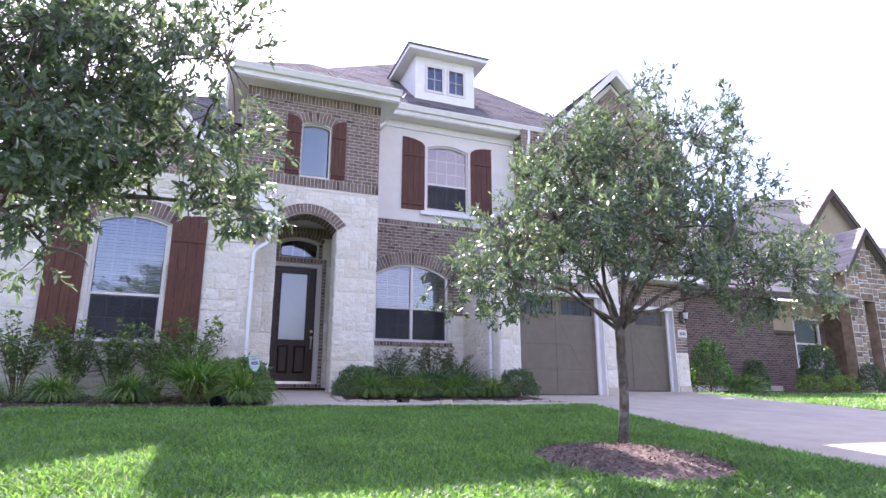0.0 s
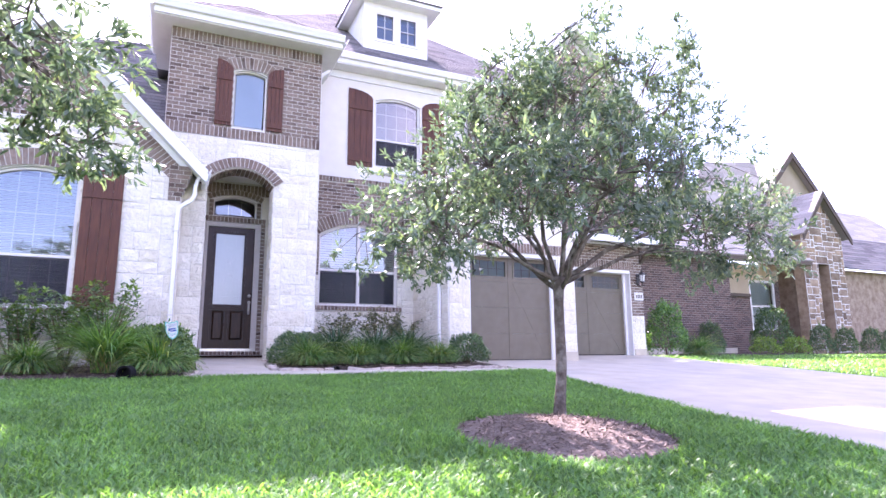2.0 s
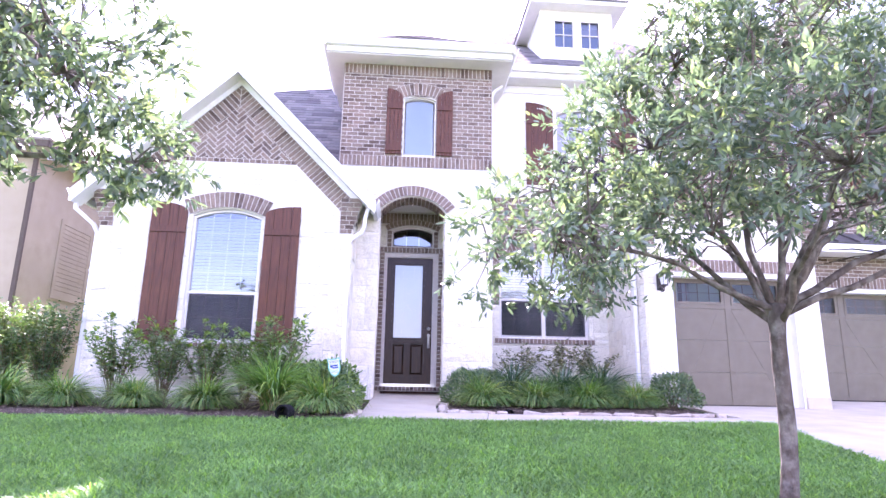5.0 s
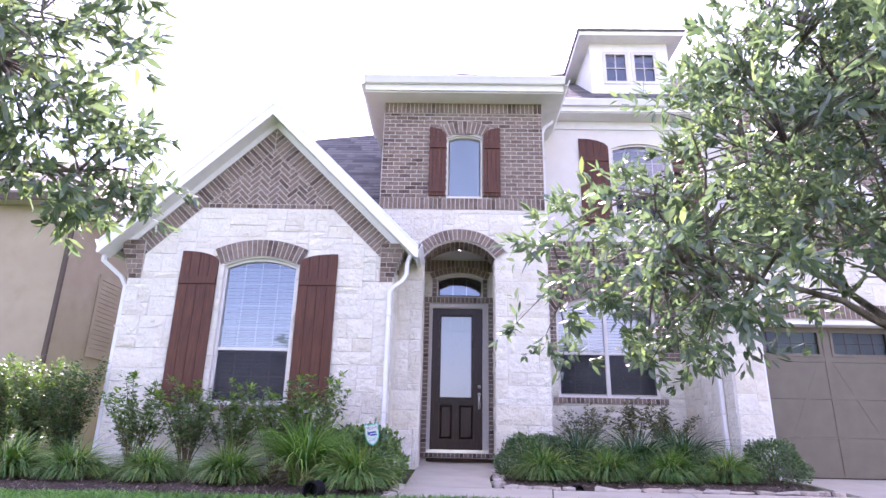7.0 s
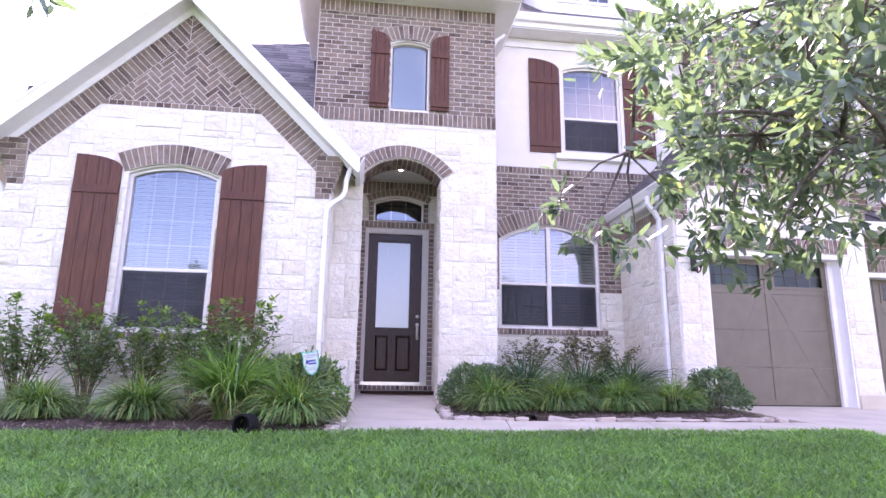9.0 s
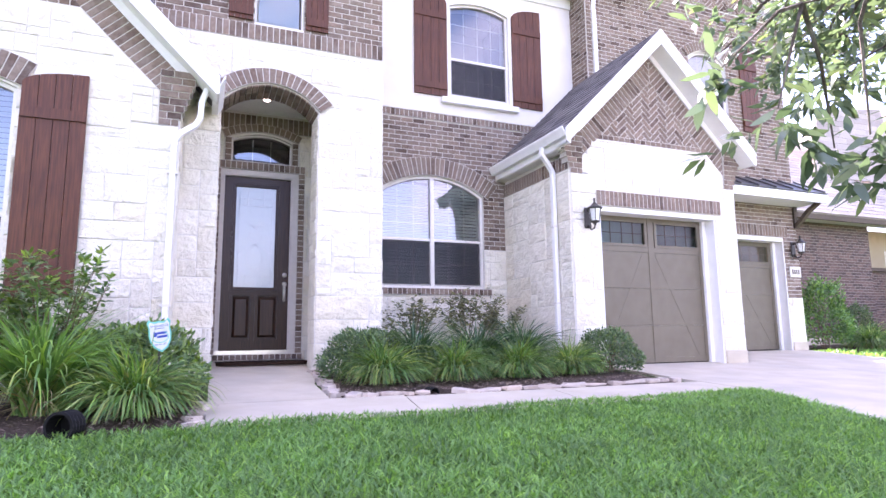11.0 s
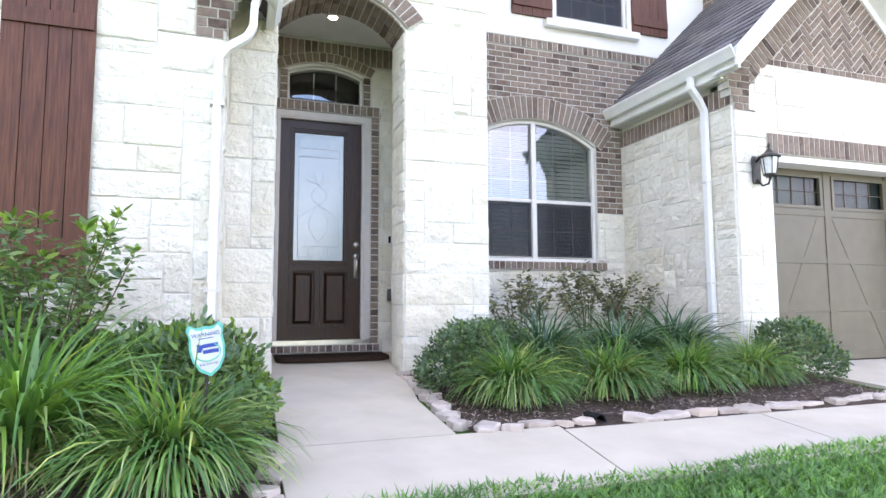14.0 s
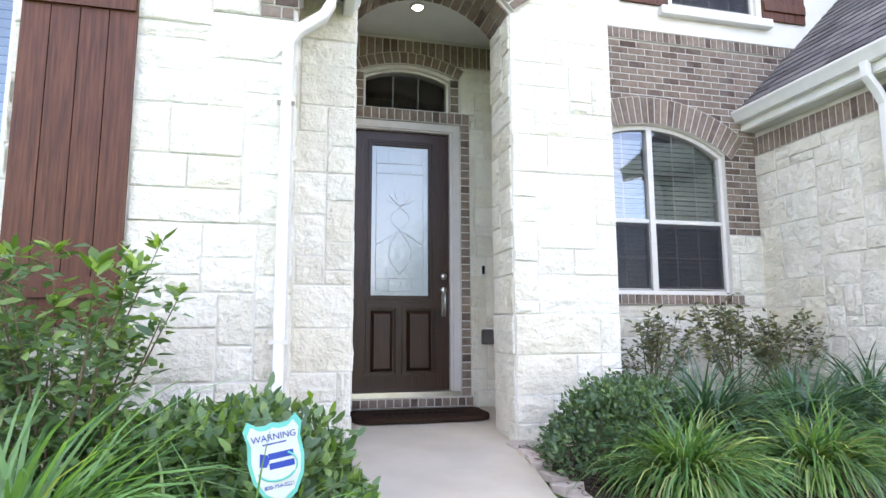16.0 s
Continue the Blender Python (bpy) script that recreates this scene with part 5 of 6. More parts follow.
def lantern(at, label):
    ob = tagged(empty("wall_lantern", at), label, "wall lamp", "garage lanterns")
    part("backplate", boxed((-0.055, -0.02, -0.16), (0.055, 0.0, 0.12), bevel=0.012), "black_iron", ob)
    bm = bmesh.new()
    tube(bm, [(0, -0.01, 0.06), (0, -0.06, 0.10), (0, -0.13, 0.11), (0, -0.17, 0.08)], 0.012, 8)
    part("arm", bm, "black_iron", ob, smooth=True)
    bm = bmesh.new()
    tube(bm, [(0, -0.02, -0.12), (0, -0.08, -0.19), (0, -0.15, -0.18), (0, -0.17, -0.13), (0, -0.145, -0.10), (0, -0.125, -0.125)], [0.010, 0.010, 0.010, 0.009, 0.008, 0.006], 8)
    part("scroll", bm, "black_iron", ob, smooth=True)
    bm = bmesh.new()
    tube(bm, [(0, -0.17, 0.22), (0, -0.17, 0.19), (0, -0.17, 0.165), (0, -0.17, 0.12), (0, -0.17, 0.09), (0, -0.17, 0.075)], [0.008, 0.016, 0.012, 0.05, 0.10, 0.105], 12)
    part("cap", bm, "black_iron", ob, "black pointed cap")
    bm = bmesh.new()
    tube(bm, [(0, -0.17, 0.07), (0, -0.17, -0.09)], [0.075, 0.052], 12)
    part("glass", bm, "lantern_glass", ob, "pale seeded glass")
    for k in range(6):
        a = k * math.pi / 3
        bm = bmesh.new()
        tube(bm, [(0.082 * math.cos(a), -0.17 + 0.082 * math.sin(a), 0.078), (0.058 * math.cos(a), -0.17 + 0.058 * math.sin(a), -0.095)], 0.005, 5)
        part("rib", bm, "black_iron", ob)
    bm = bmesh.new()
    tube(bm, [(0, -0.17, -0.09), (0, -0.17, -0.105), (0, -0.17, -0.12), (0, -0.17, -0.15)], [0.064, 0.06, 0.02, 0.008], 12)
    part("base", bm, "black_iron", ob)
    ob.scale = (1.05, 1.05, 1.05)
    return ob


mixed("lantern_glass", (0.62, 0.62, 0.58), (0.75, 0.75, 0.72), 30, 0.15, spec=0.8)
lantern((6.52, YG - 0.03, 3.10), "black iron wall lantern with pale glass beside the garage door")
lantern((12.46, YU - 0.02, 3.12), "black iron wall lantern above the house number")
num = tagged(empty("house_number", (12.46, YU - 0.016, 2.54)), "pale stone house number plaque on the brick", "house number")
part("plaque", boxed((-0.15, -0.025, 0), (0.15, 0.0, 0.21), bevel=0.006), "plaque", num)
for k in range(4):
    part("digit", boxed((-0.10 + k * 0.055, -0.029, 0.06), (-0.10 + k * 0.055 + 0.03, -0.024, 0.15)), "dark_wood", num)
brk = tagged(empty("bracket", (12.60, 12.88, 3.55)), "dark curved wooden bracket under the pent roof", "bracket")
bm = bmesh.new()
sweep(bm, [(0, 0.0, 0.0), (0, -0.12, 0.10), (0, -0.30, 0.27), (0, -0.55, 0.42)], 0.09, 0.07)
part("brace", bm, "dark_wood", brk)
part("post", boxed((-0.045, -0.035, -0.02), (0.045, 0.0, 0.45)), "dark_wood", brk)

# security sign
sign = tagged(empty("yard_sign", (1.25, 9.74, 0.85), 6), "white shield yard sign with a teal rim among the leaves", "yard sign")


def shield(s):
    half = [(0.0, 0.116), (0.022, 0.110), (0.046, 0.112), (0.070, 0.130), (0.085, 0.104), (0.076, 0.066), (0.081, 0.010), (0.073, -0.045), (0.046, -0.096), (0.0, -0.128)]
    return [(-x * s, z * s) for x, z in half[1:-1]] + [(x * s, z * s) for x, z in half[::-1]]


SM = Matrix(((1, 0, 0, 0), (0, 0, -1, 0), (0, 1, 0, 0.635), (0, 0, 0, 1))) @ pose(0, 0, 0, 0, 0, 9)
part("post", boxed((-0.007, 0.002, 0), (0.007, 0.012, 0.72)), "black_iron", sign)
part("rim", prism(bmesh.new(), [shield(1.0)], 0.0, 0.006, SM), "sign_teal", sign, "teal shield rim")
part("face", prism(bmesh.new(), [shield(0.87)], 0.006, 0.0085, SM), "sign_white", sign)


def lettering(text, at, size, material, parent, tilt=0.0):
    cu = bpy.data.curves.new("lettering", "FONT")
    cu.body, cu.size, cu.align_x, cu.extrude = text, size, "CENTER", 0.0008
    cu.materials.append(MAT[material])
    ob = new("lettering", cu)
    ob.parent = parent
    ob.matrix_local = SM @ Matrix.Translation((*at, 0.0092)) @ pose(0, 0, 0, 0, 0, tilt)


lettering("WARNING", (0, 0.066), 0.0265, "sign_blue", sign)
lettering("800-754-0221", (0, -0.072), 0.0155, "sign_blue", sign)
for z, a, b, h in ((0.056, -0.034, 0.034, 0.004), (0.020, -0.022, 0.050, 0.018), (-0.008, -0.022, 0.050, 0.018)):
    part("text_bar", prism(bmesh.new(), [rect(a, z - h / 2, b, z + h / 2)], 0.0085, 0.0095, SM), "sign_blue", sign)
part("emblem", prism(bmesh.new(), [[(-0.050, -0.004), (-0.030, -0.008), (-0.020, 0.008), (-0.024, 0.026), (-0.044, 0.034)]], 0.0085, 0.0096, SM), "sign_blue", sign)
bm = bmesh.new()
tube(bm, [SM @ Vector((0.058 * math.cos(t), -0.010 + 0.042 * math.sin(t), 0.009)) for t in [math.pi * (1.1 + 1.2 * i / 14) for i in range(15)]], 0.0035, 5)
part("swoosh", bm, "sign_teal", sign)

# ---- neighbouring houses ----
m, n, l, b = principled("far_brick", 0.9, spec=0.15)
bt = n.new("ShaderNodeTexBrick")
bt.inputs["Scale"].default_value = 1.0
bt.inputs["Brick Width"].default_value, bt.inputs["Row Height"].default_value, bt.inputs["Mortar Size"].default_value = 0.21, 0.077, 0.006
bt.inputs["Color1"].default_value, bt.inputs["Color2"].default_value, bt.inputs["Mortar"].default_value = (0.155, 0.10, 0.078, 1), (0.075, 0.055, 0.048, 1), (0.26, 0.225, 0.19, 1)
mp, tc = n.new("ShaderNodeMapping"), n.new("ShaderNodeTexCoord")
mp.inputs["Rotation"].default_value = (radians(90), 0, 0)
l.new(tc.outputs["Object"], mp.inputs["Vector"]), l.new(mp.outputs["Vector"], bt.inputs["Vector"])
l.new(bt.outputs["Color"], b.inputs["Base Color"])

nr = tagged(empty("neighbour_house", (20, 15.5, 1.0)), "brick house next door with a brown stone porch gable", "house")
NI = nr.matrix_world.inverted()
WN = (20.95, 22.35, 2.0, 3.9, 3.9)
part("wall", boxed((13.9, 15.5, 0.7), (19.0, 15.8, 4.5), NI), "far_brick", nr)
part("plinth", boxed((13.9, 15.46, 0.7), (19.04, 15.5, 1.35), NI), "concrete", nr)
part("wall", boxed((18.7, 15.8, 0.7), (19.0, 16.6, 4.5), NI), "far_brick", nr)
for lo, hi, mt in (((19.0, 0.7), (20.95, 3.3), "far_brick"), ((20.95, 0.7), (22.35, 2.0), "far_brick"), ((22.35, 0.7), (22.6, 3.9), "far_brick"), ((19.0, 3.3), (20.95, 3.9), "tan_stucco"), ((19.0, 3.9), (22.6, 4.5), "tan_stucco")):
    part("wall", boxed((lo[0], 16.3, lo[1]), (hi[0], 16.6, hi[1]), NI), mt, nr)
part("sill", boxed((19.0, 16.2, 3.25), (20.9, 16.3, 3.36), NI), "dark_wood", nr)
part("wall", boxed((13.9, 15.8, 0.7), (14.2, 28, 4.5), NI), "far_brick", nr)
part("fascia", boxed((13.5, 15.05, 4.38), (22.9, 15.10, 4.58), NI), "dark_wood", nr)
part("soffit", boxed((13.5, 15.1, 4.40), (22.9, 15.5, 4.43), NI), "white_paint", nr)
wf = part("window", prism(bmesh.new(), [opening(*WN), rect(21.03, 2.08, 22.27, 3.82)], -0.1, -0.02, NI @ FRONT(16.3)), "vinyl", nr)
part("pane", prism(bmesh.new(), [rect(21.0, 2.05, 22.3, 3.85)], -0.08, -0.07, NI @ FRONT(16.3)), "pane_glass", wf)
part("rail", prism(bmesh.new(), [rect(21.0, 2.88, 22.3, 2.96)], -0.08, -0.03, NI @ FRONT(16.3)), "vinyl", wf)
part("blind", prism(bmesh.new(), [rect(20.95, 2.0, 22.35, 3.9)], -0.25, -0.23, NI @ FRONT(16.3)), "blind", wf)


def child_roof(parent, corners, material="grey_shingle", name="roof"):
    ob = roof_plane(name, corners, "", rows=True, exposure=0.22, material=material, width=0.9)
    ob.parent, ob.matrix_parent_inverse = parent, parent.matrix_world.inverted()
    del ob["category"], ob["kind"]


child_roof(nr, [(13.4, 15.02, 4.55), (23.0, 15.02, 4.55), (21.5, 19.0, 8.1), (17.2, 19.0, 8.1)])
child_roof(nr, [(13.4, 28, 4.55), (13.4, 15.02, 4.55), (17.2, 19.0, 8.1), (17.2, 28, 8.1)])
child_roof(nr, [(19.5, 17.2, 6.4), (23.1, 16.6, 6.2), (23.1, 17.2, 9.1), (20.5, 18.2, 8.7)])
part("gable_wall", prism(bmesh.new(), [[(22.8, 4.5), (26.6, 4.5), (26.6, 7.4), (24.7, 9.4), (22.8, 7.4)]], -0.2, 0, NI @ FRONT(16.9)), "tan_stucco", nr)
child_roof(nr, [(22.4, 24, 7.1), (22.4, 16.6, 7.1), (24.7, 16.6, 9.6), (24.7, 24, 9.6)])
child_roof(nr, [(27.0, 16.6, 7.1), (27.0, 24, 7.1), (24.7, 24, 9.6), (24.7, 16.6, 9.6)])
for s in (-1, 1):
    q = [(24.7, 9.6), (24.7 + s * 2.3, 7.1), (24.7 + s * 2.3, 6.8), (24.7, 9.3)]
    part("rake_board", prism(bmesh.new(), [q[::s]], 0, 0.05, NI @ FRONT(16.62)), "dark_wood", nr)
GABLE = [(22.6, 0.7), (24.95, 0.7), (24.95, 5.6), (23.78, 7.1), (22.6, 5.6)]
porch = part("porch_wall", prism(bmesh.new(), [GABLE, [(23.4, 0.71), (24.05, 0.71), (24.05, 4.5), (23.4, 4.5)]], -0.4, 0, NI @ FRONT(15.2)), "brown_stone", nr)
polys = [clip(rect(*q), GABLE) for q in cut_holes(ashlar(22.6, 0.7, 24.95, 7.1, rng, 0.10), [(23.4, 0, 24.05, 4.5)])]
lay(porch, NI @ FRONT(15.2), [p for p in polys if len(p) > 2 and area(p) > 0.008], 0.03, "brown_stone", "stone", 0.012, 0.01, 0.008, 260)
for a, b in ((22.6, 22.9), (24.65, 24.95)):
    part("porch_side", boxed((a, 15.61, 0.7), (b, 17.0, 5.6), NI), "brown_stone", nr)
part("porch_back", boxed((22.6, 17.0, 0.7), (24.95, 17.1, 5.6), NI), "dim_recess", nr)
part("porch_ceiling", boxed((22.9, 15.61, 4.6), (24.65, 17.0, 4.7), NI), "white_paint", nr)
part("door", boxed((23.2, 16.9, 1.0), (24.2, 16.99, 3.4), NI), "door_wood", nr)
child_roof(nr, [(22.35, 17.6, 5.55), (22.35, 14.9, 5.55), (23.78, 14.9, 7.36), (23.78, 17.6, 7.36)])
child_roof(nr, [(25.2, 14.9, 5.55), (25.2, 17.6, 5.55), (23.78, 17.6, 7.36), (23.78, 14.9, 7.36)])
for s in (-1, 1):
    q = [(23.78, 7.32), (23.78 + s * 1.42, 5.52), (23.78 + s * 1.42, 5.30), (23.78, 7.06)]
    part("rake_board", prism(bmesh.new(), [q[::s]], 0, 0.05, NI @ FRONT(14.95)), "dark_wood", nr)
part("wall", boxed((24.95, 16.4, 0.7), (36, 16.7, 4.6), NI), "brown_stone", nr)
child_roof(nr, [(25.0, 15.9, 4.6), (36.5, 15.9, 4.6), (36.5, 18.4, 6.6), (26.6, 18.4, 6.6)], "shingle")
child_roof(nr, [(27.0, 19.5, 6.0), (42.0, 19.5, 6.0), (42.0, 24, 10.0), (32.0, 24, 10.0)])

nl = tagged(empty("neighbour_house", (-7, 14, 1.0)), "tan stucco house next door with a grey hip roof", "house")
LI = nl.matrix_world.inverted()
part("wall", prism(bmesh.new(), [rect(-16, 0.7, -5.66, 6.05)], -0.3, 0, LI @ FRONT(14.0)), "tan_stucco", nl)
part("wall", prism(bmesh.new(), [rect(14.3, 0.7, 28, 6.05)], -0.3, 0, LI @ RIGHTSIDE(-5.66)), "tan_stucco", nl)
part("corner_pipe", boxed((-5.70, 13.93, 0.9), (-5.62, 13.99, 5.95), LI), "dark_wood", nl)
part("fascia", boxed((-16.4, 13.62, 5.93), (-5.28, 13.66, 6.12), LI), "dark_wood", nl)
part("fascia", boxed((-5.31, 13.66, 5.93), (-5.27, 28.4, 6.12), LI), "dark_wood", nl)
part("soffit", boxed((-16.4, 13.66, 5.95), (-5.31, 28.4, 5.98), LI), "trim_beige", nl)
child_roof(nl, [(-16.4, 13.6, 6.1), (-5.25, 13.6, 6.1), (-6.95, 17.0, 8.4), (-13, 17.0, 8.4)])
child_roof(nl, [(-5.25, 13.6, 6.1), (-5.25, 28, 6.1), (-6.95, 25, 8.4), (-6.95, 17.0, 8.4)])
for y in (18.6, 22.4):
    part("roof_vent", boxed((-6.95, y, 8.30), (-6.70, y + 0.5, 8.52), LI, 0.02), "black_iron", nl)
sw = part("window", prism(bmesh.new(), [rect(15.2, 3.0, 16.6, 4.8), rect(15.3, 3.1, 16.5, 4.7)], 0.0, 0.03, LI @ RIGHTSIDE(-5.66)), "tan_stucco", nl)
for k in range(16):
    part("slat", prism(bmesh.new(), [rect(15.3, 3.1 + k * 0.1, 16.5, 3.185 + k * 0.1)], 0.004, 0.02, LI @ RIGHTSIDE(-5.66)), "tan_stucco", sw)

# ---- beds ----
def bed(name, xs, ys, lift, label):
    bm = bmesh.new()
    cols = 9
    rows = [[(a + (b - a) * i / (cols - 1), y) for i in range(cols)] for (a, b), y in zip(xs, ys)]
    vs = [[bm.verts.new((x, y, grade(y) + lift * (0.35 if i in (0, cols - 1) or j in (0, len(ys) - 1) else 1) + 0.02 * noise.noise((x * 2, y * 2, 3)))) for i, (x, y) in enumerate(r)] for j, r in enumerate(rows)]
    for a, b in zip(vs, vs[1:]):
        for i in range(cols - 1):
            bm.faces.new((a[i], a[i + 1], b[i + 1], b[i]))
    return tagged(finish(name, bm, "mulch", True), label, "mulch bed", kind="structure")


bed("ground_bed_right", [(2.78, 6.70), (2.80, 6.75), (2.90, 6.72), (2.95, 6.70), (2.98, 6.68)], [10.055, 10.5, 11.2, 11.48, 11.9], 0.05, "dark shredded mulch bed beside the walk")
bed("ground_bed_back", [(3.55, 6.32), (3.55, 6.30), (3.6, 6.29)], [11.9, 12.6, 13.42], 0.045, "dark shredded mulch bed under the window")
bed("ground_bed_left", [(-4.6, 1.56), (-4.5, 1.56), (-4.5, 1.58), (-4.5, 1.60), (-4.5, 1.62)], [9.04, 9.4, 10.2, 10.9, 11.42], 0.05, "dark shredded mulch bed along the front wall")
bed("ground_bed_strip", [(13.6, 15.6), (13.7, 22), (13.9, 29), (13.9, 30)], [12.8, 13.6, 14.4, 15.5], 0.04, "mulch bed of the house next door")

RING = (4.10, 4.62, 0.86)
bm = bmesh.new()
rings = []
for k in range(7):
    r = RING[2] * k / 6
    rings.append([bm.verts.new((RING[0] + r * math.cos(a) * (1 + 0.05 * math.sin(3 * a)), RING[1] + r * math.sin(a), grade(RING[1] + r * math.sin(a)) + 0.09 * (1 - (k / 6) ** 2) + 0.012 + 0.02 * noise.noise((r * math.cos(a) * 3, r * math.sin(a) * 3, 1)))) for a in [2 * math.pi * i / 28 for i in range(28)]] if k else [bm.verts.new((RING[0], RING[1], grade(RING[1]) + 0.10))])
for i in range(28):
    bm.faces.new((rings[0][0], rings[1][i], rings[1][(i + 1) % 28]))
for a, b in zip(rings[1:], rings[2:]):
    for i in range(28):
        bm.faces.new((a[i], b[i], b[(i + 1) % 28], a[(i + 1) % 28]))
tagged(finish("ground_tree_ring", bm, "mulch_chip", True), "round mound of pale mulch around the tree", "mulch ring", kind="structure")

NP = np.random.default_rng(5)


def fast_mesh(name, verts, faces_quads, faces_tris, material):
    """A mesh from arrays of vertices, quads and triangles."""
    me = bpy.data.meshes.new(name)
    nv, nq, nt = len(verts), len(faces_quads), len(faces_tris)
    me.vertices.add(nv)
    me.vertices.foreach_set("co", verts.astype(np.float32).ravel())
    loops = np.concatenate([faces_quads.ravel(), faces_tris.ravel()]).astype(np.int32)
    me.loops.add(len(loops))
    me.loops.foreach_set("vertex_index", loops)
    me.polygons.add(nq + nt)
    starts = np.concatenate([np.arange(nq) * 4, nq * 4 + np.arange(nt) * 3]).astype(np.int32)
    me.polygons.foreach_set("loop_start", starts)
    me.update(calc_edges=True)
    me.validate()
    me.materials.append(MAT[material])
    return me


def unit(a):
    return a / np.maximum(np.linalg.norm(a, axis=1, keepdims=True), 1e-9)


def leaf_mesh(name, p, d, nrm, length, width, bend, material):
    """Leaves as folded blades: p base points, d directions, nrm facing."""
    d = unit(d)
    s = unit(np.cross(d, nrm))
    nn = np.cross(s, d)
    L, W, B = length[:, None], width[:, None], bend[:, None]
    pts = np.stack([p, p + d * L * 0.35 - s * W * 0.5 + nn * W * 0.12, p + d * L * 0.35 + s * W * 0.5 + nn * W * 0.12,
                    p + d * L * 0.72 - s * W * 0.38 - nn * B * 0.4, p + d * L * 0.72 + s * W * 0.38 - nn * B * 0.4, p + d * L - nn * B], 1)
    k = len(p)
    o = (np.arange(k) * 6)[:, None]
    tris = np.concatenate([o + [0, 2, 1], o + [3, 4, 5]])
    quads = o + [1, 2, 4, 3]
    return fast_mesh(name, pts.reshape(-1, 3), quads, tris, material)


def chips(name, count, place, label, material="mulch_chip", size=0.045):
    p = np.array([place() for _ in range(count)])
    d = NP.normal(size=(count, 3)) * (1, 1, 0.25)
    me = leaf_mesh(name, p, d, np.tile((0, 0, 1.0), (count, 1)) + NP.normal(size=(count, 3)) * 0.3, NP.uniform(0.4, 1.3, count) * size, NP.uniform(0.006, 0.014, count), NP.normal(size=count) * 0.004, material)
    tagged(new(name, me), label, "mulch", kind="stuff")


def in_bed(x0, x1, y0, y1, lift=0.055):
    def place():
        x, y = NP.uniform(x0, x1), NP.uniform(y0, y1)
        return (x, y, grade(y) + lift)
    return place


def in_ring():
    a, r = NP.uniform(0, 6.283), RING[2] * math.sqrt(NP.uniform(0, 1)) * 1.03
    x, y = RING[0] + r * math.cos(a), RING[1] + r * math.sin(a)
    return (x, y, grade(y) + 0.02 + 0.095 * max(0, 1 - (r / RING[2]) ** 2))


chips("mulch_chips", 5500, in_bed(2.8, 6.65, 10.18, 11.9), "shredded dark bark mulch")
chips("mulch_chips", 6000, in_bed(-3.0, 1.55, 9.10, 11.35), "shredded dark bark mulch")
chips("mulch_chips", 6000, in_ring, "shredded pale bark mulch around the tree", size=0.055)

# edging stones
stone_rng = random.Random(8)


def edging(x, y, turn, w, d):
    bm = bmesh.new()
    k = stone_rng.choice((5, 6, 6, 7))
    ring = [(w / 2 * math.cos(a) * stone_rng.uniform(0.82, 1.25), d / 2 * math.sin(a) * stone_rng.uniform(0.75, 1.3)) for a in [2 * math.pi * (i + stone_rng.uniform(-0.25, 0.25)) / k + 0.3 for i in range(k)]]
    h = stone_rng.uniform(0.018, 0.040)
    lo = [bm.verts.new((p, q, -0.03)) for p, q in ring]
    up = [bm.verts.new((p, q, h - 0.008)) for p, q in ring]
    tp = [bm.verts.new((p * 0.93, q * 0.91, h + stone_rng.uniform(-0.008, 0.008))) for p, q in ring]
    for a, b in ((lo, up), (up, tp)):
        for i in range(k):
            bm.faces.new((a[i], a[(i + 1) % k], b[(i + 1) % k], b[i]))
    bm.faces.new(tp), bm.faces.new(lo[::-1])
    ob = finish("edging_stone", bm, "edging_stone")
    ob.matrix_world = pose(x, y, grade(y) + 0.02, stone_rng.uniform(-8, 8), stone_rng.uniform(-7, 7), turn)
    tagged(ob, "rough tan flagstone edging the mulch bed", "edging stone", "edging stones")


x = 2.80
while x < 6.75:
    w = stone_rng.uniform(0.13, 0.34)
    if not 3.60 < x + w / 2 < 3.78:
        edging(x + w / 2, 10.16 + 0.05 * max(0, x - 5) + stone_rng.uniform(-0.02, 0.02), stone_rng.uniform(-22, 22), w, stone_rng.uniform(0.11, 0.2))
    x += w * 0.98
y = 10.25
while y < 12.0:
    w = stone_rng.uniform(0.14, 0.26)
    edging(2.76 + 0.05 * (y - 10.25), y + w / 2, 88 + stone_rng.uniform(-10, 10), w, stone_rng.uniform(0.13, 0.19))
    y += w
for px, py, w in ((1.52, 9.30, 0.3), (1.50, 9.50, 0.2), (1.55, 9.72, 0.24), (1.54, 9.95, 0.22), (1.55, 10.18, 0.2)):
    edging(px, py, 90 + stone_rng.uniform(-25, 25), w, 0.17)


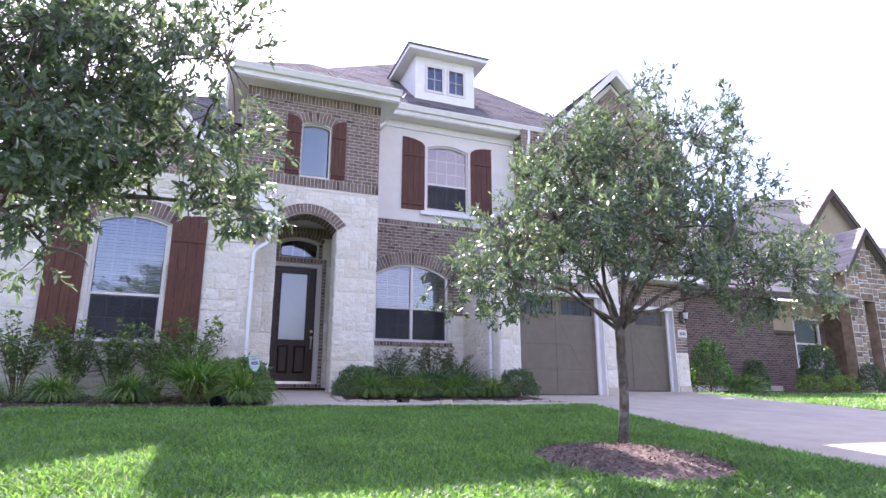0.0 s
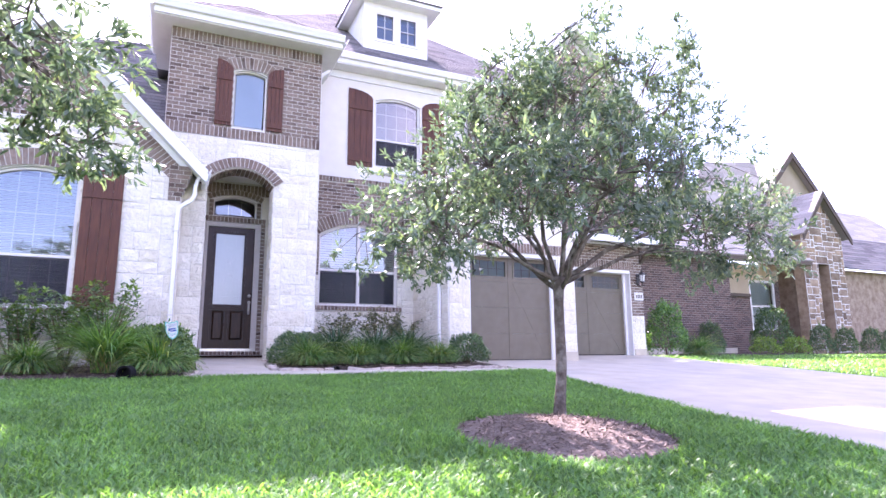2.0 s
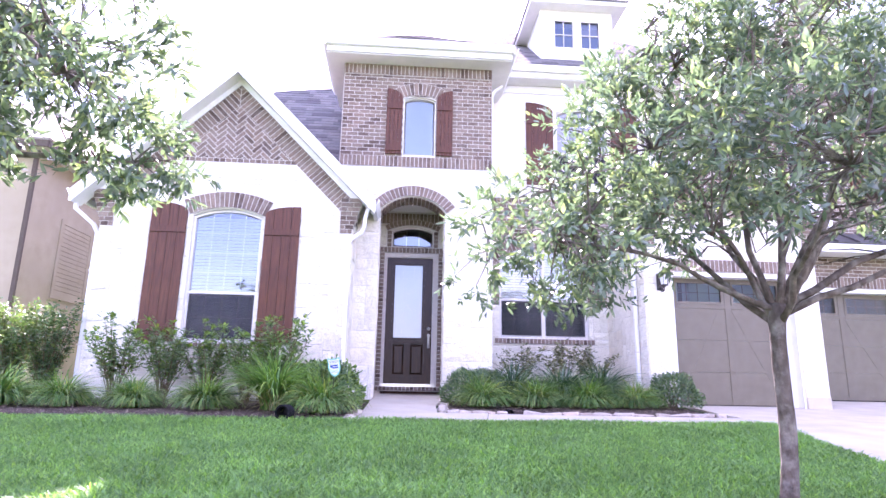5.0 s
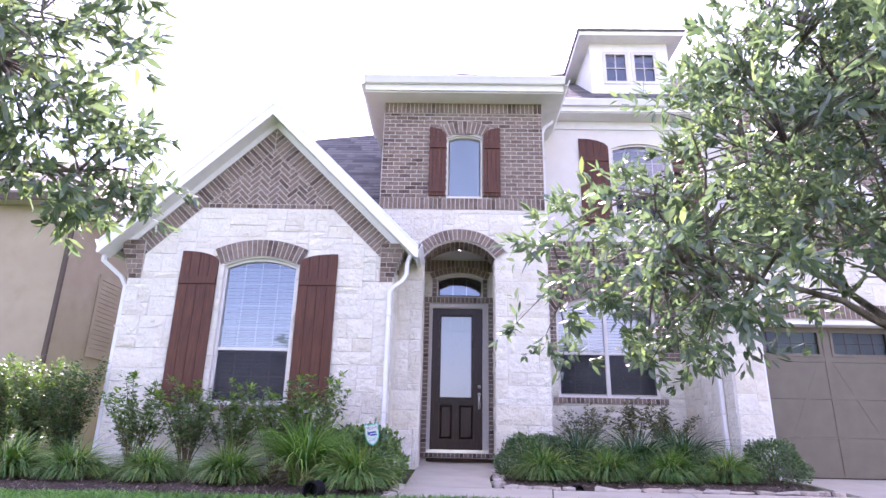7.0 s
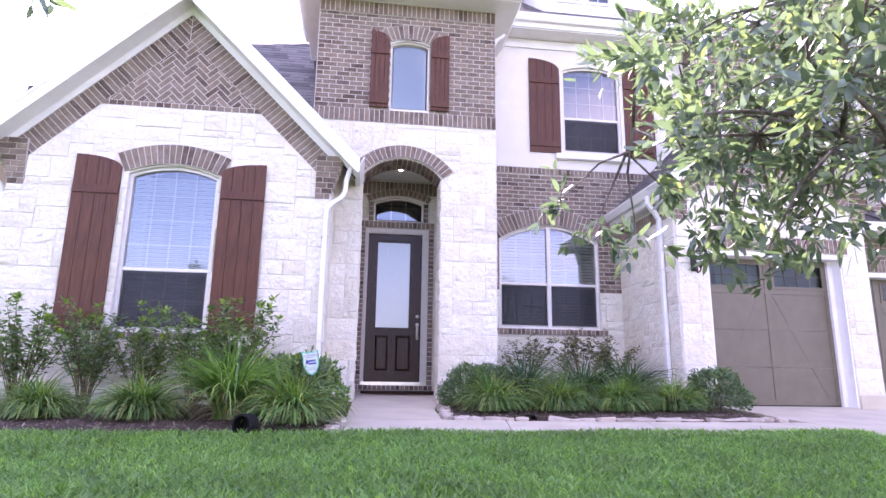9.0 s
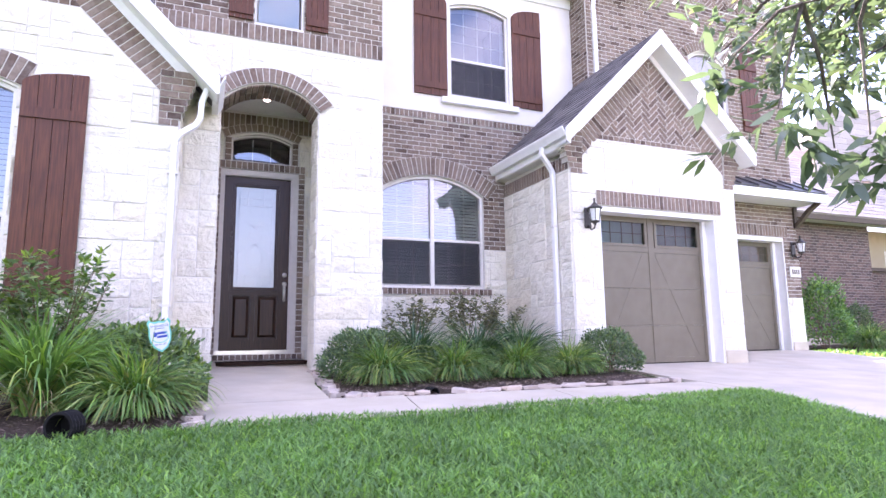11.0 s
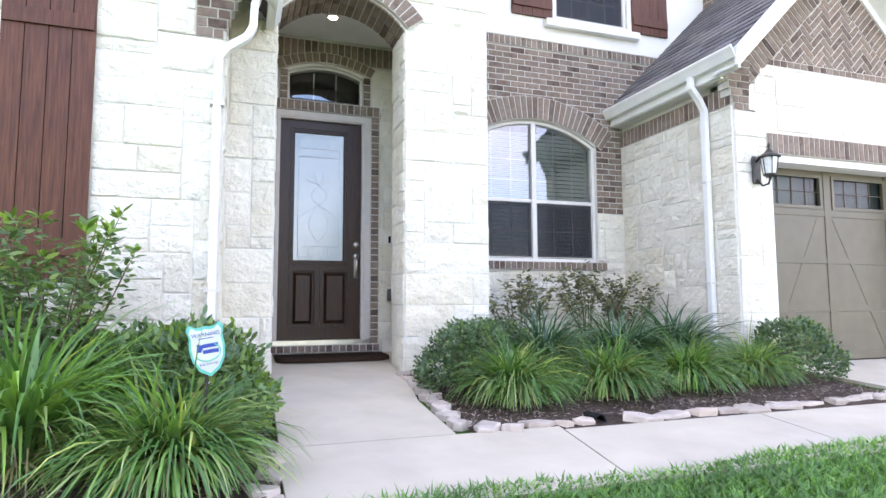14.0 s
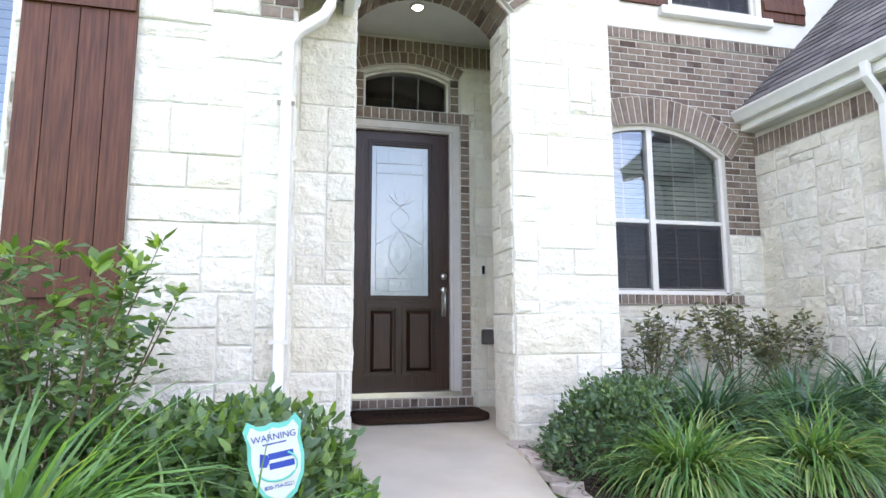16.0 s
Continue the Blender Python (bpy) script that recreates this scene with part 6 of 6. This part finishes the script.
def drain(x, y, turn, r=0.062, lift=0.03):
    ob = tagged(empty("drain_pipe", (x, y, grade(y) + lift), turn), "black corrugated drain pipe end lying in the mulch", "drain pipe", "drain pipes")
    bm = bmesh.new()
    k = 16
    prof = [(r * (1.0 if i % 2 else 1.1), i * 0.016) for i in range(10)]
    rings = [[bm.verts.new((rr * math.cos(a), yy, 0.045 + rr * math.sin(a))) for a in [2 * math.pi * i / k for i in range(k)]] for rr, yy in prof]
    inner = [[bm.verts.new((rr * 0.9 * math.cos(a), yy, 0.045 + rr * 0.9 * math.sin(a))) for a in [2 * math.pi * i / k for i in range(k)]] for rr, yy in ((r, 0.0), (r, 0.14))]
    for a, b in zip(rings, rings[1:]):
        for i in range(k):
            bm.faces.new((a[i], a[(i + 1) % k], b[(i + 1) % k], b[i]))
    for i in range(k):
        j = (i + 1) % k
        bm.faces.new((rings[0][j], rings[0][i], inner[0][i], inner[0][j]))
        bm.faces.new((inner[0][j], inner[0][i], inner[1][i], inner[1][j]))
    bm.faces.new(inner[1])
    part("pipe", bm, "black_plastic", ob)


drain(0.74, 9.02, -24, 0.088, 0.06)
drain(3.69, 10.14, 8, 0.048, -0.015)

# ---- plants ----
def strap_plant(seed, blades, length, material="strap_leaf", spread=1.0, width=0.015):
    r = np.random.default_rng(seed)
    sec = 7
    az = r.uniform(0, 2 * np.pi, blades)
    u = r.uniform(0, 1, blades) ** 0.5
    th0, th1 = 0.04 + 0.72 * u * spread, 1.15 + 1.95 * u * spread + r.normal(size=blades) * 0.3
    L = length * r.uniform(0.7, 1.1, blades)
    W = width * r.uniform(0.7, 1.25, blades)
    p = np.stack([r.normal(size=blades) * 0.05, r.normal(size=blades) * 0.05, np.zeros(blades)], 1)
    out = np.stack([np.cos(az), np.sin(az), np.zeros(blades)], 1)
    side = np.stack([-np.sin(az), np.cos(az), np.zeros(blades)], 1) + r.normal(size=(blades, 3)) * 0.25
    side = unit(side)
    cols = []
    for k in range(sec):
        s = k / (sec - 1)
        w = (W * (0.55 + 0.9 * s if s < 0.4 else 0.95 * (1 - s) ** 0.7 + 0.03))[:, None]
        cols += [p - side * w, p + side * w]
        th = th0 + (th1 - th0) * (s + 0.5 / (sec - 1)) ** 1.45
        p = p + (out * np.sin(th)[:, None] + np.array((0, 0, 1.0)) * np.cos(th)[:, None]) * (L / (sec - 1))[:, None]
        p[:, 2] = np.maximum(p[:, 2], 0.01 + r.uniform(0, 0.03, blades))
    pts = np.stack(cols, 1)
    o = (np.arange(blades) * 2 * sec)[:, None]
    quads = np.concatenate([o + [2 * k, 2 * k + 1, 2 * k + 3, 2 * k + 2] for k in range(sec - 1)])
    return fast_mesh("foliage", pts.reshape(-1, 3), quads, np.zeros((0, 3), int), material)


def clump(name, meshes, at, label, category, group, scale=1.0, turn=0.0):
    ob = tagged(empty(name, at, turn), label, category, group)
    ob.scale = (scale,) * 3
    for nm, me in meshes:
        c = new(nm, me)
        c.parent = ob
        c["kind"] = "stuff"
    return ob


STRAPS = [[("foliage", strap_plant(s, 720, 0.76, width=0.0125)), ("pale_foliage", strap_plant(s + 30, 210, 0.80, "pale_strap", 1.05, 0.0115)), ("dry_foliage", strap_plant(s + 50, 110, 0.62, "dry_leaf", 1.4, 0.009))] for s in (1, 2, 3)]
TALL = [("foliage", strap_plant(11, 460, 1.20, "strap_lifted", 0.66, 0.0165)), ("pale_foliage", strap_plant(36, 110, 1.05, "pale_strap", 0.95, 0.014)), ("dry_foliage", strap_plant(61, 90, 0.75, "dry_leaf", 1.3, 0.009))]
DARK = [("foliage", strap_plant(21, 480, 0.92, "dark_strap", 0.82, 0.0145))]
strap_label = "arching clump of green strap leaves with dry tips in mulch"
for k, (px, py, sc) in enumerate(((3.36, 10.78, 0.86), (4.20, 10.80, 0.84), (5.02, 10.84, 0.84), (5.78, 10.90, 0.78), (-2.30, 9.98, 0.82), (-1.38, 9.95, 0.80), (-0.42, 9.90, 0.84), (1.10, 9.68, 0.92))):
    clump("lily_turf", STRAPS[k % 3], (px, py, grade(py) + 0.04), strap_label, "plant", "strap-leaved clumps", sc, 77 * k)
for k, (px, py, sc) in enumerate(((0.44, 9.92, 0.90),)):
    clump("lily_turf", TALL, (px, py, grade(py) + 0.04), "tall arching clump of bright green strap leaves", "plant", "strap-leaved clumps", sc, 50 * k)
for k, (px, py) in enumerate(((3.95, 11.4), (4.75, 11.4), (5.45, 11.5))):
    clump("lily_turf", DARK, (px, py, grade(py) + 0.04), "dark green clump of strap leaves in the back row", "plant", "dark strap-leaved clumps", 0.98, 61 * k)


def dome(seed, count, rx, rz, leaf, material, wide=0.42):
    r = np.random.default_rng(seed)
    v = unit(r.normal(size=(count, 3)))
    v[:, 2] = np.abs(v[:, 2]) * 1.0 - 0.25 * r.uniform(0, 1, count)
    rad = r.uniform(0.72, 1.0, count) ** 0.6
    lump = 1 + 0.10 * np.sin(v[:, 0] * 7 + seed) * np.cos(v[:, 1] * 6) + 0.06 * np.sin(v[:, 2] * 11)
    p = v * (rad * lump)[:, None] * (rx, rx, rz)
    p[:, 2] += rz * 0.25
    p[:, 2] = np.maximum(p[:, 2], 0.03)
    d = v * 0.8 + r.normal(size=(count, 3)) * 0.55 + (0, 0, 0.35)
    nrm = v + r.normal(size=(count, 3)) * 0.5 + (0, 0, 0.6)
    return leaf_mesh("foliage", p, d, nrm, r.uniform(0.7, 1.25, count) * leaf, r.uniform(0.8, 1.2, count) * leaf * wide, r.uniform(0, 0.25, count) * leaf, material)


def stems_mesh(seed, count, height, spread, r0=0.008):
    rr = random.Random(seed)
    bm = bmesh.new()
    tips = []
    for _ in range(count):
        a, lean, h = rr.uniform(0, 6.283), rr.uniform(0.1, 1) * spread, height * rr.uniform(0.65, 1.08)
        pts = [(0.05 * math.cos(a) + lean * t ** 1.5 * math.cos(a) + rr.uniform(-0.02, 0.02), 0.05 * math.sin(a) + lean * t ** 1.5 * math.sin(a) + rr.uniform(-0.02, 0.02), h * t) for t in (0, 0.25, 0.5, 0.75, 1.0)]
        tube(bm, pts, [r0, r0 * 0.85, r0 * 0.7, r0 * 0.5, r0 * 0.25], 5)
        tips.append(pts)
    me = bpy.data.meshes.new("stems")
    bm.to_mesh(me)
    bm.free()
    me.materials.append(MAT["stem"])
    return me, tips


def airy(seed, stems, height, spread, per, leaf, material, low=0.3, fresh=None):
    me, tips = stems_mesh(seed, stems, height, spread)
    r = np.random.default_rng(seed)
    P, D = [], []
    for pts in tips:
        q = np.array(pts)
        t = r.uniform(low, 1.0, per) ** 0.8
        i = np.minimum((t * 4).astype(int), 3)
        f = (t * 4 - i)[:, None]
        P.append(q[i] * (1 - f) + q[i + 1] * f + r.normal(size=(per, 3)) * 0.035)
        a = r.uniform(0, 6.283, per)
        D.append(np.stack([np.cos(a), np.sin(a), r.uniform(-0.2, 0.9, per)], 1))
    P, D = np.concatenate(P), np.concatenate(D)
    k = len(P)
    out = [("stem", me), ("foliage", leaf_mesh("foliage", P, D, np.tile((0, 0, 1.0), (k, 1)) + r.normal(size=(k, 3)) * 0.5, r.uniform(0.7, 1.3, k) * leaf, r.uniform(0.8, 1.2, k) * leaf * 0.38, r.uniform(0, 0.3, k) * leaf, material))]
    if fresh:
        top = np.array([p[-1] for p in tips])
        top = np.repeat(top[: len(top) // 2], 9, axis=0)
        a = r.uniform(0, 6.283, len(top))
        d = np.stack([np.cos(a), np.sin(a), r.uniform(0.3, 1.4, len(top))], 1)
        out.append(("new_growth", leaf_mesh("new_growth", top + r.normal(size=top.shape) * 0.012, d, np.tile((0, 0, 1.0), (len(top), 1)) + r.normal(size=top.shape) * 0.4, r.uniform(0.8, 1.2, len(top)) * leaf * 1.1, r.uniform(0.8, 1.2, len(top)) * leaf * 0.45, r.uniform(0, 0.2, len(top)) * leaf, fresh)))
    return out


SHRUB = [("foliage", dome(31, 4200, 0.40, 0.45, 0.042, "shrub_leaf", 0.42)), ("stem", stems_mesh(31, 9, 0.4, 0.25)[0])]
SHRUB_B = [("foliage", dome(32, 3600, 0.37, 0.44, 0.046, "shrub_lifted", 0.52)), ("new_growth", dome(33, 260, 0.385, 0.46, 0.048, "bright_leaf")), ("stem", stems_mesh(32, 9, 0.4, 0.25)[0])]
for me, (px, py, sc) in ((SHRUB, (3.20, 11.28, 1.04)), (SHRUB, (6.45, 11.05, 1.06)), (SHRUB, (3.55, 11.62, 1.0)), (SHRUB_B, (1.12, 10.40, 1.30)), (SHRUB_B, (0.80, 10.50, 1.18))):
    clump("round_shrub", me, (px, py, grade(py) + 0.03), "dense round evergreen shrub clipped low in the bed", "shrub", "round shrubs", sc, 40 * px)
AIRY = airy(41, 24, 1.18, 0.60, 68, 0.074, "airy_leaf", 0.3, "bright_leaf")
for k, (px, py, sc) in enumerate(((-2.0, 10.75, 1.0), (-1.35, 10.85, 0.94), (-0.75, 10.85, 0.92), (-0.15, 10.8, 0.97), (0.38, 10.6, 1.04))):
    clump("tall_shrub", AIRY, (px, py, grade(py) + 0.03), "loose upright shrub with thin stems before the window", "shrub", "upright shrubs", sc, 63 * k)
DUSKY = airy(45, 15, 1.0, 0.58, 60, 0.078, "red_leaf", 0.5)
for k, (px, py, sc) in enumerate(((4.30, 12.6, 0.88), (5.15, 12.5, 0.98), (5.7, 12.6, 0.86))):
    clump("dusky_shrub", DUSKY, (px, py, grade(py) + 0.03), "sparse dusky shrub with dark leaves under the window", "shrub", "dusky shrubs", sc, 71 * k)
HEDGE = airy(47, 26, 1.42, 0.55, 170, 0.07, "shrub_leaf", 0.1)
for k, (px, py) in enumerate(((-3.3, 11.3), (-3.9, 11.5), (-4.6, 11.8), (-5.4, 12.4))):
    clump("hedge_shrub", HEDGE, (px, py, grade(py) + 0.03), "leafy dark shrub at the corner of the wall", "shrub", "corner shrubs", 1.0, 53 * k)
clump("lily_turf", STRAPS[1], (-3.1, 10.0, grade(10.0) + 0.04), strap_label, "plant", "strap-leaved clumps", 0.9, 20)
CONE = [("foliage", dome(71, 3200, 0.52, 1.15, 0.07, "shrub_leaf"))]
clump("cone_shrub", [("foliage", dome(72, 3400, 0.50, 1.15, 0.07, "strap_leaf")), ("stem", stems_mesh(72, 9, 1.1, 0.3)[0])], (13.85, 13.4, grade(13.4)), "tall leafy green shrub beside the driveway", "shrub", "", 1.1)
clump("lily_turf", STRAPS[0], (14.7, 13.0, grade(13)), strap_label, "plant", "strap-leaved clumps", 1.0)
BALL = [("foliage", dome(73, 1200, 0.38, 0.42, 0.05, "bright_leaf"))]
for px, py in ((17.9, 13.5), (19.3, 13.5)):
    clump("ball_shrub", BALL, (px, py, grade(py)), "small bright green ball shrub next door", "shrub", "ball shrubs", 1.1)
for px, py, sc in ((19.6, 14.5, 1.2), (17.2, 14.9, 0.8), (21.6, 14.2, 0.75), (22.9, 14.2, 0.7), (24.4, 14.2, 0.7), (25.8, 14.3, 0.7), (27.4, 14.4, 0.75), (29, 14.5, 0.8)):
    clump("far_shrub", CONE, (px, py, grade(py)), "dark green rounded shrub against the brick next door", "shrub", "shrubs next door", sc, px * 30)


# ---- trees ----
def tree(name, base, fork, lobes, per, seed, leaf, r0, label):
    """lobes: (centre, radii, sprays); a limb runs from the fork into each."""
    ob = tagged(empty(name, base), label, "tree")
    rr, r = random.Random(seed), np.random.default_rng(seed)
    o = Vector(base)
    top = Vector(fork) - o
    bm = bmesh.new()
    pts = [Vector((0, 0, -0.1)), Vector((0, 0, 0.03))] + [top * t + Vector((0.018 * math.sin(6 * t), 0.015 * math.cos(5 * t), 0)) for t in (0.12, 0.25, 0.4, 0.55, 0.7, 0.82, 0.92, 1.0)]
    tube(bm, pts, [r0 * f for f in (1.5, 1.3, 1.1, 1.0, 1.03, 0.96, 0.98, 0.95, 1.08, 1.15)], 14)
    part("trunk", bm, "bark", ob, "grey-brown trunk with rough bark", True)
    P, D, N = [], [], []
    twigs = bmesh.new()
    for centre, radii, count in lobes:
        c = Vector(centre) - o
        bm = bmesh.new()
        start = top - Vector((0, 0, rr.uniform(0.0, 0.16)))
        reach = (c - start).length
        bow = Vector((rr.uniform(-0.1, 0.1), rr.uniform(-0.1, 0.1), 0.12)) * reach * 0.6
        chain = []
        for k in range(9):
            t = k / 8
            chain.append(start.lerp(c, t) + bow * math.sin(math.pi * t) * 0.6 + (Vector((rr.uniform(-1, 1), rr.uniform(-1, 1), rr.uniform(-1, 1))) * 0.028 if k else Vector()))
        thick = r0 * (0.36 + 0.09 * min(reach, 2.2))
        tube(bm, chain, [thick * (1 - 0.8 * k / 8) for k in range(9)], 8)
        local = list(chain[4:])
        for k in range(9):
            a = chain[rr.randint(3, 8)]
            v = Vector((rr.gauss(0, 1) * radii[0], rr.gauss(0, 1) * radii[1], rr.uniform(-0.35, 1.0) * radii[2]))
            v = v.normalized() * rr.uniform(0.45, 0.95) * min(0.8, max(radii))
            sub = [a, a + v * 0.35 + Vector((0, 0, 0.03)), a + v * 0.7 + Vector((rr.uniform(-0.04, 0.04), rr.uniform(-0.04, 0.04), 0.03)), a + v]
            tube(bm, sub, [thick * 0.42, thick * 0.3, thick * 0.2, thick * 0.1], 6)
            local += sub[1:]
        part("limb", bm, "bark", ob, smooth=True)
        where = np.array([tuple(q) for q in local])
        done = 0
        while done < count:
            v = unit(r.normal(size=(1, 3)))[0]
            wob = 1 + 0.45 * noise.noise(Vector(v) * 1.9 + Vector((seed, centre[0], centre[2])))
            q = np.array(c) + v * np.array(radii) * wob * r.uniform(0.12, 1.0) ** 0.5
            done += 1
            if noise.noise(Vector(q) * 2.3 + Vector((seed, 0, 0))) < -0.16:
                continue
            i = int(np.argmin(((where - q) ** 2).sum(1)))
            a, b = Vector(where[i]), Vector(q)
            mid = a.lerp(b, 0.5) + Vector((rr.uniform(-0.04, 0.04), rr.uniform(-0.04, 0.04), 0.035))
            tube(twigs, [a, mid, b], [0.006, 0.0045, 0.002], 4)
            run = np.array((b - mid).normalized()) + (0, 0, 0.15) + r.normal(size=3) * 0.25
            run /= np.linalg.norm(run)
            for _ in range(3):
                fan = run + r.normal(size=3) * 0.75
                fan /= np.linalg.norm(fan)
                k = int(per * rr.uniform(0.6, 1.3))
                t = r.uniform(0, 1, k) ** 0.7
                long = rr.uniform(0.10, 0.22)
                P.append(q + fan * (t * long)[:, None] + r.normal(size=(k, 3)) * 0.008)
                D.append(fan * (0.35 + 0.7 * t)[:, None] + unit(r.normal(size=(k, 3))) * 0.75)
                N.append(np.tile(fan * 0.5 + (0, 0, 0.9), (k, 1)) + r.normal(size=(k, 3)) * 0.45)
    part("twig_mass", twigs, "bark", ob)["kind"] = "stuff"
    P, D, N = np.concatenate(P), np.concatenate(D), np.concatenate(N)
    k = len(P)
    me = leaf_mesh("crown", P, D, N, r.uniform(0.6, 1.25, k) * leaf, r.uniform(0.8, 1.2, k) * leaf * 0.30, r.normal(size=k) * leaf * 0.12, "oak_leaf")
    cr = new("crown", me)
    cr.parent = ob
    cr["label"] = "grey-green narrow glossy leaves"
    return ob


tree("oak_tree", (4.40, 5.10, grade(5.1) + 0.04), (4.46, 5.1, 1.80), [
    ((3.15, 5.00, 2.14), (0.70, 0.75, 0.42), 140), ((3.70, 5.00, 2.75), (0.70, 0.85, 0.52), 190), ((4.15, 5.30, 3.45), (0.60, 0.70, 0.55), 160),
    ((4.95, 5.20, 3.85), (0.70, 0.75, 0.62), 180), ((5.75, 5.20, 4.00), (0.55, 0.55, 0.55), 80), ((6.45, 5.20, 4.15), (0.55, 0.30, 0.32), 34),
    ((5.80, 5.00, 3.05), (0.85, 0.85, 0.60), 200), ((6.20, 4.90, 2.28), (0.85, 0.75, 0.46), 150), ((7.05, 5.10, 2.65), (0.50, 0.50, 0.38), 40),
    ((4.50, 6.15, 2.95), (0.90, 0.65, 0.60), 110), ((4.35, 4.10, 2.48), (0.80, 0.60, 0.55), 130), ((4.75, 5.10, 2.90), (0.90, 0.80, 0.65), 200), ((3.50, 5.95, 2.75), (0.55, 0.45, 0.35), 40)],
    16, 3, 0.064, 0.047, "young oak with slim trunk and wide grey-green crown")
tree("oak_tree", (-1.05, 4.7, grade(4.7)), (-1.03, 4.7, 2.40), [
    ((0.38, 4.50, 2.80), (0.52, 0.60, 0.42), 85), ((0.10, 4.40, 3.40), (0.75, 0.70, 0.60), 150), ((-0.70, 4.40, 3.05), (0.90, 0.80, 0.70), 210),
    ((-0.60, 4.60, 4.00), (0.95, 0.90, 0.70), 190), ((-1.60, 4.70, 3.30), (0.90, 0.90, 0.80), 110), ((-0.40, 3.90, 2.60), (0.60, 0.50, 0.38), 90), ((-0.45, 4.50, 2.45), (0.60, 0.60, 0.34), 90),
    ((0.72, 4.60, 2.36), (0.30, 0.30, 0.20), 20), ((-0.45, 4.40, 1.92), (0.25, 0.25, 0.32), 18), ((-1.20, 5.60, 3.40), (0.80, 0.70, 0.70), 80),
    ((-1.10, 3.70, 3.30), (0.80, 0.70, 0.60), 140)],
    15, 9, 0.070, 0.065, "oak with a full grey-green crown overhanging the lawn")


# ---- grass ----
def grass(name, count, x0, x1, y0, y1, keep, length, label, width=0.0052):
    x, y = NP.uniform(x0, x1, count), NP.uniform(y0, y1, count)
    ok = keep(x, y)
    x, y = x[ok], y[ok]
    k = len(x)
    patch = np.sin(x * 1.7 + 1.3 * np.sin(y * 1.1)) * np.cos(y * 1.9 + np.sin(x * 0.8))
    z = np.interp(y, [-6, -3, 0, 5, 9.2, 10.0, 12.6, 13.3, 40], [-0.05, 0.0, 0.12, 0.50, 0.83, 0.87, 1.065, 1.12, 1.12])
    p = np.stack([x, y, z - 0.005], 1)
    a = NP.uniform(0, 6.283, k)
    lean = NP.uniform(0.15, 0.9, k)
    d = np.stack([np.cos(a) * lean, np.sin(a) * lean, np.ones(k)], 1)
    d = unit(d)
    s = unit(np.stack([-np.sin(a), np.cos(a), np.zeros(k)], 1) + NP.normal(size=(k, 3)) * 0.2)
    L = (length * NP.uniform(0.55, 1.25, k) * (1 + 0.22 * patch))[:, None]
    W = (width * NP.uniform(0.7, 1.4, k))[:, None]
    out = np.stack([np.cos(a), np.sin(a), np.zeros(k)], 1)
    mid = p + d * L * 0.55
    tip = p + d * L + out * L * 0.28 - np.array((0, 0, 0.18)) * L
    pts = np.stack([p - s * W * 0.8, p + s * W * 0.8, mid + s * W, mid - s * W, tip], 1)
    o = (np.arange(k) * 5)[:, None]
    me = fast_mesh(name, pts.reshape(-1, 3), o + [0, 1, 2, 3], o + [3, 2, 4], "grass_blade")
    tagged(new(name, me), label, "grass", kind="stuff")


def lawn(x, y):
    left = np.interp(y, [-14, 3.7, 5.4, 6.6, 8.0, 9.0, 9.5], [6.0, 6.0, 6.15, 6.4, 6.65, 6.9, 7.0])
    edge = 9.20 + 0.04 * np.sin(x * 3) + np.where(x > 3, 0.05 * (x - 3), 0)
    edge = np.where(x < 1.6, 9.06 + 0.03 * np.sin(x * 2.3), np.minimum(edge, 9.42))
    ring = ((x - RING[0]) ** 2 + (y - RING[1]) ** 2) > (RING[2] + 0.0) ** 2
    return (x < left + 0.015) & (y < edge + 0.02) & ring


grass("grass", 235000, -3.5, 7.0, 4.0, 9.3, lawn, 0.092, "thick green lawn grass", 0.0047)
grass("grass", 120000, -2.0, 6.2, 0.6, 4.0, lawn, 0.085, "thick green lawn grass")
grass("grass", 30000, -9.0, -3.5, 2.0, 9.3, lawn, 0.09, "thick green lawn grass", 0.007)
grass("grass", 30000, 12.62, 26.0, 5.0, 12.8, lambda x, y: y > 0, 0.09, "green lawn grass of the house next door", 0.009)
